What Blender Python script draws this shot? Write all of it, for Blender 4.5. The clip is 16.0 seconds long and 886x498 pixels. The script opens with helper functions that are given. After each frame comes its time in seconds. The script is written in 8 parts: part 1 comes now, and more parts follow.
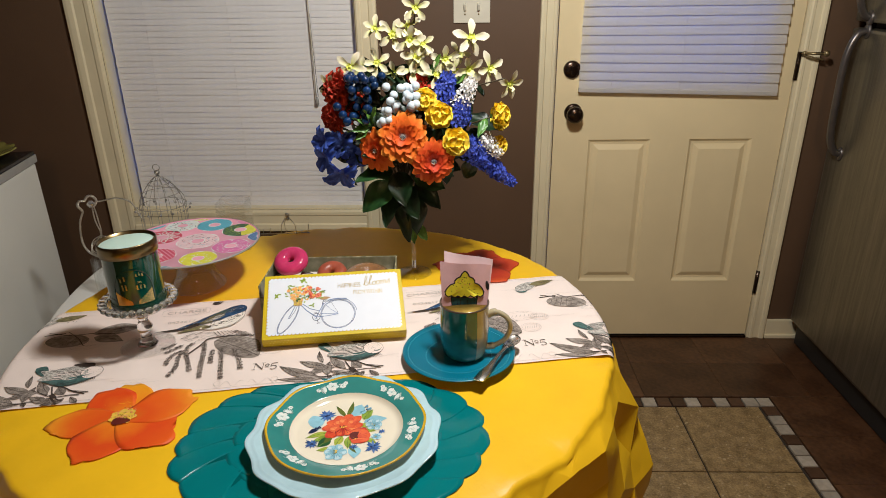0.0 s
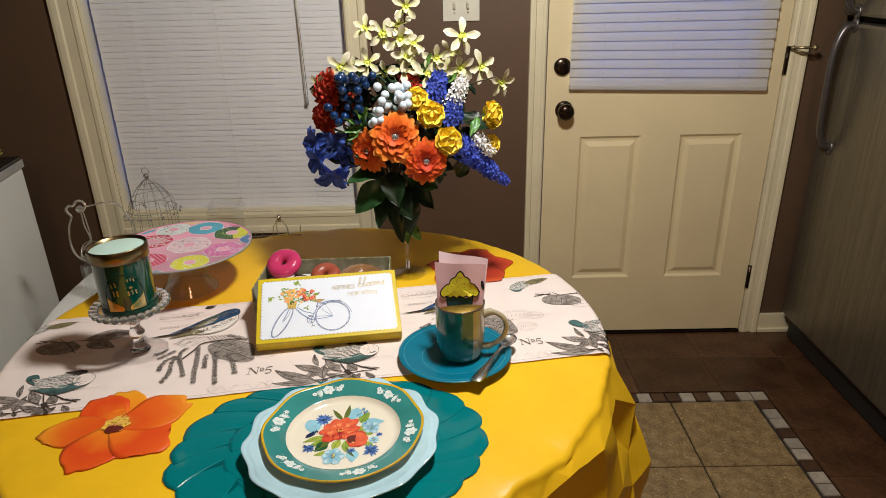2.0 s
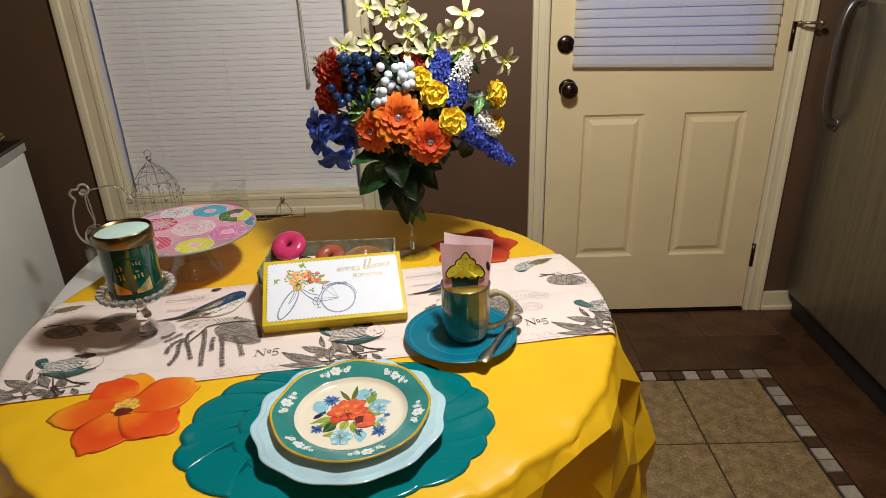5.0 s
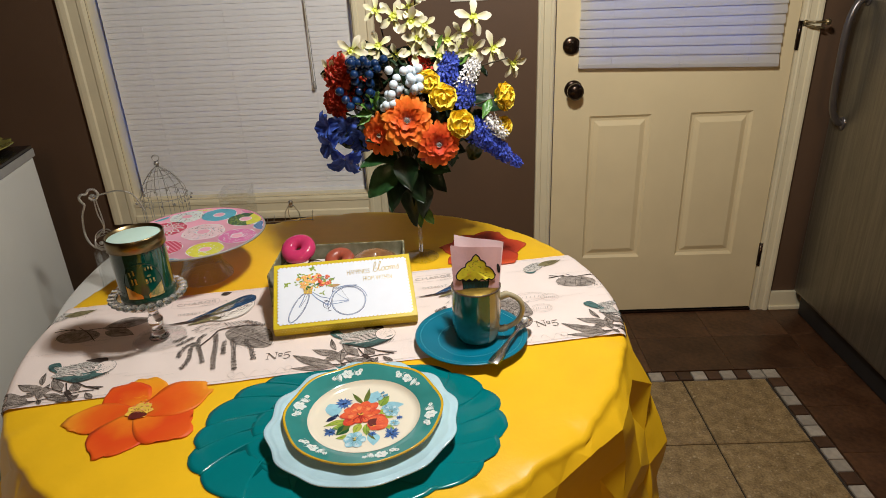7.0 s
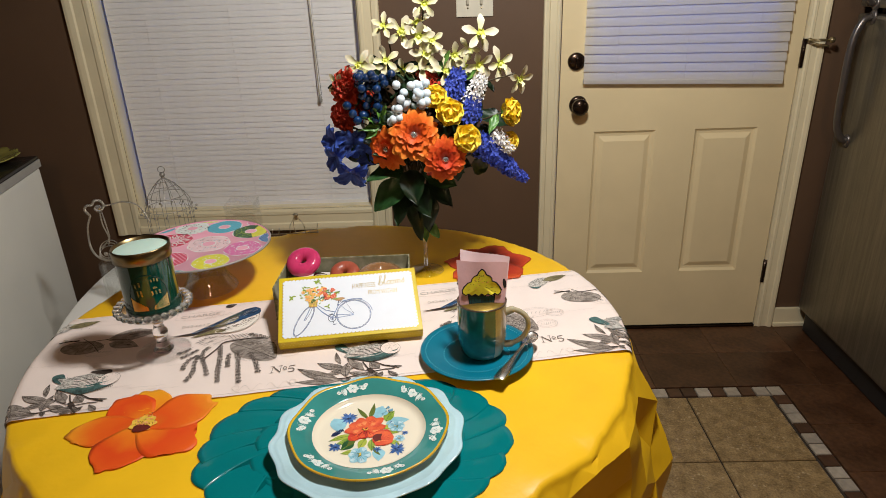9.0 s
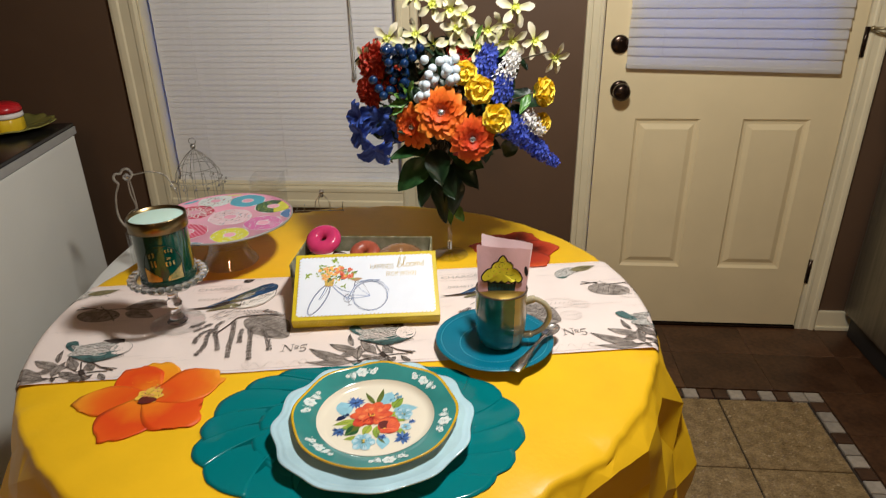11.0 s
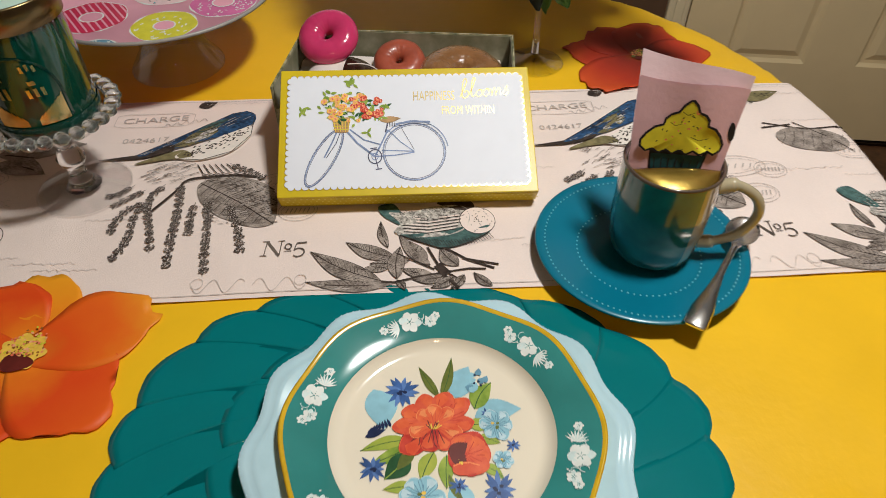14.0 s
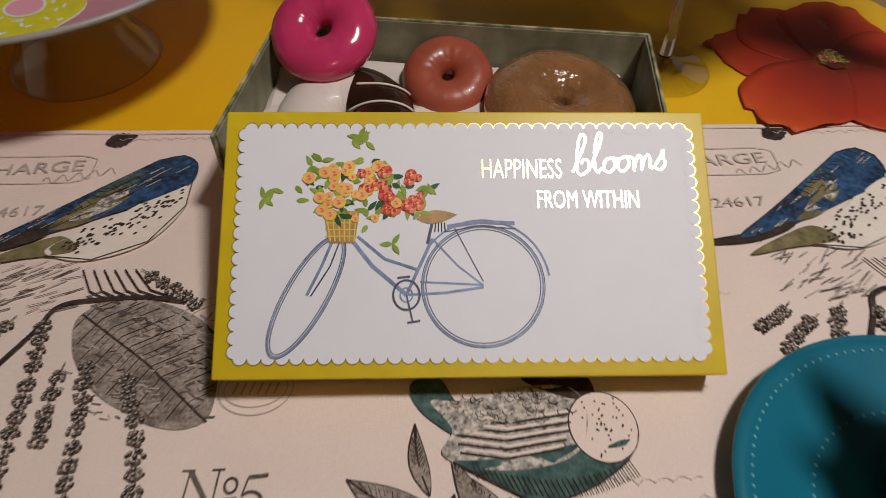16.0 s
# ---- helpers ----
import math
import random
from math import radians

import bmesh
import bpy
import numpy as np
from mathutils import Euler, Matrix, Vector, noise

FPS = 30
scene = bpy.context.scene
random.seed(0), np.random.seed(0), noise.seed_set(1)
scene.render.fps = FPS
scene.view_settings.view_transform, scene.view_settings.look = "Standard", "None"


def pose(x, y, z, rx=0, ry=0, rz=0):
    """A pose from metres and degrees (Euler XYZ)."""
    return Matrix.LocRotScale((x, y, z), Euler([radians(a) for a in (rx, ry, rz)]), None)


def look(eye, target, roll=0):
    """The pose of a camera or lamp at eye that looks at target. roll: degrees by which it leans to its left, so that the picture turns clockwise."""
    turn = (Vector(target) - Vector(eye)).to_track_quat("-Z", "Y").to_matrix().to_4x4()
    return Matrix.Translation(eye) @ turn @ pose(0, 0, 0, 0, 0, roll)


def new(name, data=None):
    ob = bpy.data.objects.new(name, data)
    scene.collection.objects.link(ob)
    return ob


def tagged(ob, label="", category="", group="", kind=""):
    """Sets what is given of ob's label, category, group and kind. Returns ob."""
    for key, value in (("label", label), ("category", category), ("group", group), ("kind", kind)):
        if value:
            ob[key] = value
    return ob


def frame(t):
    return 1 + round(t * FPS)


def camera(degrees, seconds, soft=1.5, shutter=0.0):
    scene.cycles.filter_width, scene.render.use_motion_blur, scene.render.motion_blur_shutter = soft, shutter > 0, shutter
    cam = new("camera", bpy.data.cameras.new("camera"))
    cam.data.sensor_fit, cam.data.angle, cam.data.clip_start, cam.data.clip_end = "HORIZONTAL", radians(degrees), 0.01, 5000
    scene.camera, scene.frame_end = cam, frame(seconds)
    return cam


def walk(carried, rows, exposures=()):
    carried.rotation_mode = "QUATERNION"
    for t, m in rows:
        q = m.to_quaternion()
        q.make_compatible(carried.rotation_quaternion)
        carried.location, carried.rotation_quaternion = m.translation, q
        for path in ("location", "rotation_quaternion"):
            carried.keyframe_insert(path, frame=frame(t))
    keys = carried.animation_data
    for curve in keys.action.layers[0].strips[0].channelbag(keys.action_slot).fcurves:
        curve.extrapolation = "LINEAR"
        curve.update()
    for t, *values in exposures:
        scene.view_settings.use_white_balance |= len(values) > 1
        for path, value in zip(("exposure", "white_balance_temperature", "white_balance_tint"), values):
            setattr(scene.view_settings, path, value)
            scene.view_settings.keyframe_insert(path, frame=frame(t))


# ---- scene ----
cam = camera(68.1, 16.0, soft=0.7, shutter=0.3)
PATH = [
    (0, (0.388, 0.153, 1.457), (0.338, 1.995, 0.681), -0.8),
    (0.5, (0.387, 0.152, 1.456), (0.352, 1.997, 0.684), -0.5),
    (1, (0.387, 0.155, 1.455), (0.358, 1.996, 0.674), -0.8),
    (1.5, (0.388, 0.16, 1.454), (0.364, 1.997, 0.664), -1.2),
    (2, (0.382, 0.161, 1.457), (0.358, 2.003, 0.676), -1.4),
    (2.5, (0.377, 0.159, 1.455), (0.341, 1.999, 0.672), -1.2),
    (3, (0.379, 0.161, 1.46), (0.336, 1.991, 0.655), -2.2),
    (3.5, (0.382, 0.16, 1.46), (0.33, 1.989, 0.653), -2.7),
    (4, (0.379, 0.168, 1.455), (0.351, 1.984, 0.616), -1.9),
    (6.5, (0.374, 0.154, 1.465), (0.33, 1.972, 0.634), -2.3),
    (7, (0.364, 0.161, 1.462), (0.321, 1.98, 0.63), -2.5),
    (7.5, (0.359, 0.163, 1.469), (0.329, 1.986, 0.648), -2.5),
    (8, (0.357, 0.163, 1.469), (0.351, 1.994, 0.665), -2.4),
    (8.5, (0.357, 0.162, 1.475), (0.325, 1.996, 0.679), -2.0),
    (8.7, (0.355, 0.162, 1.47), (0.315, 1.997, 0.674), -2.1),
    (10.8, (0.372, 0.204, 1.453), (0.255, 2.032, 0.65), -0.1),
    (11, (0.385, 0.21, 1.441), (0.225, 2.02, 0.605), -0.9),
    (11.5, (0.378, 0.24, 1.427), (0.148, 1.977, 0.462), -0.6),
    (12, (0.332, 0.35, 1.393), (0.175, 2.008, 0.286), -1.4),
    (12.5, (0.27, 0.465, 1.351), (0.155, 2.035, 0.117), -1.8),
    (13, (0.229, 0.556, 1.318), (0.238, 2.059, -0.002), -0.2),
    (13.5, (0.223, 0.632, 1.29), (0.155, 2.1, -0.067), -1.6),
    (14, (0.234, 0.746, 1.255), (0.083, 2.158, -0.153), -0.0),
    (14.5, (0.24, 0.83, 1.236), (-0.023, 2.189, -0.206), -2.3),
    (15, (0.202, 0.934, 1.212), (-0.042, 2.304, -0.225), -4.3),
    (15.5, (0.156, 1.016, 1.174), (-0.001, 2.351, -0.308), -1.3),
    (16, (0.144, 1.112, 1.114), (-0.022, 2.392, -0.413), 0.7),
]
walk(cam, [(t, look(eye, target, roll)) for t, eye, target, roll in PATH],
     exposures=((0.0, 0.0, 6500, 10), (11.0, 0.02, 6500, 10), (14.0, -0.29, 6500, 10), (15.0, -0.48, 6780, 17), (16.0, -0.84, 6850, 17)))

# ---- world and light ----
world = bpy.data.worlds.new("dusk")
scene.world = world
world.use_nodes = True
wn = world.node_tree.nodes["Background"]
wn.inputs["Color"].default_value = (0.10, 0.20, 0.85, 1)
wn.inputs["Strength"].default_value = 1.3


def room_lamp(name, at, radius, watts, color):
    """A spot lamp: it shines down and sideways, not up, like a shaded ceiling fixture."""
    data = bpy.data.lights.new(name, "SPOT")
    data.spot_size, data.spot_blend = radians(172), 0.25
    data.shadow_soft_size, data.energy, data.color = radius, watts, color
    ob = new(name, data)
    ob.location = at
    return ob


room_lamp("ceiling_lamp", (0.562, 1.233, 2.05), 0.08, 82, (0.952, 0.945, 0.90))
# Added fill light behind the viewpoint, no known source; brightens walls and cloth skirt.
room_lamp("fill_lamp", (0.7, -1.5, 2.28), 0.12, 44, (1.0, 0.60, 0.31))


# ---- materials ----
def mat(name, color, rough=0.5, metal=0.0, vary=0.12, scale=30.0, bump=0.0, bump_scale=None, coat=0.0, color2=None,
        coarse=None, spec=0.5, sheen=0.0, trans=0.0, ior=1.45, sub=0.0, stretch=None, per_object=0.0, rough_vary=0.0, specks=None):
    """Two scales of noise on a base colour, with a fine relief."""
    m = bpy.data.materials.new(name)
    m.use_nodes = True
    nt = m.node_tree
    n, l = nt.nodes, nt.links
    b = n["Principled BSDF"]
    b.inputs["Roughness"].default_value = rough
    b.inputs["Metallic"].default_value = metal
    b.inputs["Specular IOR Level"].default_value = spec
    b.inputs["Coat Weight"].default_value = coat
    b.inputs["Coat Roughness"].default_value = 0.06
    b.inputs["Sheen Weight"].default_value = sheen
    b.inputs["Transmission Weight"].default_value = trans
    b.inputs["IOR"].default_value = ior
    b.inputs["Subsurface Weight"].default_value = sub
    b.inputs["Subsurface Radius"].default_value = (0.006, 0.004, 0.003)
    tc = n.new("ShaderNodeTexCoord")
    mp = n.new("ShaderNodeMapping")
    if stretch:
        mp.inputs["Scale"].default_value = stretch
    l.new(tc.outputs["Object"], mp.inputs["Vector"])
    fine = n.new("ShaderNodeTexNoise")
    fine.inputs["Scale"].default_value, fine.inputs["Detail"].default_value = scale, 5
    big = n.new("ShaderNodeTexNoise")
    big.inputs["Scale"].default_value, big.inputs["Detail"].default_value = coarse or scale * 0.13, 2
    for t in (fine, big):
        l.new(mp.outputs["Vector"], t.inputs["Vector"])
    add = n.new("ShaderNodeMath")
    add.operation = "ADD"
    l.new(fine.outputs["Fac"], add.inputs[0])
    l.new(big.outputs["Fac"], add.inputs[1])
    half = n.new("ShaderNodeMath")
    half.operation = "MULTIPLY"
    half.inputs[1].default_value = 0.5
    l.new(add.outputs[0], half.inputs[0])
    ramp = n.new("ShaderNodeValToRGB")
    c2 = color2 or tuple(min(1, c * (1 + vary)) for c in color)
    c1 = color if color2 else tuple(c * (1 - vary) for c in color)
    ramp.color_ramp.elements[0].position, ramp.color_ramp.elements[1].position = 0.36, 0.64
    ramp.color_ramp.elements[0].color, ramp.color_ramp.elements[1].color = (*c1, 1), (*c2, 1)
    l.new(half.outputs[0], ramp.inputs["Fac"])
    out = ramp.outputs["Color"]
    if specks:
        dot = n.new("ShaderNodeTexNoise")
        dot.inputs["Scale"].default_value, dot.inputs["Detail"].default_value = specks[1], 3
        l.new(mp.outputs["Vector"], dot.inputs["Vector"])
        edge = n.new("ShaderNodeMapRange")
        edge.inputs["From Min"].default_value, edge.inputs["From Max"].default_value = 0.62, 0.72
        l.new(dot.outputs["Fac"], edge.inputs["Value"])
        mix = n.new("ShaderNodeMix")
        mix.data_type = "RGBA"
        for socket in mix.inputs:
            if socket.type == "RGBA" and socket.name == "A":
                l.new(out, socket)
            elif socket.type == "RGBA" and socket.name == "B":
                socket.default_value = (*specks[0], 1)
        l.new(edge.outputs["Result"], mix.inputs["Factor"])
        out = next(o for o in mix.outputs if o.type == "RGBA")
    if per_object:
        oi = n.new("ShaderNodeObjectInfo")
        hs = n.new("ShaderNodeHueSaturation")
        mr = n.new("ShaderNodeMapRange")
        mr.inputs["To Min"].default_value, mr.inputs["To Max"].default_value = 1 - per_object, 1 + per_object
        l.new(oi.outputs["Random"], mr.inputs["Value"])
        l.new(mr.outputs["Result"], hs.inputs["Value"])
        l.new(out, hs.inputs["Color"])
        out = hs.outputs["Color"]
    l.new(out, b.inputs["Base Color"])
    if rough_vary:
        rr = n.new("ShaderNodeMapRange")
        rr.inputs["To Min"].default_value, rr.inputs["To Max"].default_value = rough - rough_vary, rough + rough_vary
        l.new(half.outputs[0], rr.inputs["Value"])
        l.new(rr.outputs["Result"], b.inputs["Roughness"])
    if bump:
        bn = n.new("ShaderNodeBump")
        bn.inputs["Strength"].default_value, bn.inputs["Distance"].default_value = min(1.0, bump), 0.001 * max(1.0, bump)
        src = fine
        if bump_scale:
            src = n.new("ShaderNodeTexNoise")
            src.inputs["Scale"].default_value, src.inputs["Detail"].default_value = bump_scale, 3
            l.new(mp.outputs["Vector"], src.inputs["Vector"])
        l.new(src.outputs["Fac"], bn.inputs["Height"])
        l.new(bn.outputs["Normal"], b.inputs["Normal"])
    return m


def radial(name, stops, reach, rough=0.4, streaks=18.0, wobble=0.18):
    """Colour that runs from the object's origin outwards in the plane, with streaks along the radius."""
    m = mat(name, (0.5, 0.5, 0.5), rough, spec=0.4)
    n, l = m.node_tree.nodes, m.node_tree.links
    tc = n.new("ShaderNodeTexCoord")
    ln = n.new("ShaderNodeVectorMath")
    ln.operation = "LENGTH"
    l.new(tc.outputs["Object"], ln.inputs[0])
    ns = n.new("ShaderNodeTexNoise")
    ns.inputs["Scale"].default_value, ns.inputs["Detail"].default_value = streaks, 4
    l.new(tc.outputs["Object"], ns.inputs["Vector"])
    a = n.new("ShaderNodeMath")
    a.operation = "MULTIPLY_ADD"
    a.inputs[1].default_value, a.inputs[2].default_value = 1 / reach, -wobble / 2
    l.new(ln.outputs["Value"], a.inputs[0])
    s = n.new("ShaderNodeMath")
    s.operation = "MULTIPLY_ADD"
    s.inputs[1].default_value = wobble
    l.new(ns.outputs["Fac"], s.inputs[0])
    l.new(a.outputs[0], s.inputs[2])
    r = n.new("ShaderNodeValToRGB")
    el = r.color_ramp.elements
    el[0].position, el[0].color = stops[0][0], (*stops[0][1], 1)
    el[1].position, el[1].color = stops[-1][0], (*stops[-1][1], 1)
    for p, c in stops[1:-1]:
        e = el.new(p)
        e.color = (*c, 1)
    l.new(s.outputs[0], r.inputs["Fac"])
    l.new(r.outputs["Color"], n["Principled BSDF"].inputs["Base Color"])
    return m


def glass(name, color=(1, 1, 1), rough=0.02):
    return mat(name, color, rough, trans=1.0, vary=0.0, ior=1.47)


def translucent(name, color, amount, rough=0.5):
    m = mat(name, color, rough, vary=0.03, scale=60)
    n, l = m.node_tree.nodes, m.node_tree.links
    t = n.new("ShaderNodeBsdfTranslucent")
    t.inputs["Color"].default_value = (*color, 1)
    mix = n.new("ShaderNodeMixShader")
    mix.inputs["Fac"].default_value = amount
    l.new(n["Principled BSDF"].outputs[0], mix.inputs[1])
    l.new(t.outputs[0], mix.inputs[2])
    l.new(mix.outputs[0], n["Material Output"].inputs["Surface"])
    return m


M = {}
M["wall"] = mat("brown_wall_paint", (0.115, 0.066, 0.038), 0.55, vary=0.07, scale=5, bump=0.35, bump_scale=420)
M["ceiling"] = mat("ceiling_paint", (0.75, 0.73, 0.68), 0.8, vary=0.03, scale=8, bump=0.3, bump_scale=300)
M["trim"] = mat("cream_trim_paint", (0.76, 0.67, 0.46), 0.36, vary=0.06, scale=9, bump=0.2, bump_scale=200)
M["door"] = mat("cream_door_paint", (0.78, 0.645, 0.395), 0.38, vary=0.05, scale=6, bump=0.22, bump_scale=260)
M["slat"] = translucent("white_vinyl_slat", (0.84, 0.82, 0.81), 0.10, 0.4)
M["slat2"] = translucent("white_door_slat", (0.86, 0.84, 0.82), 0.62, 0.4)
M["pane"] = glass("window_glass", (0.95, 0.97, 1.0), 0.0)
M["bronze"] = mat("dark_bronze", (0.06, 0.04, 0.03), 0.22, 0.9, vary=0.2)
M["brass"] = mat("tarnished_brass", (0.35, 0.28, 0.16), 0.35, 0.9, vary=0.2)
M["steel_door"] = mat("brushed_stainless", (0.21, 0.185, 0.14), 0.34, 0.75, vary=0.22, scale=14, stretch=(1, 40, 1.2), bump=0.05)
M["steel_handle"] = mat("grey_handle_metal", (0.15, 0.135, 0.13), 0.32, 0.8, vary=0.1)
M["dark_plastic"] = mat("black_plastic", (0.014, 0.013, 0.013), 0.5, vary=0.2)
M["white_panel"] = mat("white_cabinet_panel", (0.66, 0.65, 0.60), 0.42, vary=0.04, scale=4, bump=0.1, bump_scale=150)
M["edge"] = mat("grey_edge_band", (0.30, 0.29, 0.27), 0.4, vary=0.1)
M["granite"] = mat("black_laminate", (0.010, 0.010, 0.011), 0.25, vary=0.6, scale=180)
M["tile"] = mat("mottled_stone_tile", (0.140, 0.088, 0.037), 0.40, color2=(0.345, 0.238, 0.112), scale=150, coarse=26, bump=1.6, per_object=0.10, rough_vary=0.16, specks=((0.42, 0.32, 0.19), 60))
M["tile_dark"] = mat("dark_brown_tile", (0.036, 0.0145, 0.0068), 0.33, color2=(0.104, 0.047, 0.022), scale=60, coarse=8, bump=0.4, per_object=0.2, rough_vary=0.1)
M["mosaic_light"] = mat("pale_mosaic", (0.36, 0.31, 0.25), 0.5, vary=0.18, scale=60, bump=0.4, per_object=0.15)
M["mosaic_dark"] = mat("brown_mosaic", (0.070, 0.034, 0.018), 0.45, vary=0.2, scale=60, bump=0.4, per_object=0.2)
M["grout"] = mat("dark_grout", (0.035, 0.025, 0.018), 0.9, vary=0.2, scale=120, bump=0.5)
M["vinyl"] = mat("yellow_vinyl", (0.84, 0.49, 0.014), 0.40, vary=0.06, scale=14, spec=0.35, bump=0.45, bump_scale=60)
M["linen"] = mat("cream_linen", (0.825, 0.700, 0.642), 0.85, vary=0.04, scale=600, coarse=12, bump=0.5, bump_scale=1100, spec=0.15)
M["ink"] = mat("sepia_ink", (0.052, 0.038, 0.032), 0.85, vary=0.45, scale=260, coarse=90, spec=0.1)
M["ink_mid"] = mat("grey_brown_ink", (0.13, 0.105, 0.09), 0.85, color2=(0.44, 0.375, 0.33), scale=520, coarse=75, spec=0.1)
M["ink_soft"] = mat("soft_sepia_ink", (0.13, 0.105, 0.09), 0.85, vary=0.5, scale=260, coarse=90, spec=0.1)
M["ink_faint"] = mat("very_faint_ink", (0.62, 0.545, 0.50), 0.85, vary=0.10, scale=200, spec=0.1)
M["ink_pale"] = mat("faded_ink", (0.50, 0.44, 0.405), 0.85, vary=0.15, scale=200, spec=0.1)
M["ink_blue"] = mat("blue_ink", (0.016, 0.030, 0.060), 0.85, color2=(0.045, 0.12, 0.26), scale=240, coarse=70, spec=0.1)
M["ink_teal"] = mat("teal_ink", (0.03, 0.06, 0.058), 0.85, color2=(0.10, 0.19, 0.18), scale=240, coarse=70, spec=0.1)
M["ink_olive"] = mat("olive_ink", (0.20, 0.17, 0.085), 0.85, vary=0.35, scale=220, coarse=60, spec=0.1)
M["ink_white"] = mat("bare_linen_print", (0.80, 0.73, 0.66), 0.85, vary=0.06, scale=300, spec=0.1)
M["ink_speckle"] = mat("speckled_ink", (0.12, 0.11, 0.10), 0.85, color2=(0.75, 0.70, 0.64), scale=520, coarse=200, spec=0.1)
M["white_cloth"] = mat("white_cloth", (0.74, 0.73, 0.70), 0.8, vary=0.03, scale=200, coarse=10, bump=0.3, bump_scale=700, spec=0.2)
M["placemat"] = mat("teal_glossy_vinyl", (0.001, 0.170, 0.184), 0.13, vary=0.07, scale=10, spec=0.5, bump=0.08, bump_scale=60)
M["plate_blue"] = mat("pale_aqua_glaze", (0.44, 0.63, 0.70), 0.16, vary=0.12, scale=24, coarse=9, coat=0.5)
M["plate_teal"] = mat("teal_glaze", (0.036, 0.225, 0.208), 0.14, vary=0.14, scale=20, coarse=9, coat=0.5)
M["plate_cream"] = mat("cream_glaze", (0.82, 0.745, 0.60), 0.14, vary=0.03, scale=20, coat=0.5)
M["gold_glaze"] = mat("golden_yellow_glaze", (0.62, 0.38, 0.02), 0.2, vary=0.15, scale=60, coat=0.3)
M["saucer"] = mat("turquoise_glaze", (0.001, 0.155, 0.240), 0.3, vary=0.06, scale=16, coat=0.15)
M["saucer_dot"] = mat("pale_glaze_dot", (0.15, 0.48, 0.56), 0.3, vary=0.1)
M["mug_teal"] = mat("mug_teal_glaze", (0.012, 0.150, 0.150), 0.16, vary=0.30, scale=40, coarse=16, coat=0.6, bump=0.25, bump_scale=45)
M["mug_beige"] = mat("mug_beige_glaze", (0.44, 0.38, 0.25), 0.16, vary=0.18, scale=40, coarse=16, coat=0.6, bump=0.25, bump_scale=45)
M["mug_rim"] = mat("mug_brown_rim", (0.10, 0.07, 0.05), 0.2, vary=0.3, scale=60, coat=0.4)
M["pink_paper"] = mat("pink_paper", (0.72, 0.44, 0.47), 0.75, vary=0.04, scale=60, bump=0.3, bump_scale=180)
M["pink_light"] = mat("pale_pink_paper", (0.80, 0.60, 0.62), 0.75, vary=0.04, scale=60, bump=0.3, bump_scale=180)
M["black_print"] = mat("black_print", (0.012, 0.010, 0.012), 0.6, vary=0.2)
M["yellow_print"] = mat("yellow_print", (0.72, 0.62, 0.03), 0.55, vary=0.12, scale=90)
M["napkin_gold"] = mat("gold_satin_paper", (0.58, 0.40, 0.09), 0.30, 0.75, vary=0.12, scale=60, bump=0.3, bump_scale=120)
M["teal_print"] = mat("dark_teal_print", (0.01, 0.07, 0.075), 0.6, vary=0.3, scale=120)
M["gold_foil"] = mat("gold_foil", (0.82, 0.64, 0.30), 0.27, 1.0, vary=0.1, scale=90)
M["lid_white"] = mat("white_card", (0.76, 0.79, 0.86), 0.55, vary=0.02, scale=40, spec=0.5)
M["lid_yellow"] = mat("yellow_card", (0.62, 0.46, 0.012), 0.36, vary=0.08, scale=60)
M["lid_dot"] = mat("pale_yellow_dot", (0.72, 0.62, 0.16), 0.4, vary=0.05)
M["box_card"] = mat("floral_card", (0.10, 0.12, 0.06), 0.5, color2=(0.55, 0.48, 0.30), scale=140, coarse=60)
M["box_inside"] = mat("grey_card", (0.15, 0.15, 0.085), 0.6, color2=(0.30, 0.29, 0.21), coarse=25, vary=0.08, scale=60)
M["copper_foil"] = mat("copper_foil", (0.86, 0.40, 0.10), 0.28, 1.0, vary=0.25, scale=90)
M["bike"] = mat("bike_blue_ink", (0.20, 0.27, 0.45), 0.5, vary=0.35, scale=140)
M["bike_dark"] = mat("bike_dark_ink", (0.07, 0.07, 0.13), 0.5, vary=0.3, scale=140)
M["tan_print"] = mat("tan_print", (0.42, 0.25, 0.10), 0.5, vary=0.3, scale=200)
M["p_coral"] = mat("coral_print", (0.72, 0.115, 0.06), 0.3, color2=(0.85, 0.27, 0.17), scale=130, coarse=50)
M["p_red"] = mat("red_print", (0.44, 0.020, 0.015), 0.3, color2=(0.64, 0.075, 0.045), scale=150, coarse=60)
M["p_rose"] = mat("rose_red_print", (0.56, 0.040, 0.022), 0.3, color2=(0.78, 0.15, 0.07), scale=110, coarse=40)
M["p_peach"] = mat("peach_print", (0.86, 0.42, 0.22), 0.3, vary=0.12, scale=120)
M["p_yellow"] = mat("warm_yellow_print", (0.85, 0.55, 0.08), 0.3, vary=0.15, scale=120)
M["p_green"] = mat("leaf_green_print", (0.16, 0.27, 0.03), 0.3, color2=(0.36, 0.46, 0.08), scale=140, coarse=40)
M["p_dkgreen"] = mat("dark_green_print", (0.02, 0.09, 0.03), 0.3, vary=0.3, scale=120)
M["p_blue"] = mat("cornflower_print", (0.045, 0.11, 0.30), 0.3, vary=0.35, scale=150)
M["p_sky"] = mat("sky_blue_print", (0.27, 0.52, 0.62), 0.3, vary=0.14, scale=100)
M["p_white"] = mat("white_print", (0.70, 0.73, 0.69), 0.3, vary=0.08, scale=120)
M["p_flame"] = mat("flame_red_print", (0.66, 0.075, 0.030), 0.3, color2=(0.80, 0.17, 0.060), scale=130, coarse=50)
M["p_flame_light"] = mat("light_flame_print", (0.84, 0.27, 0.10), 0.3, vary=0.15, scale=130)
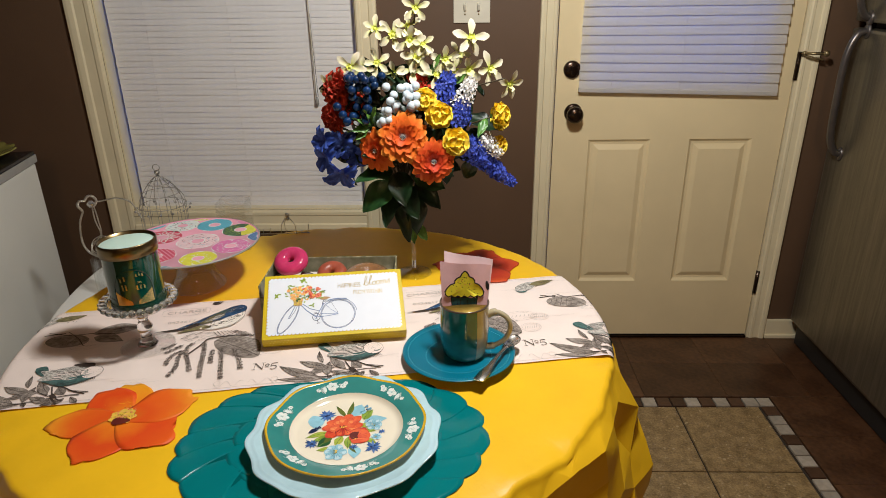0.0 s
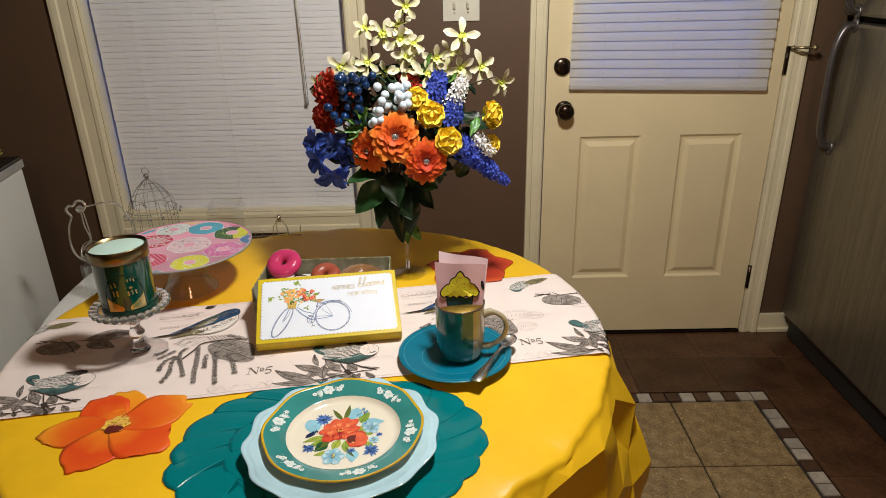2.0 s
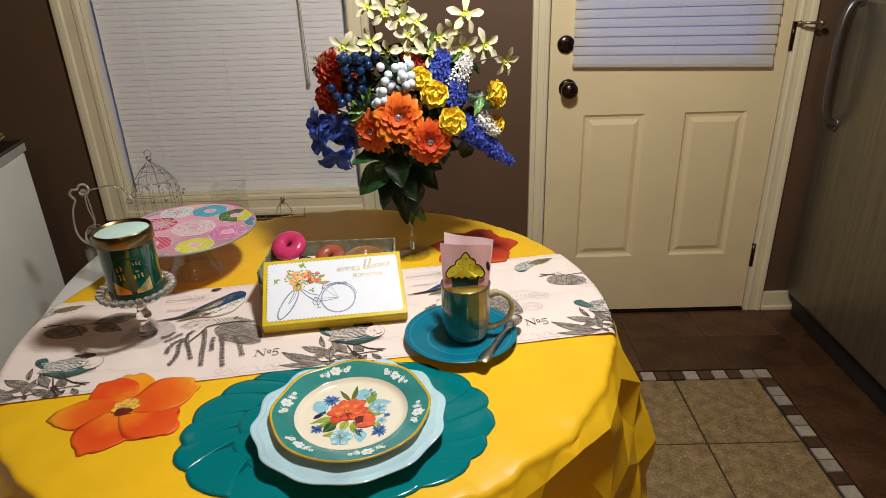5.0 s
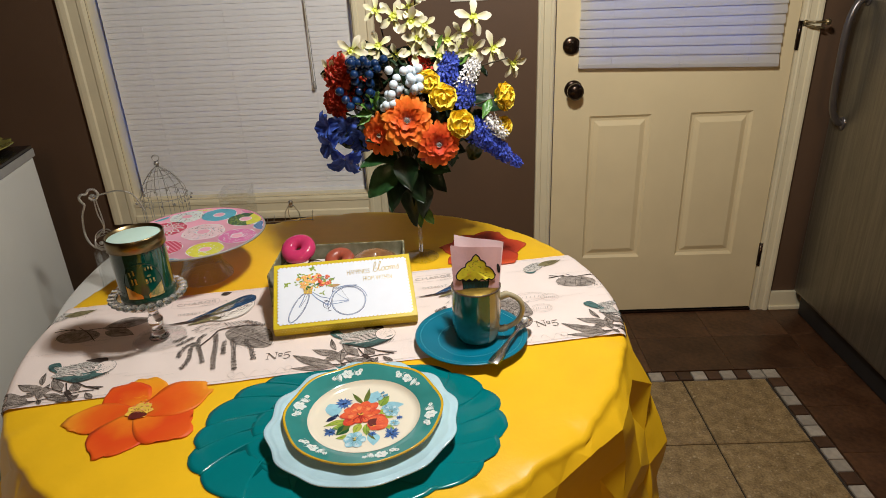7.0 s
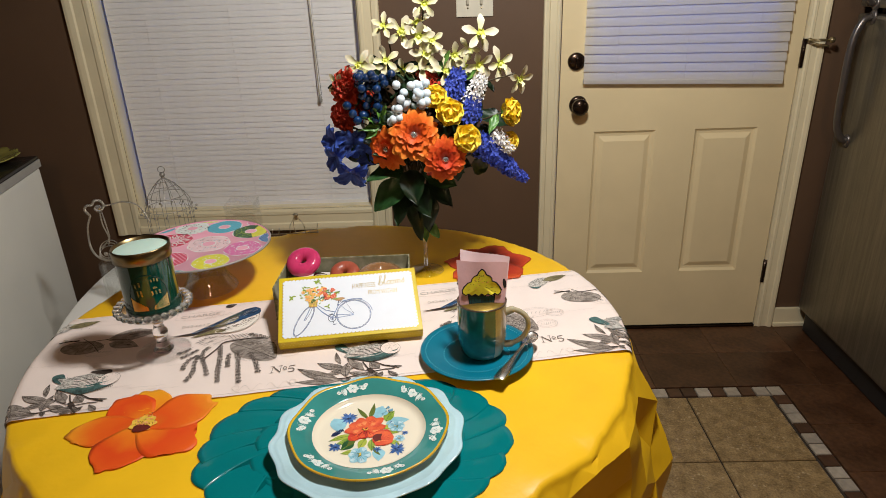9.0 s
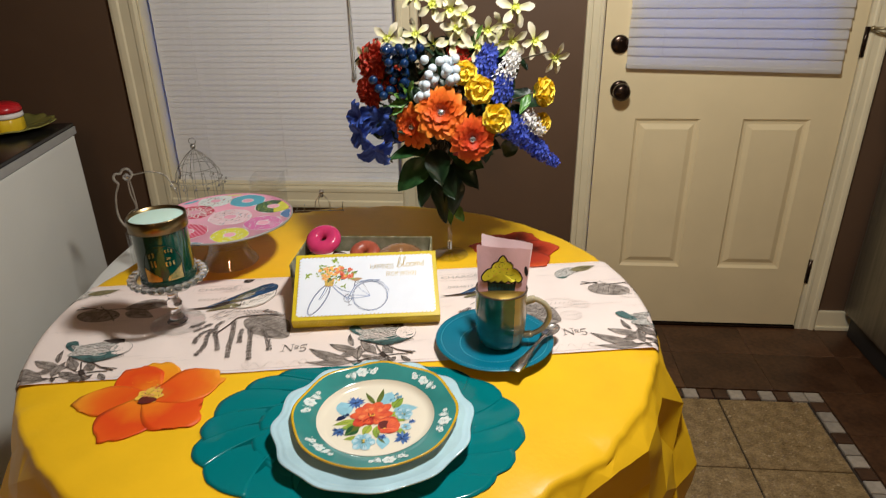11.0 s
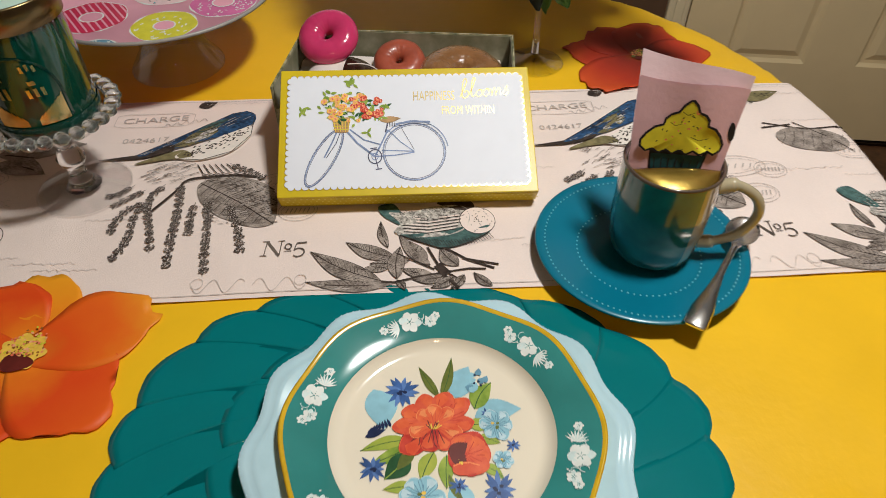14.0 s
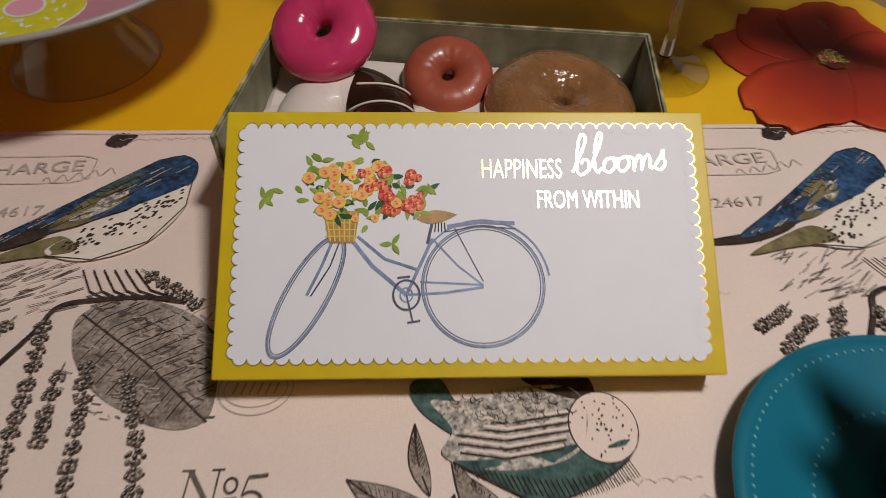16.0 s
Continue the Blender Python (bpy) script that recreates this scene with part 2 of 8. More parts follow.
M["p_olive"] = mat("olive_print", (0.13, 0.16, 0.03), 0.3, vary=0.3, scale=140)
M["p_lime_green"] = mat("yellow_green_print", (0.42, 0.46, 0.07), 0.3, color2=(0.26, 0.36, 0.05), scale=140, coarse=40)
M["p_cornlight"] = mat("light_cornflower_print", (0.10, 0.20, 0.46), 0.3, vary=0.25, scale=150)
M["p_navy"] = mat("navy_print", (0.012, 0.022, 0.070), 0.3, vary=0.3, scale=150)
M["p_pale_sky"] = mat("pale_sky_print", (0.50, 0.66, 0.72), 0.3, vary=0.12, scale=120)
M["p_steel"] = mat("steel_blue_print", (0.13, 0.29, 0.40), 0.3, vary=0.2, scale=140)
M["p_pink"] = mat("pink_print", (0.80, 0.36, 0.46), 0.3, vary=0.05, scale=40, coat=0.3)
M["p_sprig"] = mat("white_sprig_print", (0.60, 0.72, 0.70), 0.3, vary=0.12, scale=160)
M["p_blush"] = mat("blush_print", (0.76, 0.55, 0.57), 0.3, vary=0.12, scale=120)
M["p_magenta"] = mat("magenta_print", (0.62, 0.14, 0.34), 0.3, vary=0.12, scale=90)
M["p_crimson"] = mat("crimson_print", (0.60, 0.03, 0.09), 0.3, vary=0.1, scale=90)
M["p_cyan"] = mat("cyan_print", (0.05, 0.40, 0.52), 0.3, vary=0.1, scale=90)
M["p_lime"] = mat("lime_print", (0.62, 0.58, 0.04), 0.3, vary=0.12, scale=90)
M["glass"] = glass("clear_glass")
M["bead"] = mat("pressed_glass_bead", (0.86, 0.94, 0.96), 0.02, trans=0.97, vary=0.05, scale=90, coat=0.3, ior=1.55)


def thin_glass(name, tint):
    """Thin clear glass: light goes straight through, with a gloss that grows towards the edges."""
    m = bpy.data.materials.new(name)
    m.use_nodes = True
    n, l = m.node_tree.nodes, m.node_tree.links
    n.remove(n["Principled BSDF"])
    t, g, mix, fr_ = n.new("ShaderNodeBsdfTransparent"), n.new("ShaderNodeBsdfGlossy"), n.new("ShaderNodeMixShader"), n.new("ShaderNodeLayerWeight")
    t.inputs["Color"].default_value = (*tint, 1)
    g.inputs["Roughness"].default_value = 0.03
    fr_.inputs["Blend"].default_value = 0.25
    pw = n.new("ShaderNodeMath")
    pw.operation = "MULTIPLY_ADD"
    pw.inputs[1].default_value, pw.inputs[2].default_value = 0.45, 0.03
    l.new(fr_.outputs["Facing"], pw.inputs[0])
    l.new(pw.outputs[0], mix.inputs["Fac"])
    l.new(t.outputs[0], mix.inputs[1])
    l.new(g.outputs[0], mix.inputs[2])
    l.new(mix.outputs[0], n["Material Output"].inputs["Surface"])
    return m


M["thin"] = thin_glass("thin_clear_glass", (0.93, 0.94, 0.93))
M["faint"] = thin_glass("faint_clear_glass", (0.985, 0.985, 0.985))
M["wax"] = mat("mint_wax", (0.50, 0.66, 0.58), 0.5, vary=0.03, scale=20, sub=0.2)
M["jar"] = mat("green_jar_glass", (0.003, 0.048, 0.029), 0.08, vary=0.25, scale=14, coarse=9, coat=0.8)
M["jar_foot"] = mat("dark_green_glass", (0.001, 0.035, 0.025), 0.08, vary=0.15, coat=0.8)
M["lid_gold"] = mat("aged_gold_rim", (0.23, 0.165, 0.08), 0.3, 1.0, vary=0.15)
M["wire"] = mat("silver_wire", (0.55, 0.52, 0.46), 0.32, 0.9, vary=0.2, scale=300)
M["wire_mid"] = mat("grey_wire", (0.42, 0.40, 0.37), 0.4, 0.8, vary=0.3, scale=300)
M["d_pink"] = mat("pink_icing", (0.56, 0.040, 0.135), 0.18, vary=0.08, scale=60, coat=0.5, bump=0.3, bump_scale=90)
M["d_red"] = mat("red_brown_icing", (0.36, 0.080, 0.045), 0.36, vary=0.15, scale=60, coat=0.12, bump=0.4, bump_scale=90)
M["d_tan"] = mat("caramel_glaze", (0.27, 0.125, 0.05), 0.17, vary=0.18, scale=50, coat=1.0, spec=1.0, bump=3.0, bump_scale=110)
M["d_choc"] = mat("chocolate_icing", (0.030, 0.011, 0.007), 0.2, vary=0.2, coat=0.6)
M["d_white"] = mat("white_icing", (0.74, 0.66, 0.62), 0.5, vary=0.05, coat=0.05)
M["spoon"] = mat("polished_steel", (0.78, 0.76, 0.73), 0.25, 1.0, vary=0.05)
# Petal roots darkened: shade between the petals is painted into this ramp.
M["f_orange"] = radial("orange_petal", [(0.1, (0.40, 0.040, 0.008)), (0.45, (0.66, 0.085, 0.010)), (0.82, (0.80, 0.17, 0.014)), (1.0, (0.86, 0.30, 0.04))], 0.056, 0.6, 160)
M["f_orange_deep"] = radial("deep_orange_petal", [(0.1, (0.30, 0.020, 0.008)), (0.5, (0.60, 0.048, 0.010)), (0.85, (0.72, 0.105, 0.014)), (1.0, (0.78, 0.18, 0.020))], 0.050, 0.6, 160)
M["f_red"] = mat("red_petal", (0.36, 0.022, 0.012), 0.6, color2=(0.56, 0.060, 0.022), scale=90)
M["f_yellow"] = mat("yellow_petal", (0.88, 0.62, 0.03), 0.55, color2=(0.92, 0.76, 0.12), scale=90, sub=0.1)
M["f_blue"] = mat("blue_petal", (0.008, 0.028, 0.20), 0.6, color2=(0.065, 0.135, 0.56), scale=120, coarse=40)
M["f_violet"] = mat("royal_blue_floret", (0.02, 0.045, 0.38), 0.55, color2=(0.09, 0.14, 0.62), scale=220, coarse=60)
M["f_white"] = mat("white_floret", (0.78, 0.76, 0.74), 0.6, vary=0.06, scale=90)
M["f_cream"] = radial("cream_petal", [(0.10, (0.56, 0.60, 0.08)), (0.38, (0.70, 0.70, 0.34)), (0.62, (0.62, 0.58, 0.36)), (1.0, (0.66, 0.60, 0.46))], 0.034, 0.6, 60, 0.3)
M["f_lime"] = mat("lime_throat", (0.62, 0.66, 0.10), 0.6, vary=0.15, scale=90)
M["b_navy"] = mat("navy_berry", (0.004, 0.020, 0.070), 0.16, vary=0.3, scale=50, coat=0.5)
M["b_white"] = mat("pale_blue_berry", (0.58, 0.66, 0.72), 0.4, vary=0.05, scale=60)
# Shaded and lit copies of one leaf green; shade is put into the colour.
M["leaf"] = mat("green_leaf_in_shade", (0.003, 0.011, 0.004), 0.42, color2=(0.010, 0.034, 0.010), scale=70, coarse=24, bump=0.4)
M["leaf_in_light"] = mat("green_leaf_in_light", (0.008, 0.036, 0.010), 0.42, color2=(0.030, 0.095, 0.024), scale=70, coarse=24, bump=0.4)
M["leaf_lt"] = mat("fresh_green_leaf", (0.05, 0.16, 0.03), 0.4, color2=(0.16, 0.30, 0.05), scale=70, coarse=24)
M["stem"] = mat("brown_green_stem", (0.05, 0.035, 0.015), 0.6, vary=0.2)
M["crystal"] = mat("crystal_bead", (0.72, 0.72, 0.72), 0.06, 0.85, vary=0.5, scale=260, bump=1.0)
M["dish"] = mat("olive_glazed_dish", (0.20, 0.20, 0.05), 0.25, color2=(0.32, 0.28, 0.07), scale=30, coat=0.4)
M["toy_red"] = mat("red_plastic", (0.50, 0.015, 0.02), 0.3, vary=0.08)
M["toy_white"] = mat("white_plastic", (0.75, 0.70, 0.66), 0.4, vary=0.05)
M["toy_yellow"] = mat("yellow_plastic", (0.75, 0.50, 0.02), 0.35, vary=0.08)
M["ivory"] = mat("ivory_plastic", (0.72, 0.68, 0.56), 0.35, vary=0.04)
M["bloom_a"] = radial("orange_bloom_print", [(0.0, (0.62, 0.30, 0.02)), (0.22, (0.82, 0.20, 0.012)), (0.55, (0.72, 0.066, 0.008)), (1.0, (0.78, 0.115, 0.010))], 0.125, 0.5, 24, 0.5)
M["bloom_a_gold"] = radial("golden_bloom_print", [(0.0, (0.75, 0.20, 0.012)), (0.45, (0.85, 0.26, 0.012)), (1.0, (0.86, 0.44, 0.018))], 0.125, 0.5, 24, 0.45)
M["bloom_a_warm"] = radial("warm_orange_bloom", [(0.0, (0.66, 0.16, 0.012)), (0.30, (0.74, 0.085, 0.008)), (0.62, (0.78, 0.13, 0.010)), (1.0, (0.82, 0.30, 0.018))], 0.125, 0.5, 22, 0.5)
M["p_maroon"] = mat("maroon_print", (0.11, 0.014, 0.010), 0.5, vary=0.3, scale=120)
M["p_brown"] = mat("brown_print", (0.30, 0.11, 0.02), 0.3, vary=0.2, scale=120)
M["bloom_b"] = radial("red_bloom_print", [(0.0, (0.26, 0.07, 0.01)), (0.18, (0.20, 0.016, 0.008)), (0.6, (0.42, 0.032, 0.011)), (1.0, (0.64, 0.085, 0.016))], 0.125, 0.6, 26, 0.35)


# ---- builders ----
def part(name, bm, material, parent=None, label="", smooth=False, m=None):
    """Links a bmesh as one mesh object, under a thing or a part."""
    me = bpy.data.meshes.new(name)
    bm.to_mesh(me)
    bm.free()
    for x in material if isinstance(material, (list, tuple)) else [material]:
        me.materials.append(x)
    if smooth:
        me.polygons.foreach_set("use_smooth", [True] * len(me.polygons))
    ob = new(name, me)
    if parent:
        ob.parent = parent
    if m is not None:
        ob.matrix_basis = m
    return tagged(ob, label)


SET_TABLE = pose(0.1817, -0.0032, 0, 0, 0, 4.18)  # the laid table stands a little turned against the walls
STANDS_ON = Matrix()


def thing(name, m, label, category, group="", kind=""):
    ob = new(name)
    ob.empty_display_size = 0.05
    ob.matrix_basis = STANDS_ON @ m
    return tagged(ob, label, category, group, kind)


def box(bm, size, at=(0, 0, 0), bevel=0.0, turn=None, mi=0):
    """A box with its middle at a place, its edges bevelled."""
    m = Matrix.Translation(at) @ (turn or Matrix()) @ Matrix.Diagonal((*size, 1))
    r = bmesh.ops.create_cube(bm, size=1, matrix=m)
    faces = list({f for v in r["verts"] for f in v.link_faces})
    for f in faces:
        f.material_index = mi
    if bevel:
        e = list({e for v in r["verts"] for e in v.link_edges})
        r2 = bmesh.ops.bevel(bm, geom=e, offset=bevel, segments=2, profile=0.6, affect="EDGES")
        for f in r2["faces"]:
            f.material_index = mi
    return bm


def ball(bm, r, at=(0, 0, 0), scale=(1, 1, 1), seg=16, rings=10, turn=None, mi=0):
    m = Matrix.Translation(at) @ (turn or Matrix()) @ Matrix.Diagonal((*scale, 1))
    res = bmesh.ops.create_uvsphere(bm, u_segments=seg, v_segments=rings, radius=r, matrix=m)
    for f in {f for v in res["verts"] for f in v.link_faces}:
        f.material_index, f.smooth = mi, True
    return bm


def lathe(bm, profile, seg=64, edge=None, at=(0, 0, 0), close=False, mi=0, turn=None):
    """Turns (radius, height) pairs round the z axis. edge(angle, radius) scales the radius."""
    base = Matrix.Translation(at) @ (turn or Matrix())
    rings = []
    for r, z in profile:
        if r < 1e-6:
            rings.append([bm.verts.new(base @ Vector((0, 0, z)))])
            continue
        ring = []
        for k in range(seg):
            a = math.tau * k / seg
            rr, dz = (edge(a, r) if edge else (r, 0))
            ring.append(bm.verts.new(base @ Vector((rr * math.cos(a), rr * math.sin(a), z + dz))))
        rings.append(ring)
    pairs = list(zip(rings, rings[1:])) + ([(rings[-1], rings[0])] if close else [])
    for a, b in pairs:
        for k in range(seg):
            j = (k + 1) % seg
            if len(a) == 1 and len(b) == 1:
                continue
            if len(a) == 1:
                f = bm.faces.new((a[0], b[k], b[j]))
            elif len(b) == 1:
                f = bm.faces.new((a[k], a[j], b[0]))
            else:
                f = bm.faces.new((a[k], a[j], b[j], b[k]))
            f.smooth, f.material_index = True, mi
    bmesh.ops.recalc_face_normals(bm, faces=bm.faces[:])
    return bm


def tube(bm, pts, r, seg=8, closed=False, mi=0, cap=True):
    """A round bar along points; r is a number or one for each point."""
    pts = [Vector(p) for p in pts]
    n = len(pts)
    rr = r if isinstance(r, (list, tuple)) else [r] * n
    up, rings = None, []
    for i, p in enumerate(pts):
        a, b = pts[i - 1] if (i or closed) else pts[0], pts[(i + 1) % n] if (i < n - 1 or closed) else pts[-1]
        d = (b - a).normalized()
        if up is None:
            up = d.orthogonal().normalized()
        up = (up - d * up.dot(d)).normalized()
        side = d.cross(up)
        rings.append([bm.verts.new(p + rr[i] * (math.cos(math.tau * k / seg) * up + math.sin(math.tau * k / seg) * side)) for k in range(seg)])
    for i in range(n if closed else n - 1):
        a, b = rings[i], rings[(i + 1) % n]
        for k in range(seg):
            f = bm.faces.new((a[k], a[(k + 1) % seg], b[(k + 1) % seg], b[k]))
            f.smooth, f.material_index = True, mi
    if cap and not closed:
        for ring, flip in ((rings[0], True), (rings[-1], False)):
            f = bm.faces.new(ring[::-1] if flip else ring)
            f.material_index = mi
    return bm


def curve_pts(ctrl, n=24):
    """A smooth line through control points."""
    c = [Vector(p) for p in ctrl]
    c = [2 * c[0] - c[1], *c, 2 * c[-1] - c[-2]]
    out = []
    for i in range(1, len(c) - 2):
        for k in range(n):
            t = k / n
            a, b, d, e = c[i - 1 : i + 3]
            out.append(0.5 * (2 * b + (d - a) * t + (2 * a - 5 * b + 4 * d - e) * t * t + (3 * b - a - 3 * d + e) * t ** 3))
    out.append(c[-2])
    return out


class Art:
    """Flat coloured shapes printed on a surface. place(x, y, h) lifts the plane's point onto the surface."""

    def __init__(self, place=None, lift=0.0004, step=0.000005):
        self.bm, self.mats, self.place, self.h, self.step = bmesh.new(), [], place or (lambda x, y, h: (x, y, h)), lift, step

    def poly(self, pts, m):
        if m not in self.mats:
            self.mats.append(m)
        vs = [self.bm.verts.new(self.place(p[0], p[1], self.h)) for p in pts]
        self.h += self.step
        cx, cy = sum(p[0] for p in pts) / len(pts), sum(p[1] for p in pts) / len(pts)
        c = self.bm.verts.new(self.place(cx, cy, self.h - self.step))
        for i, v in enumerate(vs):
            f = self.bm.faces.new((c, v, vs[(i + 1) % len(vs)]))
            f.material_index = self.mats.index(m)

    def oval(self, x, y, a, b, m, turn=0.0, seg=20, ripple=0.0, lobes=5, phase=0.0):
        c, s = math.cos(radians(turn)), math.sin(radians(turn))
        pts = []
        for k in range(seg):
            t = math.tau * k / seg
            g = 1 + ripple * math.cos(lobes * t + phase)
            u, v = a * g * math.cos(t), b * g * math.sin(t)
            pts.append((x + c * u - s * v, y + s * u + c * v))
        self.poly(pts, m)

    def leaf(self, x, y, length, width, turn, m, vein=None, bend=0.0, jag=0.0):
        """A pointed leaf from its base, along its turn."""
        c, s = math.cos(radians(turn)), math.sin(radians(turn))
        n = 12
        side = []
        for k in range(n + 1):
            t = k / n
            w = width * 0.5 * math.sin(math.pi * t ** 0.8) * (1 + jag * (k % 2))
            side.append((t * length, w, bend * length * math.sin(math.pi * t)))
        loop = [(u, w + b) for u, w, b in side] + [(u, -w + b) for u, w, b in side[-2:0:-1]]
        self.poly([(x + c * u - s * v, y + s * u + c * v) for u, v in loop], m)
        if vein:
            self.stroke([(x + c * u - s * b, y + s * u + c * b) for u, w, b in side], width * 0.05, vein)

    def stroke(self, pts, w, m, closed=False):
        if m not in self.mats:
            self.mats.append(m)
        n = len(pts)
        last = None
        first = None
        for i in range(n):
            a, b = pts[i - 1] if (i or closed) else pts[0], pts[(i + 1) % n] if (i < n - 1 or closed) else pts[-1]
            dx, dy = b[0] - a[0], b[1] - a[1]
            d = math.hypot(dx, dy) or 1
            nx, ny = -dy / d * w / 2, dx / d * w / 2
            pair = [self.bm.verts.new(self.place(pts[i][0] + q * nx, pts[i][1] + q * ny, self.h)) for q in (-1, 1)]
            if last:
                self.bm.faces.new((last[0], pair[0], pair[1], last[1])).material_index = self.mats.index(m)
            last = pair
            first = first or pair
        if closed:
            self.bm.faces.new((last[0], first[0], first[1], last[1])).material_index = self.mats.index(m)
        self.h += self.step

    def ring(self, x, y, a, b, w, m, turn=0.0, seg=40, arc=(0, 360)):
        c, s = math.cos(radians(turn)), math.sin(radians(turn))
        whole = arc[1] - arc[0] >= 360
        pts = []
        for k in range(seg if whole else seg + 1):
            t = radians(arc[0] + (arc[1] - arc[0]) * k / seg)
            u, v = a * math.cos(t), b * math.sin(t)
            pts.append((x + c * u - s * v, y + s * u + c * v))
        self.stroke(pts, w, m, whole)

    def text(self, words, x, y, size, m, turn=0.0, shear=0.0, wide=1.0, bold=0.0):
        """Letters with their middle at x, y; size is the height of a capital."""
        if m not in self.mats:
            self.mats.append(m)
        cu = bpy.data.curves.new("letters", "FONT")
        cu.body, cu.size, cu.align_x, cu.align_y, cu.shear, cu.resolution_u = words, size / 0.72, "CENTER", "CENTER", shear, 3
        cu.offset = bold
        ob = bpy.data.objects.new("letters", cu)
        scene.collection.objects.link(ob)
        me = bpy.data.meshes.new_from_object(ob.evaluated_get(bpy.context.evaluated_depsgraph_get()))
        c, s = math.cos(radians(turn)), math.sin(radians(turn))
        vs = []
        for v in me.vertices:
            u, w = v.co.x * wide, v.co.y
            vs.append(self.bm.verts.new(self.place(x + c * u - s * w, y + s * u + c * w, self.h)))
        for p in me.polygons:
            try:
                self.bm.faces.new([vs[i] for i in p.vertices]).material_index = self.mats.index(m)
            except ValueError:
                pass
        self.h += self.step
        bpy.data.objects.remove(ob)
        bpy.data.meshes.remove(me)
        bpy.data.curves.remove(cu)

    def done(self, name, parent, label="", m=None):
        return part(name, self.bm, self.mats, parent, label, m=m)


def scallop(lobes, amp, r_from, r_full, lift=0.0):
    def f(a, r):
        w = smoothstep(r_from, r_full, r)
        c = math.cos(lobes * a)
        return r * (1 + amp * w * c), lift * w * c
    return f


def rnd(a, b):
    return random.uniform(a, b)


def smoothstep(a, b, x):
    t = max(0.0, min(1.0, (x - a) / (b - a)))
    return t * t * (3 - 2 * t)


# ---- the room ----
WALL, CEIL = 2.635, 2.44


def wall_boxes(name, boxes, label):
    bm = bmesh.new()
    for lo, hi in boxes:
        box(bm, [b - a for a, b in zip(lo, hi)], [(a + b) / 2 for a, b in zip(lo, hi)])
    return tagged(part(name, bm, M["wall"]), label, "wall", kind="structure")


W0, W1, WZ0, WZ1 = -0.928, 0.018, 0.586, 2.00
D0, D1, DZ = 0.743, 1.614, 2.045
T = WALL + 0.14
wall_boxes("wall_north", [((-2.3, WALL, 0), (W0, T, CEIL)), ((W0, WALL, 0), (W1, T, WZ0)), ((W0, WALL, WZ1), (W1, T, CEIL)),
                          ((W1, WALL, 0), (D0, T, CEIL)), ((D0, WALL, DZ), (D1, T, CEIL)), ((D1, WALL, 0), (2.6, T, CEIL))],
           "chocolate brown painted wall with a window and a door")
wall_boxes("wall_west", [((-2.44, -2.74, 0), (-2.3, T, CEIL))], "chocolate brown painted side wall")
wall_boxes("wall_east", [((2.6, -2.74, 0), (2.74, T, CEIL))], "chocolate brown painted side wall")
wall_boxes("wall_south", [((-2.3, -2.74, 0), (2.6, -2.6, CEIL))], "chocolate brown painted wall behind the kitchen")
tagged(part("ceiling", box(bmesh.new(), (5.04, 5.515, 0.1), (0.15, 0.0175, CEIL + 0.05)), M["ceiling"]), "plain off-white painted ceiling", "ceiling", kind="structure")
floor = tagged(part("floor", box(bmesh.new(), (5.04, 5.515, 0.1), (0.15, 0.0175, -0.058)), M["grout"]), "stone tile floor with a mosaic border and dark edge tiles", "floor", kind="structure")


def moulding(bm, a, b, width, depth, normal, out, mi=0):
    """A stepped casing board from a to b: flat, with two proud beads. normal: into the room; out: across its width."""
    a, b, nrm, o = Vector(a), Vector(b), Vector(normal), Vector(out)
    prof = [(0, 0), (0, 0.55), (0.08, 0.75), (0.22, 0.75), (0.27, 0.6), (0.62, 0.62), (0.68, 0.9), (0.85, 1.0), (0.96, 0.95), (1.0, 0.7), (1.0, 0)]
    rows = [[bm.verts.new(p + o * (u * width) + nrm * (v * depth)) for u, v in prof] for p in (a, b)]
    for i in range(len(prof) - 1):
        bm.faces.new((rows[0][i], rows[0][i + 1], rows[1][i + 1], rows[1][i]))
    bm.faces.new(rows[0])
    bm.faces.new(rows[1][::-1])
    bmesh.ops.recalc_face_normals(bm, faces=bm.faces[:])
    return bm


# window: lining, casing, sash, pane
window = thing("window_1", pose(0, 0, 0), "white framed window with cream casing and closed blind", "window", kind="structure")
CW = 0.098
IN = (0, -1, 0)
part("casing", moulding(bmesh.new(), (W0, WALL, WZ0 - CW + 0.008), (W0, WALL, WZ1 + 0.1), 0.098, 0.02, IN, (-1, 0, 0)), M["trim"], window)
part("casing", moulding(bmesh.new(), (W1, WALL, WZ0 - CW + 0.008), (W1, WALL, WZ1 + 0.1), 0.077, 0.02, IN, (1, 0, 0)), M["trim"], window)
part("casing", moulding(bmesh.new(), (W0 + 0.0005, WALL, WZ0), (W1 - 0.0005, WALL, WZ0), 0.088, 0.0195, IN, (0, 0, -1)), M["trim"], window)
part("casing", moulding(bmesh.new(), (W0 + 0.0005, WALL, WZ1), (W1 - 0.0005, WALL, WZ1), 0.095, 0.0195, IN, (0, 0, 1)), M["trim"], window)
lin = bmesh.new()
for x in (W0 + 0.003, W1 - 0.003):
    box(lin, (0.006, 0.135, WZ1 - WZ0), (x, WALL + 0.07, (WZ0 + WZ1) / 2))
for z in (WZ0 + 0.003, WZ1 - 0.003):
    box(lin, (W1 - W0 - 0.0125, 0.135, 0.006), ((W0 + W1) / 2, WALL + 0.07, z))
part("lining", lin, M["trim"], window)
sash = bmesh.new()
for x in (W0 + 0.026, W1 - 0.026):
    box(sash, (0.036, 0.03, WZ1 - WZ0 - 0.014), (x, WALL + 0.115, (WZ0 + WZ1) / 2), 0.003)
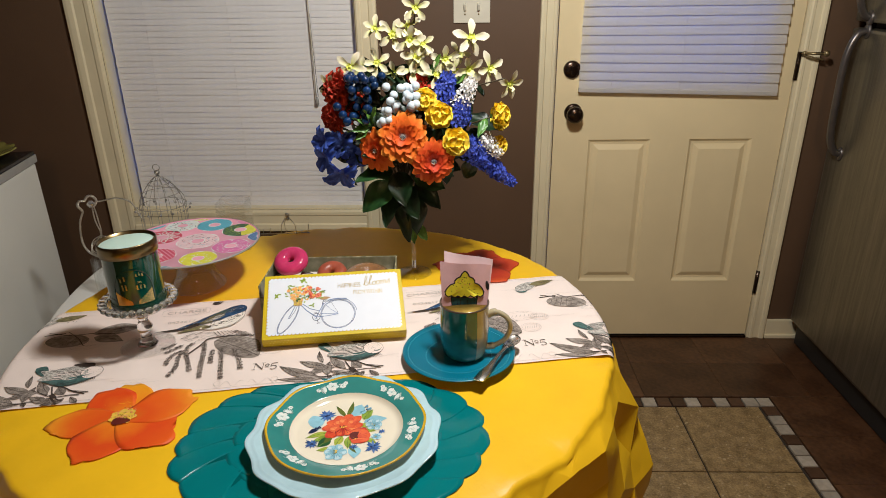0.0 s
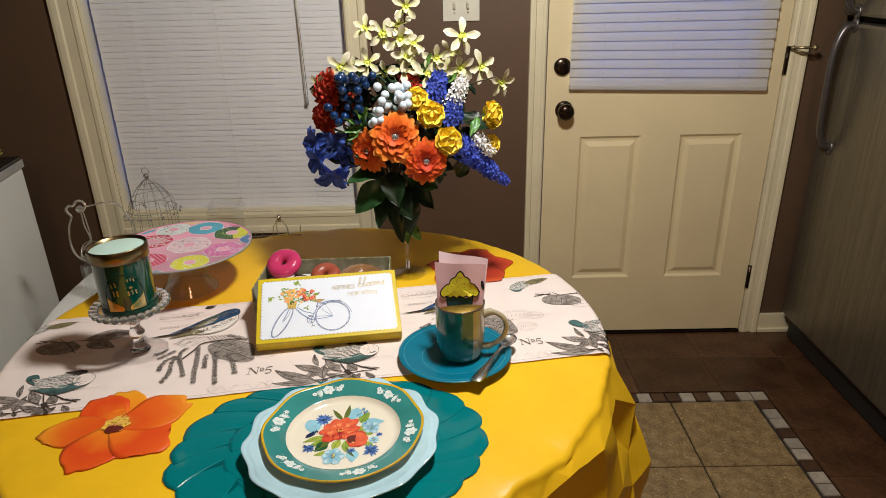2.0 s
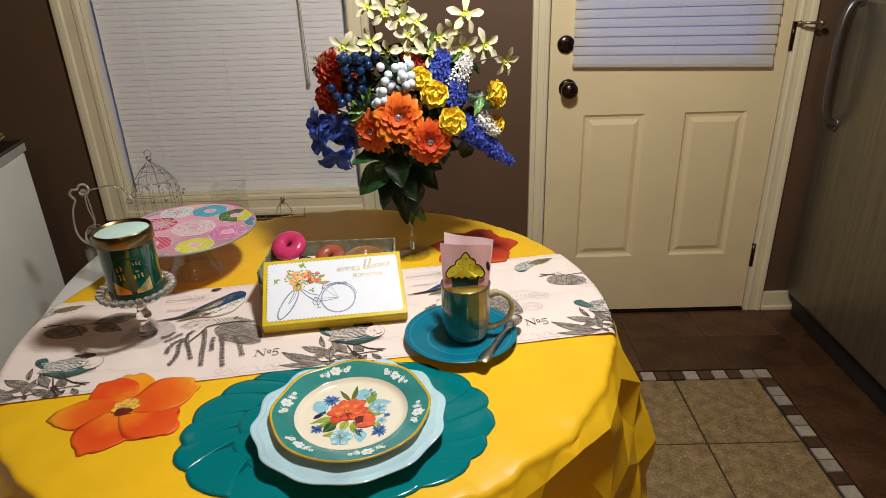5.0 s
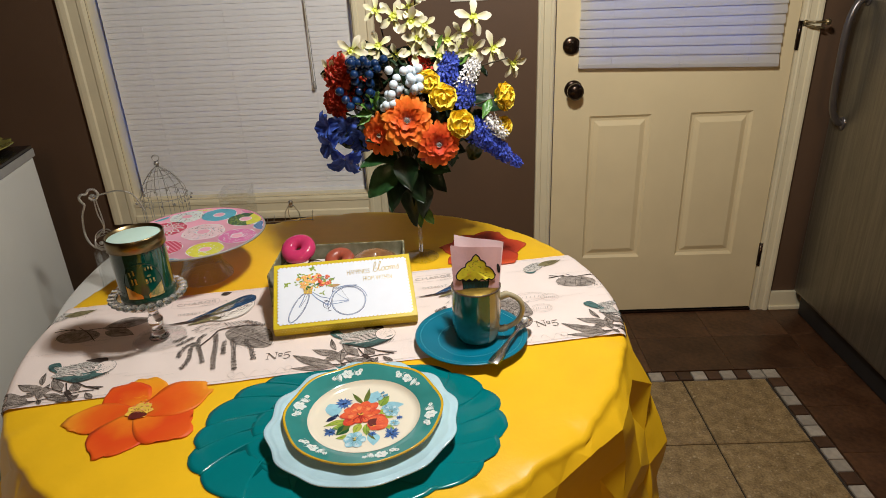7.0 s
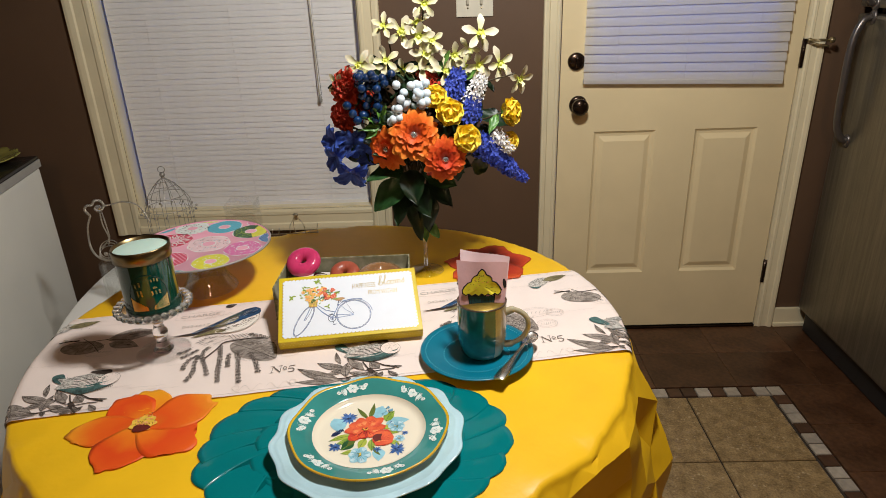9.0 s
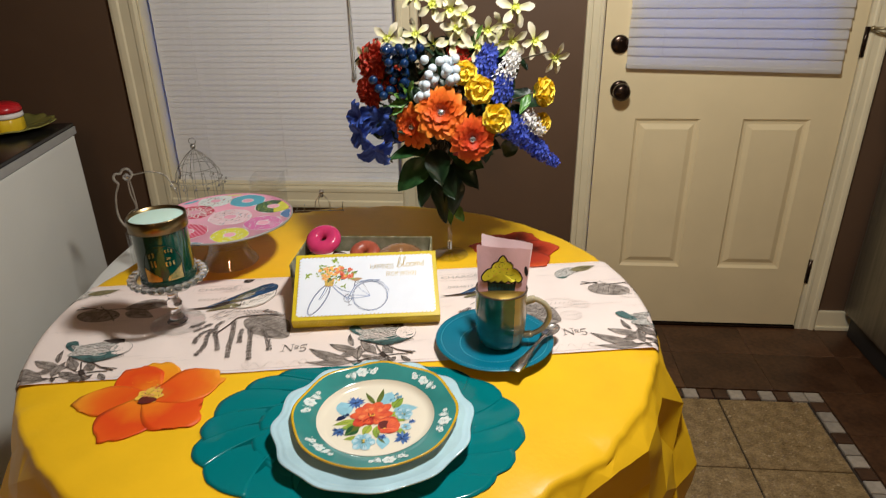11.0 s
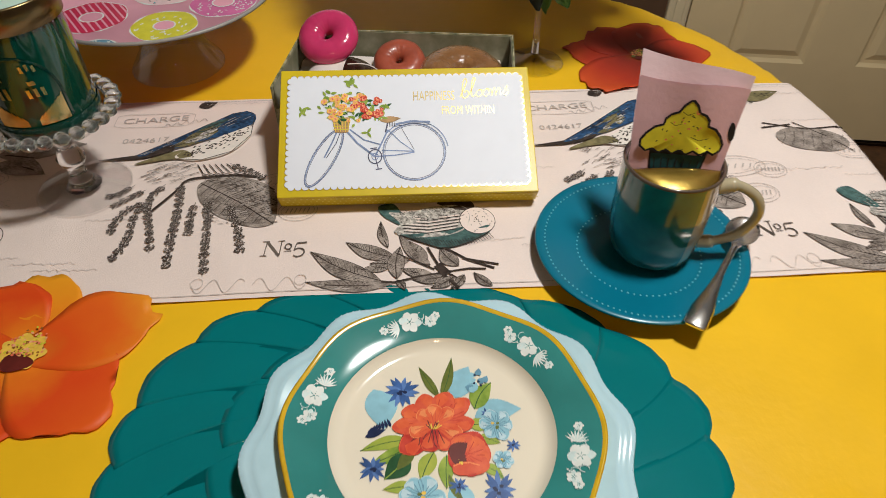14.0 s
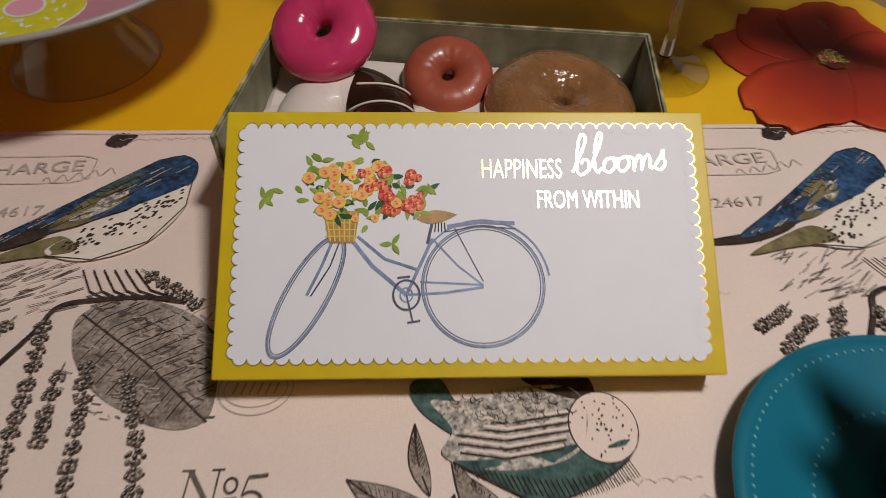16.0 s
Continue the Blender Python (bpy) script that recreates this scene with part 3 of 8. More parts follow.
for z in (WZ0 + 0.03, (WZ0 + WZ1) / 2, WZ1 - 0.03):
    box(sash, (W1 - W0 - 0.09, 0.028, 0.045), ((W0 + W1) / 2, WALL + 0.115, z), 0.003)
part("sash", sash, M["trim"], window)
p = part("pane", box(bmesh.new(), (W1 - W0 - 0.06, 0.004, WZ1 - WZ0 - 0.06), ((W0 + W1) / 2, WALL + 0.118, (WZ0 + WZ1) / 2)), M["pane"], window)
p.visible_shadow = False


def slat_mesh(name, length, width, thick, crown, material):
    """A long slat along x with a slight crown across."""
    bm = bmesh.new()
    n = 5
    rows = []
    for x in (-length / 2, length / 2):
        top = [bm.verts.new((x, (k / n - 0.5) * width, crown * (1 - (2 * k / n - 1) ** 2) + thick / 2)) for k in range(n + 1)]
        low = [bm.verts.new((x, (k / n - 0.5) * width, crown * (1 - (2 * k / n - 1) ** 2) - thick / 2)) for k in range(n + 1)]
        rows.append(top + low[::-1])
    m = len(rows[0])
    for k in range(m):
        bm.faces.new((rows[0][k], rows[0][(k + 1) % m], rows[1][(k + 1) % m], rows[1][k]))
    bm.faces.new(rows[0][::-1])
    bm.faces.new(rows[1])
    bmesh.ops.recalc_face_normals(bm, faces=bm.faces[:])
    me = bpy.data.meshes.new(name)
    bm.to_mesh(me)
    bm.free()
    me.materials.append(material)
    return me


def blind(name, x0, x1, z0, z1, y, pitch, width, tilt, material, label, droop=0.0, rail=0.016, crown=0.0022):
    b = thing(name, pose((x0 + x1) / 2, y, z0), label, "window blind")
    w = x1 - x0
    me = slat_mesh("slat", w, width, 0.0009, crown, material)
    n = int((z1 - z0 - rail) / pitch)
    for k in range(n):
        s = new("slat", me)
        s.parent = b
        fade = max(0.0, 1 - k / 7)
        s.matrix_basis = pose(rnd(-0.001, 0.001), 0, rail + 0.006 + pitch * (k + 0.3), tilt + rnd(-2, 2), droop * fade + rnd(-0.08, 0.08), 0)
    part("bottom_rail", box(bmesh.new(), (w, 0.020, rail), (0, 0, rail / 2), 0.003), material, b, m=pose(0, 0, 0, 0, droop, 0))
    part("head_rail", box(bmesh.new(), (w, 0.030, 0.028), (0, 0, z1 - z0), 0.003), M["ivory"], b)
    for x in (-0.34 * w, 0.0, 0.34 * w):
        part("ladder_cord", tube(bmesh.new(), [(x, -width * 0.42, 0.002), (x, -width * 0.42, z1 - z0)], 0.0003, 5), material, b)
    return b


wb = blind("window_blind", W0 + 0.022, W1 - 0.020, WZ0 + 0.003, 1.985, WALL + 0.048, 0.0214, 0.0242, 83, M["slat"], "closed white vinyl mini blind in the window", rail=0.018, crown=0.0006)
wand = part("wand", tube(bmesh.new(), [(0.300, -0.022, 0.44), (0.298, -0.021, 1.34)], 0.0022, 8), M["ivory"], wb)
part("tassel", lathe(bmesh.new(), [(0, 0.0), (0.006, 0.002), (0.007, 0.012), (0.004, 0.03), (0, 0.032)], 12, at=(0.303, -0.022, 0.41)), M["edge"], wb)
part("lift_cord", tube(bmesh.new(), [(0.308, -0.022, 0.44), (0.287, -0.020, 1.34)], 0.0011, 6), M["edge"], wb)

# door: leaf with two raised panels and a glazed upper half
door = thing("door_1", pose(0, 0, 0), "cream painted half-glazed exterior door, closed, with two raised panels", "door", kind="structure")
DY = WALL - 0.003
LX0, LX1, LZ0, LZ1 = 0.747, 1.610, 0.014, 2.038
PX = ((0.882, 1.117), (1.264, 1.500))
PZ = (0.267, 0.863)
GX, GZ = (0.862, 1.500), (1.062, 1.90)
leaf = bmesh.new()


def slab(x0, x1, z0, z1, front=0.0, depth=0.045):
    box(leaf, (x1 - x0, depth, z1 - z0), ((x0 + x1) / 2, DY + front + depth / 2, (z0 + z1) / 2))


slab(LX0, PX[0][0], LZ0, GZ[0])
slab(PX[1][1], LX1, LZ0, GZ[0])
slab(PX[0][0], PX[1][1], LZ0, PZ[0])
slab(PX[0][0], PX[1][1], PZ[1], GZ[0])
slab(PX[0][1], PX[1][0], PZ[0], PZ[1])
slab(LX0, GX[0], GZ[0], GZ[1])
slab(GX[1], LX1, GZ[0], GZ[1])
slab(LX0, LX1, GZ[1], LZ1)
part("leaf", leaf, M["door"], door)
for x0, x1 in PX:
    bm = bmesh.new()
    w, h = x1 - x0, PZ[1] - PZ[0]
    rings = []
    for ins, dep in ((0.0, 0.0), (0.004, 0.004), (0.010, 0.009), (0.020, 0.010), (0.036, 0.003), (0.040, 0.0015), (0.5, 0.0015)):
        if ins == 0.5:
            bm.faces.new(rings[-1])
            break
        rings.append([bm.verts.new((x, DY + dep, z)) for x, z in ((x0 + ins, PZ[0] + ins), (x1 - ins, PZ[0] + ins), (x1 - ins, PZ[1] - ins), (x0 + ins, PZ[1] - ins))])
    for a, b in zip(rings, rings[1:]):
        for k in range(4):
            bm.faces.new((a[k], a[(k + 1) % 4], b[(k + 1) % 4], b[k]))
    back = [bm.verts.new((v.co.x, DY + 0.04, v.co.z)) for v in rings[0]]
    for k in range(4):
        bm.faces.new((rings[0][k], back[k], back[(k + 1) % 4], rings[0][(k + 1) % 4]))
    bm.faces.new(back)
    bmesh.ops.recalc_face_normals(bm, faces=bm.faces[:])
    part("raised_panel", bm, M["door"], door)
p = part("pane", box(bmesh.new(), (GX[1] - GX[0], 0.004, GZ[1] - GZ[0]), ((GX[0] + GX[1]) / 2, DY + 0.024, (GZ[0] + GZ[1]) / 2)), M["pane"], door)
p.visible_shadow = False


def round_knob(parent, x, z, r, name, label):
    bm = bmesh.new()
    turn = pose(0, 0, 0, 90, 0, 0)
    lathe(bm, [(0, 0), (r * 1.05, 0.0), (r * 1.08, 0.004), (r * 0.9, 0.009), (r * 0.42, 0.012), (r * 0.40, 0.030), (r * 0.75, 0.036),
               (r * 0.98, 0.046), (r * 0.95, 0.058), (r * 0.6, 0.066), (0, 0.069)], 32, at=(x, DY - 0.0005, z), turn=turn)
    return part(name, bm, M["bronze"], parent, label)


round_knob(door, 0.816, 0.968, 0.031, "door_knob", "dark bronze round door knob")
bm = bmesh.new()
lathe(bm, [(0, 0), (0.032, 0.0), (0.031, 0.008), (0.026, 0.012), (0.012, 0.014), (0, 0.015)], 32, at=(0.803, DY - 0.0005, 1.125), turn=pose(0, 0, 0, 90, 0, 0))
box(bm, (0.010, 0.020, 0.034), (0.803, DY - 0.022, 1.125), 0.003)
part("deadbolt", bm, M["bronze"], door, "dark bronze deadbolt thumb turn")
for z in (0.262, 1.13, 1.80):
    bm = bmesh.new()
    tube(bm, [(1.614, DY - 0.006, z - 0.05), (1.614, DY - 0.006, z + 0.05)], 0.0075, 12)
    for dz in (-0.017, 0.017):
        lathe(bm, [(0.0082, -0.001), (0.0082, 0.001)], 12, at=(1.614, DY - 0.006, z + dz))
    part("hinge", bm, M["bronze"], door)
bm = bmesh.new()
tube(bm, [(1.620, DY - 0.010, 1.175), (1.635, DY - 0.05, 1.178), (1.680, DY - 0.055, 1.178)], 0.005, 8)
tube(bm, [(1.620, DY - 0.012, 1.168), (1.655, DY - 0.030, 1.160), (1.685, DY - 0.040, 1.155)], 0.004, 8)
ball(bm, 0.011, (1.684, DY - 0.055, 1.178), seg=10, rings=8)
ball(bm, 0.009, (1.625, DY - 0.02, 1.175), seg=10, rings=8)
part("hinge_stop", bm, M["brass"], door, "tarnished brass hinge pin door stop")
frame_ = thing("door_frame", pose(0, 0, 0), "cream painted door casing with stepped moulding", "door frame", kind="structure")
part("casing", moulding(bmesh.new(), (D0 - 0.002, WALL, 0), (D0 - 0.002, WALL, DZ + 0.08), 0.062, 0.019, IN, (-1, 0, 0)), M["trim"], frame_)
part("casing", moulding(bmesh.new(), (D1 + 0.010, WALL, 0), (D1 + 0.010, WALL, DZ + 0.08), 0.062, 0.019, IN, (1, 0, 0)), M["trim"], frame_)
part("casing", moulding(bmesh.new(), (D0 - 0.001, WALL, DZ), (D1 + 0.009, WALL, DZ), 0.08, 0.0185, IN, (0, 0, 1)), M["trim"], frame_)
jb = bmesh.new()
box(jb, (0.010, 0.150, DZ), (D1 + 0.0048, WALL + 0.065, DZ / 2))
box(jb, (0.003, 0.135, DZ), (D0 - 0.0005, WALL + 0.07, DZ / 2))
part("jamb", jb, M["trim"], frame_)
part("threshold", box(bmesh.new(), (D1 - D0 - 0.004, 0.15, 0.010), ((D0 + D1) / 2, WALL + 0.062, 0.004), 0.002), M["bronze"], frame_)
blind("door_blind", 0.828, 1.552, 1.036, 1.97, DY - 0.016, 0.0325, 0.039, 71, M["slat2"], "white door blind with bent lower slats hanging on the door", droop=1.6)

# baseboards
for x0, x1 in ((-2.3, D0 - 0.066), (D1 + 0.074, 2.6)):
    bb = bmesh.new()
    box(bb, (x1 - x0, 0.014, 0.085), ((x0 + x1) / 2, WALL - 0.007, 0.0425), 0.003)
    box(bb, (x1 - x0, 0.022, 0.018), ((x0 + x1) / 2, WALL - 0.011, 0.009), 0.004)
    tagged(part("baseboard", bb, M["trim"]), "cream painted baseboard along the brown wall", "baseboard", kind="structure")

# light switch
sw = thing("light_switch", pose(0.435, WALL, 1.350), "ivory double toggle light switch on brown wall", "light switch")
part("cover_plate", box(bmesh.new(), (0.130, 0.006, 0.118), (0, -0.003, 0), 0.002), M["ivory"], sw)
for x in (-0.024, 0.024):
    tg = part("toggle", box(bmesh.new(), (0.009, 0.018, 0.022), (x, -0.012, -0.004), 0.002, pose(0, 0, 0, 24, 0, 0)), M["ivory"], sw)
    for z in (-0.030, 0.030):
        part("screw", lathe(bmesh.new(), [(0, 0), (0.0032, 0), (0.0028, 0.0012), (0, 0.0016)], 10, at=(x, -0.006, z), turn=pose(0, 0, 0, 90, 0, 0)), M["brass"], sw)

# refrigerator
fr = thing("refrigerator", pose(1.772, 2.165, 0), "brushed stainless top-freezer refrigerator with grey bow handles", "refrigerator")
part("cabinet", box(bmesh.new(), (0.68, 0.83, 1.66), (0.40, 0, 0.92), 0.01), M["dark_plastic"], fr, "black refrigerator cabinet")
part("lower_door", box(bmesh.new(), (0.062, 0.85, 1.157), (0.021, 0, 0.686), 0.012), M["steel_door"], fr)
part("freezer_door", box(bmesh.new(), (0.062, 0.85, 0.46), (0.021, 0, 1.515), 0.012), M["steel_door"], fr)
part("kick_grille", box(bmesh.new(), (0.05, 0.82, 0.088), (0.045, 0, 0.049), 0.004), M["dark_plastic"], fr)


def bow_handle(z0, z1, name):
    bm = bmesh.new()
    y = 0.333
    pts = curve_pts([(-0.008, y, z1), (-0.040, y, z1 - 0.012), (-0.062, y, z1 - 0.08), (-0.064, y, (z0 + z1) / 2), (-0.058, y, z0 + 0.07), (-0.034, y, z0 + 0.012), (-0.008, y, z0)], 10)
    tube(bm, pts, 0.0125, 12)
    for z in (z0, z1):
        ball(bm, 0.02, (-0.010, y, z), (0.5, 1, 1.3), 12, 8)
    return part(name, bm, M["steel_handle"], fr, "grey metal bow handle", True)


bow_handle(0.835, 1.258, "door_handle")
bow_handle(1.300, 1.66, "freezer_handle")

# counter
ct = thing("base_cabinet", pose(-1.055, 2.300, 0, 0, 0, 10) @ pose(0, -0.80, 0), "white base cabinet with plain side panel", "cabinet")
part("body", box(bmesh.new(), (0.66, 1.60, 0.775), (-0.335, 0, 0.4875), 0.003), M["white_panel"], ct)
part("toe_kick", box(bmesh.new(), (0.58, 1.56, 0.10), (-0.335, 0, 0.05)), M["dark_plastic"], ct)
wt = thing("worktop", pose(-1.055, 2.300, 0.876, 0, 0, 10) @ pose(-0.005, -0.80, 0), "black laminate worktop with grey edge on white cabinet", "worktop")
part("top", box(bmesh.new(), (0.69, 1.64, 0.036), (-0.348, 0, 0.020), 0.003), M["granite"], wt)
part("edge_band", box(bmesh.new(), (0.004, 1.636, 0.026), (-0.0005, 0, 0.0145), 0.001), M["edge"], wt, "grey edge strip")


# dish and toy cake on the worktop
dish = thing("serving_dish", pose(-1.225, 2.215, 0.9125), "olive-gold scalloped serving dish on the black worktop", "dish")
part("body", lathe(bmesh.new(), [(0, 0), (0.06, 0), (0.07, 0.002), (0.13, 0.016), (0.142, 0.021), (0.140, 0.024), (0.128, 0.019), (0.07, 0.006), (0, 0.005)], 112, scallop(14, 0.03, 0.08, 0.14, 0.002)), M["dish"], dish, smooth=True)
toy = thing("layered_cake_slice", pose(-1.205, 2.190, 0.9125 + 0.0055), "red, white and yellow layered decorative cake on the olive dish", "decoration")
part("yellow_layer", lathe(bmesh.new(), [(0, 0), (0.045, 0), (0.05, 0.005), (0.05, 0.040), (0.046, 0.044), (0, 0.044)], 32, scallop(10, 0.04, 0.0, 0.04)), M["toy_yellow"], toy, smooth=True)
part("white_layer", lathe(bmesh.new(), [(0, 0.0445), (0.052, 0.0445), (0.055, 0.050), (0.053, 0.060), (0, 0.062)], 32), M["toy_white"], toy, smooth=True)
part("red_top", lathe(bmesh.new(), [(0, 0.0622), (0.053, 0.0622), (0.055, 0.070), (0.049, 0.084), (0.03, 0.092), (0, 0.094)], 32), M["toy_red"], toy, smooth=True)


# ---- the dining table and its cloths ----
STANDS_ON = SET_TABLE
CX, CY, R0, TOP = 0.010, 1.385, 0.597, 0.7600
ROLL = 0.011

table = thing("dining_table", pose(CX, CY, 0), "round pedestal dining table hidden under a yellow cloth", "table")
part("tabletop", lathe(bmesh.new(), [(0, 0.715), (0.562, 0.715), (0.569, 0.722), (0.569, 0.738), (0.562, 0.7455), (0, 0.7455)], 96), M["tan_print"], table)
part("pedestal", lathe(bmesh.new(), [(0, 0.08), (0.09, 0.08), (0.06, 0.16), (0.045, 0.3), (0.07, 0.45), (0.05, 0.6), (0.16, 0.725), (0, 0.725)], 32), M["tan_print"], table)
for k in range(4):
    bm = bmesh.new()
    tube(bm, curve_pts([(0.05, 0, 0.16), (0.22, 0, 0.12), (0.36, 0, 0.035)], 8), 0.03, 10)
    part("foot", bm, M["tan_print"], table, m=pose(0, 0, 0, 0, 0, 45 + 90 * k))


def drape(x, y, h, loose=0.0):
    """A point of a cloth laid over the table: flat on the top, rolled over the edge, then hanging."""
    dx, dy = x - CX, y - CY
    r = math.hypot(dx, dy)
    if r <= R0:
        return (x, y, TOP + h)
    c, s, over = dx / r, dy / r, r - R0
    b = ROLL + h
    if over < ROLL * math.pi / 2:
        a = over / ROLL
        rr, z = R0 + b * math.sin(a), TOP - ROLL + b * math.cos(a)
    else:
        rr, z = R0 + b + loose * (over - ROLL * 1.57), TOP - ROLL - (over - ROLL * 1.57)
    return (CX + c * rr, CY + s * rr, z)


cloth = thing("tablecloth", pose(0, 0, 0), "bright yellow crinkled vinyl tablecloth draped over round table", "tablecloth")
random.seed(31)
bm = bmesh.new()
SEG, NF = 240, 48
FALLS = (0.10, 0.26, 0.45, 0.65, 0.84, 1.0)
NR = len(FALLS)
LIP = R0 + 0.017
rows = []
for r in [0.0, 0.1, 0.2, 0.3, 0.4, 0.47, 0.50, 0.53, 0.55, 0.565, 0.577, 0.584, R0, R0 + 0.006, R0 + 0.012, LIP]:
    ring = []
    for k in range(SEG if r else 1):
        a = math.tau * k / SEG
        ca, sa = math.cos(a), math.sin(a)
        x, y, z = drape(CX + ca * r, CY + sa * r, 0.0)
        w = smoothstep(0.50, LIP, r)
        dent = 1.2 * noise.noise(Vector((ca * 9, sa * 9, 2.0))) + 1.1 * abs(noise.noise(Vector((ca * 22, sa * 22, r * 14))))
        ring.append(bm.verts.new((x + ca * 0.006 * w * dent, y + sa * 0.006 * w * dent, z - 0.007 * w * w * max(0.0, dent))))
    rows.append(ring)
for k in range(SEG):
    bm.faces.new((rows[0][0], rows[1][k], rows[1][(k + 1) % SEG]))
for a, b in zip(rows[1:], rows[2:]):
    for k in range(SEG):
        bm.faces.new((a[k], b[k], b[(k + 1) % SEG], a[(k + 1) % SEG]))
top_faces = set(bm.faces)
# the hanging part: crumpled facets between jittered knots, gathered into upright pleats
pleat = [rnd(-1, 1) for _ in range(NF)]
knots = [[(rnd(-0.38, 0.38), rnd(-0.42, 0.42), rnd(-1, 1)) for _ in range(NF)] for _ in range(NR)]
skirt = []
for j in range(NR):
    t = FALLS[j]
    ring = []
    for k in range(NF):
        ja, jz, jd = knots[j][k]
        a = math.tau * (k + ja * min(1, t * 3)) / NF
        ca, sa = math.cos(a), math.sin(a)
        flat = 0.72 + 0.28 * min(1.0, abs(math.sin(a - radians(7))) * 2.2)
        gather = abs(math.sin(12.5 * a + 0.9 * math.sin(3 * a) + 0.7 * math.sin(7 * a)))
        flare = 0.066 + 0.045 * max(0.0, math.cos(a - radians(-35)))
        out = 0.001 + flat * (min(1.0, 0.30 + t * 2.2) * (0.010 * pleat[k] + 0.017 * jd + 0.042 * (gather - 0.50)) + flare * t ** 0.8)
        down = 0.350 * t + (0.5 * 0.35 / NR * jz if j < NR - 1 else 0.02 * jd)
        rr = R0 + ROLL + out
        ring.append(bm.verts.new((CX + ca * rr, CY + sa * rr, TOP - ROLL * 0.7 - down)))
    skirt.append(ring)
q = SEG // NF
lip = rows[-1]
for k in range(NF):
    n = (k + 1) % NF
    span = [lip[(k * q + e) % SEG] for e in range(q + 1)]
    for e in range(q):
        bm.faces.new((span[e], skirt[0][k] if e < q // 2 + 1 else skirt[0][n], span[e + 1]))
    bm.faces.new((span[q // 2 + 1], skirt[0][k], skirt[0][n]))
for j in range(NR - 1):
    u, v = skirt[j], skirt[j + 1]
    for k in range(NF):
        n = (k + 1) % NF
        if (j * 7 + k * 3 + (k * k) % 5) % 2:
            bm.faces.new((u[k], v[k], v[n]))
            bm.faces.new((u[k], v[n], u[n]))
        else:
            bm.faces.new((u[k], v[k], u[n]))
            bm.faces.new((u[n], v[k], v[n]))
low_edges = list({e for f in bm.faces if f not in top_faces for e in f.edges})
bmesh.ops.subdivide_edges(bm, edges=low_edges, cuts=3, use_grid_fill=True)
bmesh.ops.recalc_face_normals(bm, faces=bm.faces[:])
for v in bm.verts:
    if v.co.z < TOP - 0.02:
        c = Vector((v.co.x - CX, v.co.y - CY, 0)).normalized()
        v.co += c * (0.0016 * noise.noise(v.co * 30) + 0.004 * (abs(noise.noise(v.co * 11)) - 0.2))
bm.normal_update()
for f in bm.faces:
    f.smooth = True
for e in bm.edges:
    if len(e.link_faces) == 2 and e.verts[0].co.z < TOP - 0.02 and e.calc_face_angle() > 0.22:
        e.smooth = False
part("cloth", bm, M["vinyl"], cloth)


# ---- table runner ----
RU, RO, HALF, REPEAT = radians(5.27), Vector((0.0134, 1.3585)), 0.1835, 0.535


def on_runner(u, v, h):
    x = RO.x + math.cos(RU) * u - math.sin(RU) * v
    y = RO.y + math.sin(RU) * u + math.cos(RU) * v
    rip = 0.0030 * max(0.0, 0.22 - abs(noise.noise(Vector((u * 9 + v * 4, v * 6, 4))))) + 0.0012 * noise.noise(Vector((u * 15, v * 9, 4)))
    return drape(x, y, 0.0026 + rip + h, 0.05)


runner = thing("table_runner", pose(0, 0, 0), "cream linen table runner printed with sepia leaves, sprigs and postmarks", "table runner")
bm = bmesh.new()
us = [-0.80 + 1.6 * k / 300 for k in range(301)]
vs = [-HALF + 2 * HALF * k / 60 for k in range(61)]
grid = []
for u in us:
    row = []
    for v in vs:
        wob = 0.0016 * noise.noise(Vector((u * 9, v * 3, 1)))
        row.append(bm.verts.new(on_runner(u, v + wob, 0.0)))
    grid.append(row)
for a, b in zip(grid, grid[1:]):
    for k in range(len(vs) - 1):
        bm.faces.new((a[k], b[k], b[k + 1], a[k + 1]))
part("fabric", bm, M["linen"], runner, smooth=True)
hem = Art(on_runner, 0.0012, 0.000003)
for v in (-HALF + 0.006, HALF - 0.006):
    hem.stroke([(u, v + 0.0016 * noise.noise(Vector((u * 9, v * 3, 1)))) for u in us], 0.0008, M["ink_pale"])
hem.done("hem_stitching", runner)


def blob(a, pts, m, n=6):
    """A shape with a smooth closed outline through the given corners."""
    k, out = len(pts), []
    for i in range(k):
        p0, p1, p2, p3 = (Vector(pts[(i + q) % k]) for q in (-1, 0, 1, 2))
        for j in range(n):
            t = j / n
            out.append(tuple(0.5 * (2 * p1 + (p2 - p0) * t + (2 * p0 - 5 * p1 + 4 * p2 - p3) * t * t + (3 * p1 - p0 - 3 * p2 + p3) * t ** 3)))
    a.poly(out, m)


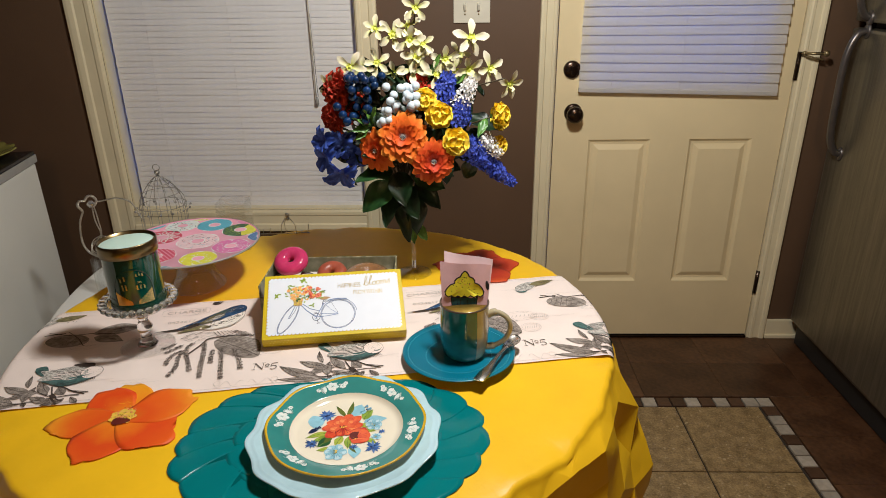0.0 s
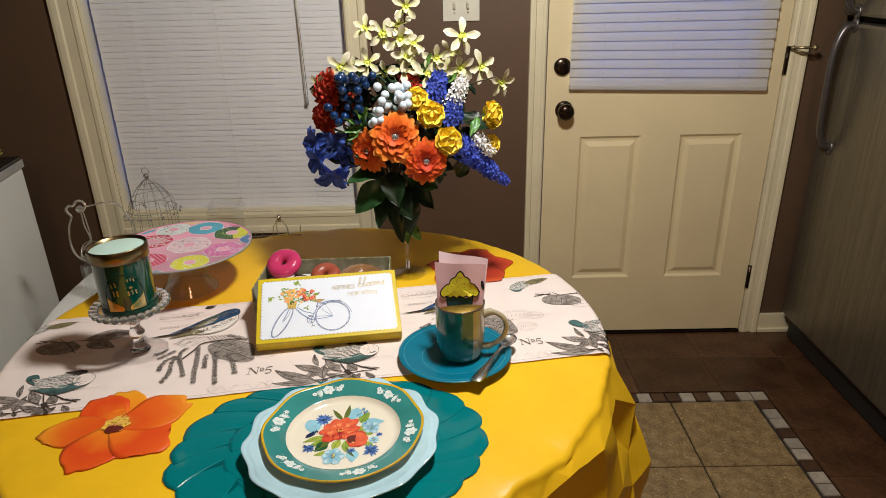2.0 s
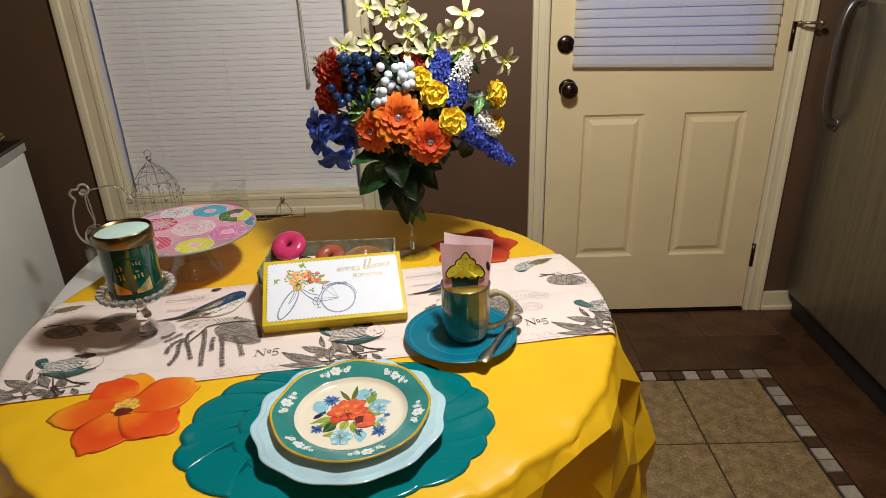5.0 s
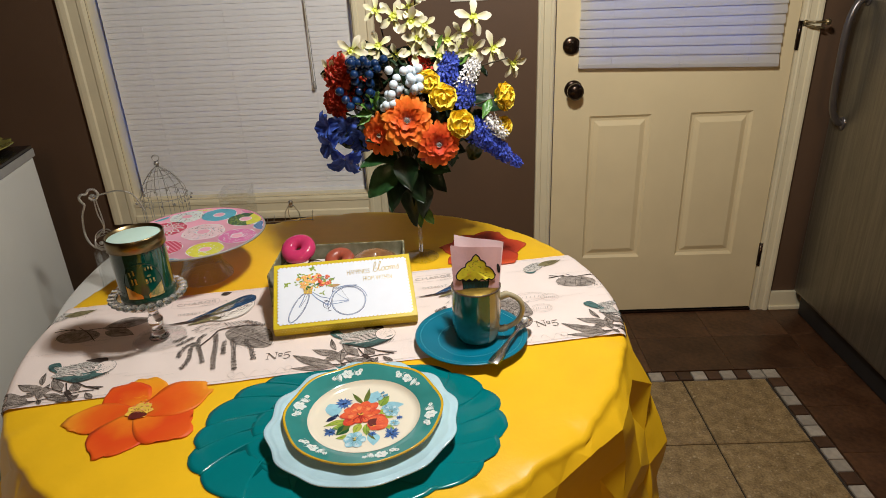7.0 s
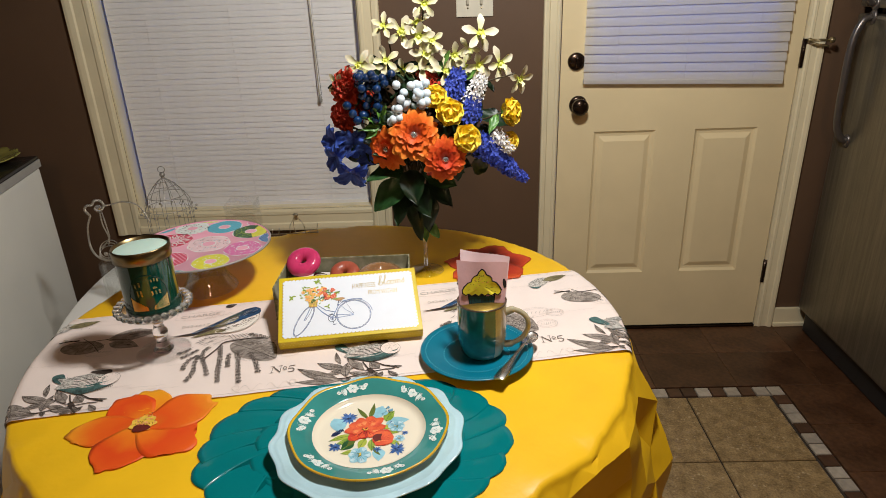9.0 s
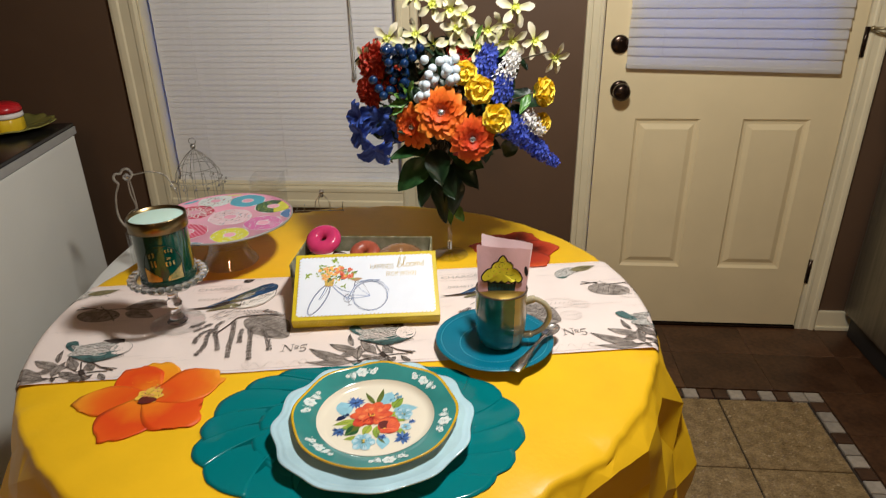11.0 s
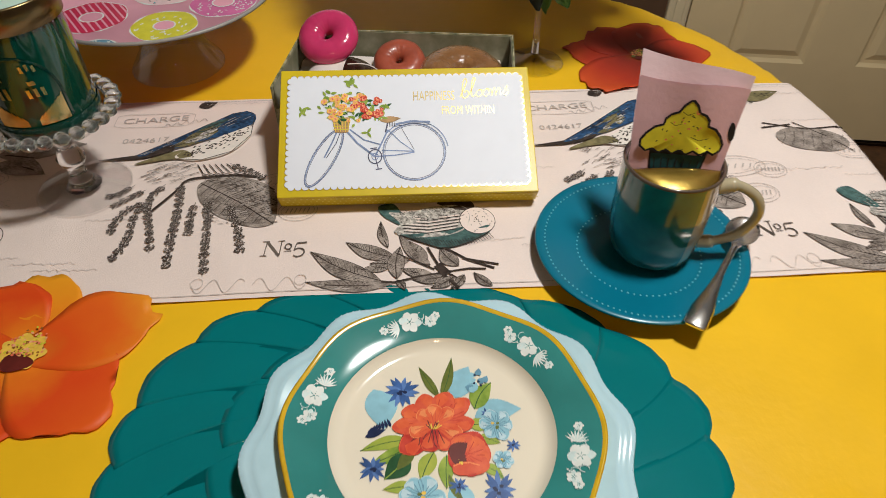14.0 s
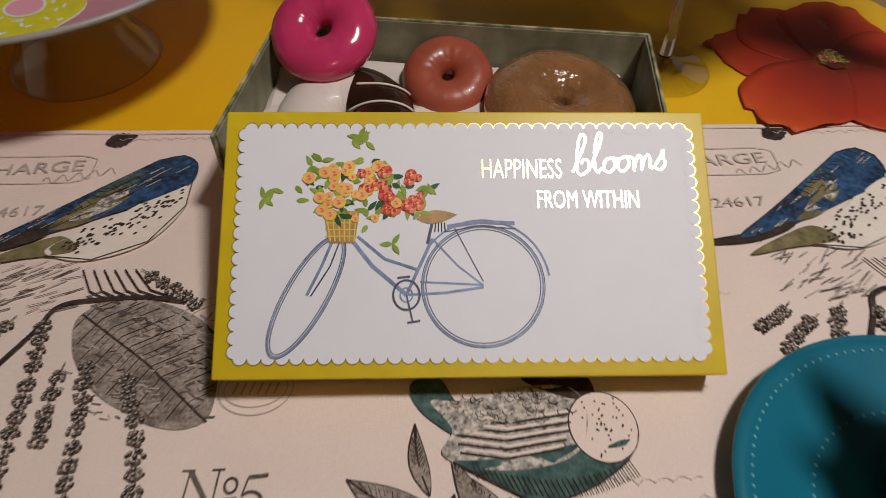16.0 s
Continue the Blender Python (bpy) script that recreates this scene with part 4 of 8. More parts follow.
def hatched_leaf(a, base, tip, width, bend=0.06, lines=16):
    """A pointed engraved leaf: grey-brown fill, dark outline, midrib and slanting hatch lines."""
    (x0, y0), (x1, y1) = base, tip
    ln, tn = math.hypot(x1 - x0, y1 - y0), math.atan2(y1 - y0, x1 - x0)
    c, s = math.cos(tn), math.sin(tn)

    def P(t, q):
        w = width * 0.5 * math.sin(math.pi * t ** 0.85)
        b = bend * ln * math.sin(math.pi * t)
        u, v = t * ln, q * w + b
        return (x0 + c * u - s * v, y0 + s * u + c * v)

    a.leaf(x0, y0, ln, width, math.degrees(tn), M["ink_mid"], None, bend)
    low = a.h
    for q in (-1, 1):
        a.h = low
        a.stroke([P(t / 12, q) for t in range(13)], 0.0006, M["ink"])
        for k in range(lines):
            t = 0.08 + 0.82 * k / lines
            a.stroke([P(t, 0.04 * q), P(min(1, t + rnd(0.05, 0.13)), rnd(0.6, 0.95) * q)], rnd(0.00025, 0.0006), M["ink"])
    a.h = low + 10 * a.step
    a.stroke([P(t / 12, 0) for t in range(13)], 0.0011, M["ink"])


def berry_strand(a, pts):
    """Hanging clusters of tiny engraved berries along a line."""
    line = [tuple(q[:2]) for q in curve_pts([(x, y, 0) for x, y in pts], 10)]
    a.stroke(line, 0.0007, M["ink_soft"])
    run, low = 0.0, a.h
    for (x0, y0), (x1, y1) in zip(line, line[1:]):
        run += math.hypot(x1 - x0, y1 - y0)
        if run > 0.0088:
            run, a.h = 0.0, low
            for i in range(9):
                t, r = math.tau * i / 8 + rnd(-0.3, 0.3), rnd(0.0026, 0.0043) if i < 8 else 0
                x, y = x1 + r * 1.15 * math.cos(t), y1 + r * math.sin(t)
                a.oval(x, y, rnd(0.0014, 0.0023), rnd(0.0012, 0.0018), M["ink_soft"] if i % 2 else M["ink"], rnd(0, 180), 7)
                a.oval(x - 0.0004, y + 0.0005, 0.0008, 0.0006, M["ink_pale"], rnd(0, 180), 5)


def sprig(k):
    """Long slim speckled shape on a twig with hanging berry strands and a broad veined leaf."""
    a = Art(on_runner, 0.0012, 0.000003)
    o = REPEAT * k
    blob(a, [(o + x, y) for x, y in ((-0.216, -0.002), (-0.195, 0.012), (-0.165, 0.008), (-0.137, -0.006), (-0.124, -0.022), (-0.119, -0.045), (-0.119, -0.072), (-0.132, -0.080), (-0.150, -0.078), (-0.166, -0.070), (-0.184, -0.060), (-0.200, -0.045), (-0.212, -0.026))], M["ink_mid"])
    for q in range(10):
        t = q / 10
        bx, by = o - 0.208 + 0.080 * t, 0.004 - 0.072 * t
        for an, ln in ((28, 0.034), (-118, 0.030)):
            w = ln * math.sin(math.pi * (0.2 + 0.7 * t))
            a.stroke([(bx, by), (bx + w * math.cos(radians(an)), by + w * math.sin(radians(an)))], 0.0008, M["ink"])
            a.stroke([(bx + 0.004, by - 0.002), (bx + 0.004 + 0.6 * w * math.cos(radians(an)), by - 0.002 + 0.6 * w * math.sin(radians(an)))], 0.0005, M["ink"])
    a.stroke([(o - 0.214, 0.0), (o - 0.165, -0.036), (o - 0.120, -0.076)], 0.0015, M["ink"])
    for q in range(190):
        t, r = rnd(0, math.tau), rnd(0, 1) ** 0.5
        x, y = o - 0.166 + 0.046 * r * math.cos(t) + 0.008 * math.sin(t), -0.036 + 0.038 * r * math.sin(t)
        a.stroke([(x, y), (x + rnd(0.002, 0.006), y - rnd(-0.001, 0.004))], rnd(0.0003, 0.0009), M[("ink", "ink_soft", "ink_pale")[q % 3]])
    for q in range(40):
        t = q / 40
        x, y = o - 0.216 + 0.092 * t + 0.004 * math.sin(q * 2.3), 0.010 - 0.088 * t * t + 0.004 * math.cos(q * 3.1)
        a.stroke([(x, y), (x + rnd(0.003, 0.008), y + rnd(-0.003, 0.005))], 0.0009, M["ink_soft"])
    for q in range(46):
        x, y = o - 0.292 + rnd(0, 0.062), rnd(0.000, 0.040)
        a.stroke([(x, y), (x + rnd(0.006, 0.016), y + rnd(0.002, 0.010))], rnd(0.0004, 0.0010), M["ink_soft"] if q % 3 else M["ink_pale"])
    twig = [(o - 0.260, -0.048), (o - 0.240, -0.013), (o - 0.231, 0.006), (o - 0.207, 0.011), (o - 0.176, 0.012), (o - 0.150, 0.008)]
    a.stroke([tuple(p[:2]) for p in curve_pts([(x, y, 0) for x, y in twig], 6)], 0.0034, M["ink"])
    for q in range(6):
        a.stroke([(o - 0.225 + 0.007 * q, 0.036), (o - 0.215 + 0.008 * q, 0.018), (o - 0.200 + 0.009 * q, 0.010)], 0.0012, M["ink"])
    for pts in (((-0.270, -0.030), (-0.288, -0.044), (-0.296, -0.068), (-0.294, -0.084)), ((-0.266, -0.030), (-0.276, -0.051), (-0.274, -0.088), (-0.278, -0.110), (-0.283, -0.126)), ((-0.255, 0.0), (-0.266, -0.021), (-0.264, -0.047), (-0.254, -0.077), (-0.245, -0.114)),
                ((-0.237, 0.0), (-0.230, -0.046), (-0.228, -0.080), (-0.226, -0.106), (-0.223, -0.134)), ((-0.212, -0.036), (-0.213, -0.057), (-0.210, -0.086)), ((-0.200, -0.03), (-0.191, -0.079), (-0.187, -0.114), (-0.182, -0.151)),
                ((-0.176, -0.040), (-0.158, -0.082), (-0.150, -0.116)), ((-0.186, 0.036), (-0.164, 0.021), (-0.143, 0.006)), ((-0.290, 0.000), (-0.302, -0.012), (-0.316, -0.020)), ((-0.275, -0.010), (-0.292, -0.024), (-0.304, -0.036))):
        berry_strand(a, [(o + x, y) for x, y in pts])
    # the slim shape: tapering strip, slate-blue upper side, straw patches, pale speckled lower side
    blob(a, [(o + x, y) for x, y in ((-0.348, 0.050), (-0.300, 0.058), (-0.268, 0.078), (-0.262, 0.066), (-0.300, 0.051))], M["ink"])
    blob(a, [(o + x, y) for x, y in ((-0.302, 0.040), (-0.280, 0.054), (-0.250, 0.066), (-0.236, 0.052), (-0.270, 0.046))], M["ink_olive"])
    blob(a, [(o + x, y) for x, y in ((-0.306, 0.056), (-0.264, 0.090), (-0.221, 0.126), (-0.200, 0.144), (-0.182, 0.149), (-0.170, 0.140), (-0.169, 0.122), (-0.184, 0.106), (-0.215, 0.090), (-0.262, 0.068))], M["ink_blue"])
    blob(a, [(o + x, y) for x, y in ((-0.255, 0.056), (-0.222, 0.080), (-0.192, 0.107), (-0.174, 0.116), (-0.169, 0.094), (-0.188, 0.060), (-0.222, 0.044), (-0.248, 0.047))], M["ink_white"])
    for x, y, ln, w, t, m in ((-0.262, 0.072, 0.062, 0.018, 34, "ink_olive"), (-0.252, 0.086, 0.066, 0.016, 36, "ink_olive"), (-0.240, 0.102, 0.058, 0.014, 38, "ink_teal"), (-0.250, 0.080, 0.040, 0.008, 30, "ink_speckle"), (-0.236, 0.096, 0.040, 0.007, 34, "ink_speckle")):
        a.leaf(o + x, y, ln, w, t, M[m], M["ink"])
    for q in range(96):
        t = rnd(0, 1)
        a.oval(o - 0.244 + 0.070 * t + rnd(-0.006, 0.012), 0.050 + 0.054 * t + rnd(-0.008, 0.012), 0.0019, 0.0010, M["ink"], 40, 6)
    for q in range(60):
        t = rnd(0, 1)
        x, y = o - 0.300 + 0.118 * t + rnd(-0.004, 0.004), 0.056 + 0.082 * t + rnd(-0.010, 0.006)
        a.stroke([(x, y), (x + 0.009, y + 0.0075)], rnd(0.0004, 0.0010), M["ink"] if q % 3 else M["ink_speckle"])
    a.stroke([(o + x, y) for x, y in ((-0.306, 0.056), (-0.264, 0.090), (-0.221, 0.126), (-0.200, 0.144), (-0.182, 0.149), (-0.170, 0.140), (-0.169, 0.094), (-0.188, 0.060), (-0.222, 0.044), (-0.255, 0.048))], 0.0009, M["ink"])
    for q in range(26):
        t = q / 26
        x, y = o - 0.296 + 0.11 * t, 0.062 + 0.088 * t
        a.stroke([(x, y), (x + 0.007, y - 0.004 + 0.004 * math.sin(q))], 0.0006, M["ink"])
    a.done("printed_sprig", runner)


FAN = (((0.014, -0.171), (-0.077, -0.166), 0.017), ((0.000, -0.168), (-0.075, -0.123), 0.024), ((0.014, -0.135), (-0.038, -0.111), 0.020), ((0.013, -0.143), (-0.021, -0.152), 0.013), ((0.030, -0.140), (-0.012, -0.143), 0.014),
       ((0.007, -0.121), (-0.001, -0.080), 0.010), ((0.016, -0.166), (0.020, -0.120), 0.018), ((0.051, -0.149), (0.019, -0.100), 0.014), ((0.048, -0.142), (0.030, -0.112), 0.016), ((0.080, -0.153), (0.062, -0.127), 0.018),
       ((0.052, -0.162), (0.020, -0.152), 0.012), ((0.065, -0.167), (0.032, -0.168), 0.013), ((0.112, -0.182), (0.095, -0.163), 0.011), ((0.016, -0.168), (0.024, -0.182), 0.008), ((0.075, -0.168), (0.050, -0.182), 0.012), ((0.085, -0.166), (0.070, -0.184), 0.010))


def bush(k):
    """Plump teal-and-grey shape above a fan of dark leaves."""
    a = Art(on_runner, 0.0012, 0.000003)
    o = REPEAT * k
    for (x0, y0), (x1, y1), w in FAN:
        hatched_leaf(a, (o + x0, y0), (o + x1, y1), w)
    for pts, w in ((((0.000, -0.170), (0.014, -0.171), (0.037, -0.165), (0.060, -0.162), (0.091, -0.157), (0.108, -0.158)), 0.0024), (((0.016, -0.130), (0.035, -0.142), (0.055, -0.156)), 0.0018), (((0.060, -0.160), (0.072, -0.176), (0.078, -0.184)), 0.004),
                   (((0.049, -0.123), (0.056, -0.142), (0.063, -0.160)), 0.0024), (((0.066, -0.124), (0.090, -0.144), (0.117, -0.157)), 0.0026), (((0.058, -0.150), (0.068, -0.164)), 0.009), (((0.085, -0.142), (0.100, -0.146), (0.122, -0.152)), 0.0022), (((0.065, -0.160), (0.085, -0.176)), 0.002)):
        a.stroke([(o + x, y) for x, y in pts], w, M["ink"])
    blob(a, [(o + x, y) for x, y in ((0.020, -0.103), (0.044, -0.116), (0.062, -0.126), (0.078, -0.125), (0.098, -0.117), (0.117, -0.104), (0.122, -0.090), (0.100, -0.092), (0.060, -0.100), (0.035, -0.102))], M["ink_teal"])
    blob(a, [(o + x, y) for x, y in ((0.008, -0.066), (0.030, -0.066), (0.060, -0.058), (0.092, -0.060), (0.098, -0.080), (0.088, -0.100), (0.060, -0.108), (0.030, -0.106), (0.014, -0.098), (0.020, -0.084))], M["ink_speckle"])
    blob(a, [(o + x, y) for x, y in ((-0.004, -0.055), (0.012, -0.050), (0.022, -0.066), (0.030, -0.086), (0.022, -0.088), (0.002, -0.072))], M["ink_teal"])
    blob(a, [(o + x, y) for x, y in ((0.062, -0.052), (0.098, -0.050), (0.104, -0.064), (0.088, -0.066))], M["ink"])
    a.oval(o + 0.106, -0.084, 0.0195, 0.0215, M["linen"], 10)
    a.ring(o + 0.106, -0.084, 0.0195, 0.0215, 0.0009, M["ink"], 10)
    for q in range(5):
        y = -0.080 - 0.0052 * q
        a.stroke([(o + 0.020 + 0.001 * q, y + 0.003), (o + 0.050, y - 0.001), (o + 0.090 - 0.002 * q, y + 0.004)], 0.0014, M["ink"])
        a.stroke([(o + 0.022 + 0.001 * q, y + 0.0055), (o + 0.052, y + 0.0012), (o + 0.090 - 0.002 * q, y + 0.0062)], 0.0016, M["linen"])
    for q in range(60):
        x, y = rnd(0.012, 0.090), rnd(-0.080, -0.060)
        a.ring(o + x, y, 0.0028, 0.0022, 0.0005, M["ink"], -20, 6, (180, 360))
    for q in range(46):
        t, r = rnd(0, math.tau), rnd(0, 0.92) ** 0.7
        a.oval(o + 0.106 + 0.019 * r * math.cos(t), -0.084 + 0.021 * r * math.sin(t), 0.0008, 0.0006, M["ink"], 60, 5)
    for q in range(30):
        x = 0.030 + 0.003 * q
        a.stroke([(o + x, -0.104 - 0.010 * math.sin(math.pi * q / 30)), (o + x + 0.004, -0.112 - 0.012 * math.sin(math.pi * q / 30))], 0.0006, M["ink"])
    a.stroke([(o + x, y) for x, y in ((0.020, -0.103), (0.044, -0.116), (0.062, -0.126), (0.078, -0.125), (0.098, -0.117), (0.117, -0.104))], 0.0011, M["ink"])
    a.done("printed_leaf_fan", runner)


def broad_leaves(k):
    a = Art(on_runner, 0.0012, 0.000003)
    o = REPEAT * k
    a.oval(o - 0.520, 0.046, 0.045, 0.026, M["ink_mid"], -12)
    a.leaf(o - 0.478, 0.070, 0.105, 0.048, 10, M["ink_mid"], M["ink"], 0.04)
    a.leaf(o - 0.470, 0.055, 0.070, 0.035, -22, M["ink_mid"], M["ink"], 0.04)
    for q in range(-3, 4):
        a.stroke([(o - 0.520 + 0.011 * q, 0.046 - 0.002 * q), (o - 0.513 + 0.012 * q, 0.064 - 0.002 * q - 0.002 * abs(q))], 0.0007, M["ink"])
        a.stroke([(o - 0.520 + 0.011 * q, 0.046 - 0.002 * q), (o - 0.527 + 0.012 * q, 0.027 - 0.002 * q + 0.002 * abs(q))], 0.0007, M["ink"])
    a.stroke([(o - 0.570, 0.086), (o - 0.520, 0.068), (o - 0.475, 0.072), (o - 0.430, 0.062)], 0.0024, M["ink"])
    a.stroke([(o - 0.530, 0.085), (o - 0.500, 0.052), (o - 0.480, 0.020)], 0.0016, M["ink"])
    a.stroke([(o - 0.575, 0.075), (o - 0.535, 0.080)], 0.003, M["ink"])
    a.done("printed_broad_leaf", runner)
    # small speckled shape at the far hem with a straw-coloured end
    a = Art(on_runner, 0.0012, 0.000003)
    a.oval(o - 0.058, 0.136, 0.032, 0.017, M["ink_speckle"], 35)
    a.oval(o - 0.070, 0.122, 0.016, 0.014, M["ink_teal"], 70)
    a.leaf(o - 0.045, 0.142, 0.065, 0.024, 16, M["ink_olive"], M["ink"])
    for q in range(24):
        a.oval(o - 0.055 + rnd(-0.03, 0.06), 0.142 + rnd(-0.012, 0.014), 0.0016, 0.001, M["ink"], 30, 6)
    a.done("printed_speckled_motif", runner)
    a = Art(on_runner, 0.0012, 0.000003)
    a.leaf(o - 0.250, 0.166, 0.026, 0.016, 25, M["ink"], None, 0, 0.2)
    a.done("printed_leaf_tip", runner)


def postmarks(k):
    a = Art(on_runner, 0.0012, 0.000003)
    o = REPEAT * k
    a.text("CHARGE", o - 0.300, 0.138, 0.0125, M["ink_pale"], 3, wide=1.25, bold=0.00005)
    a.done("printed_word", runner)
    a = Art(on_runner, 0.0012, 0.000003)
    a.text("0424617", o - 0.302, 0.092, 0.010, M["ink_pale"], 3, wide=1.2)
    a.done("printed_number", runner)
    a = Art(on_runner, 0.0012, 0.000003)
    for x0, x1, y0, y1 in ((-0.352, -0.250, 0.122, 0.152),):
        loop = []
        for t in range(40):
            q = math.tau * t / 40
            loop.append((o + (x0 + x1) / 2 + (x1 - x0) / 2 * max(-1, min(1, 1.25 * math.cos(q))), (y0 + y1) / 2 + (y1 - y0) / 2 * max(-1, min(1, 1.25 * math.sin(q)))))
        a.stroke(loop, 0.0007, M["ink_pale"], True)
    pts = [(o - 0.285 + 0.002 * i, 0.124 + 0.004 * math.sin(i * 1.1) + 0.0004 * i) for i in range(28)]
    a.stroke(pts, 0.0008, M["ink_pale"])
    a.done("printed_cartouche", runner)
    a = Art(on_runner, 0.0012, 0.000003)
    for x0, y0, x1, y1, w in ((-0.124, -0.125, -0.1225, -0.104, 0.0012), (-0.1225, -0.104, -0.108, -0.126, 0.0030), (-0.108, -0.126, -0.1070, -0.104, 0.0012), (-0.128, -0.1255, -0.121, -0.1252, 0.0012), (-0.127, -0.1040, -0.120, -0.1038, 0.0012), (-0.111, -0.1038, -0.104, -0.1036, 0.0012), (-0.1035, -0.1195, -0.0955, -0.1192, 0.0010)):
        a.stroke([(o + x0, y0), (o + x1, y1)], w * 0.9, M["ink_soft"])
    a.ring(o - 0.0995, -0.1125, 0.0034, 0.0040, 0.0014, M["ink_soft"], 0, 16)
    a.stroke([(o - 0.080, -0.1075), (o - 0.0905, -0.1085)], 0.0022, M["ink_soft"])
    a.stroke([(o - 0.0905, -0.1085), (o - 0.0925, -0.1170)], 0.0011, M["ink_soft"])
    a.ring(o - 0.0880, -0.1222, 0.0064, 0.0060, 0.0017, M["ink_soft"], 0, 20, (-140, 140))
    a.done("printed_numeral", runner)
    for x, y, r1, r2 in ((0.425, -0.004, 0.042, 0.020), (0.060, 0.02, 0.03, 0.016), (0.470, -0.012, 0.02, 0.016), (-0.095, -0.055, 0.022, 0.017)):
        a = Art(on_runner, 0.0012, 0.000003)
        a.ring(o + x, y, r1, r2, 0.0007, M["ink_pale"], 4)
        a.ring(o + x, y, r1 * 0.85, r2 * 0.7, 0.0005, M["ink_pale"], 4)
        for q in range(6):
            a.stroke([(o + x - 0.6 * r1 + 0.22 * r1 * q, y - 0.004), (o + x - 0.5 * r1 + 0.22 * r1 * q, y + 0.004)], 0.0014, M["ink_pale"])
        a.done("printed_postmark", runner)
    a = Art(on_runner, 0.0012, 0.000003)
    # scroll flourish near the hem
    for sx in (-1, 1):
        pts = [(o - 0.134 + sx * (0.004 + 0.0024 * i), -0.166 + 0.009 * math.sin(i * 0.55 + (0 if sx > 0 else 0.6))) for i in range(24)]
        a.stroke(pts, 0.0008, M["ink_faint"])
        a.ring(o - 0.134 + sx * 0.052, -0.162, 0.006, 0.007, 0.0008, M["ink_faint"])
    a.done("printed_flourish", runner)
    a = Art(on_runner, 0.0012, 0.000003)
    # lines of faded handwriting
    for x, y, n in ((-0.47, 0.02, 20), (-0.36, -0.135, 22), (-0.02, 0.09, 34), (0.02, 0.045, 30), (-0.13, 0.125, 26), (-0.50, -0.02, 24), (0.02, -0.028, 30), (-0.06, 0.172, 30), (-0.43, 0.165, 30), (-0.40, 0.008, 24), (-0.10, -0.012, 40), (0.005, 0.155, 36), (-0.46, -0.115, 26), (-0.33, -0.058, 16), (-0.50, 0.135, 24), (0.15, -0.125, 22), (-0.24, 0.172, 40), (0.16, 0.055, 24)):
        pts = [(o + x + 0.0032 * i, y + 0.0016 * math.sin(2.1 * i + x * 40) + 0.0026 * noise.noise(Vector((i * 0.8, x * 9, y * 30)))) for i in range(n)]
        a.stroke(pts, 0.0006, M["ink_faint"])
    tagged(a.done("printed_script", runner, "lines of faded sepia script"), kind="stuff")


for k in (-1, 0, 1):
    sprig(k)
    bush(k)
    broad_leaves(k)
    postmarks(k)
broad_leaves(2)


# ---- flat fabric blossoms ----
def flat_petal(bm, length, width, turn, seed):
    """A thin fabric petal: narrow root, broad wavy end with a few notches, its rim lifting a little."""
    nu, nv = 12, 10
    c, s_ = math.cos(radians(turn)), math.sin(radians(turn))
    top, low = [], []
    for i in range(nu + 1):
        u = i / nu
        w = width * 0.5 * math.sin(math.pi * (0.07 + 0.70 * u ** 1.05)) ** 0.85
        rows = ([], [])
        for j in range(nv + 1):
            v = 2 * j / nv - 1
            end = 1 - 0.20 * v * v - 0.11 * noise.noise(Vector((v * 2.6 + seed, seed, 2))) * u - 0.06 * abs(noise.noise(Vector((v * 7 + seed * 3, 1, seed))))
            x, y = u * length * (1 + (end - 1) * u), w * v * (1 + 0.05 * noise.noise(Vector((u * 4, v, seed))))
            z = 0.0006 + 0.0003 * u * abs(v) ** 3 + 0.0006 * noise.noise(Vector((u * 2.5, v * 1.6, seed))) * u
            for row, dz in zip(rows, (0.0, -0.0005)):
                row.append(bm.verts.new((c * x - s_ * y, s_ * x + c * y, z + dz)))
        top.append(rows[0])
        low.append(rows[1])
    for i in range(nu):
        for j in range(nv):
            bm.faces.new((top[i][j], top[i + 1][j], top[i + 1][j + 1], top[i][j + 1])).smooth = True
            bm.faces.new((low[i][j], low[i][j + 1], low[i + 1][j + 1], low[i + 1][j])).smooth = True
        for j, flip in ((0, False), (nv, True)):
            q = (top[i][j], low[i][j], low[i + 1][j], top[i + 1][j])
            bm.faces.new(q[::-1] if flip else q)
    for j in range(nv):
        bm.faces.new((top[nu][j], low[nu][j], low[nu][j + 1], top[nu][j + 1]))
    return bm


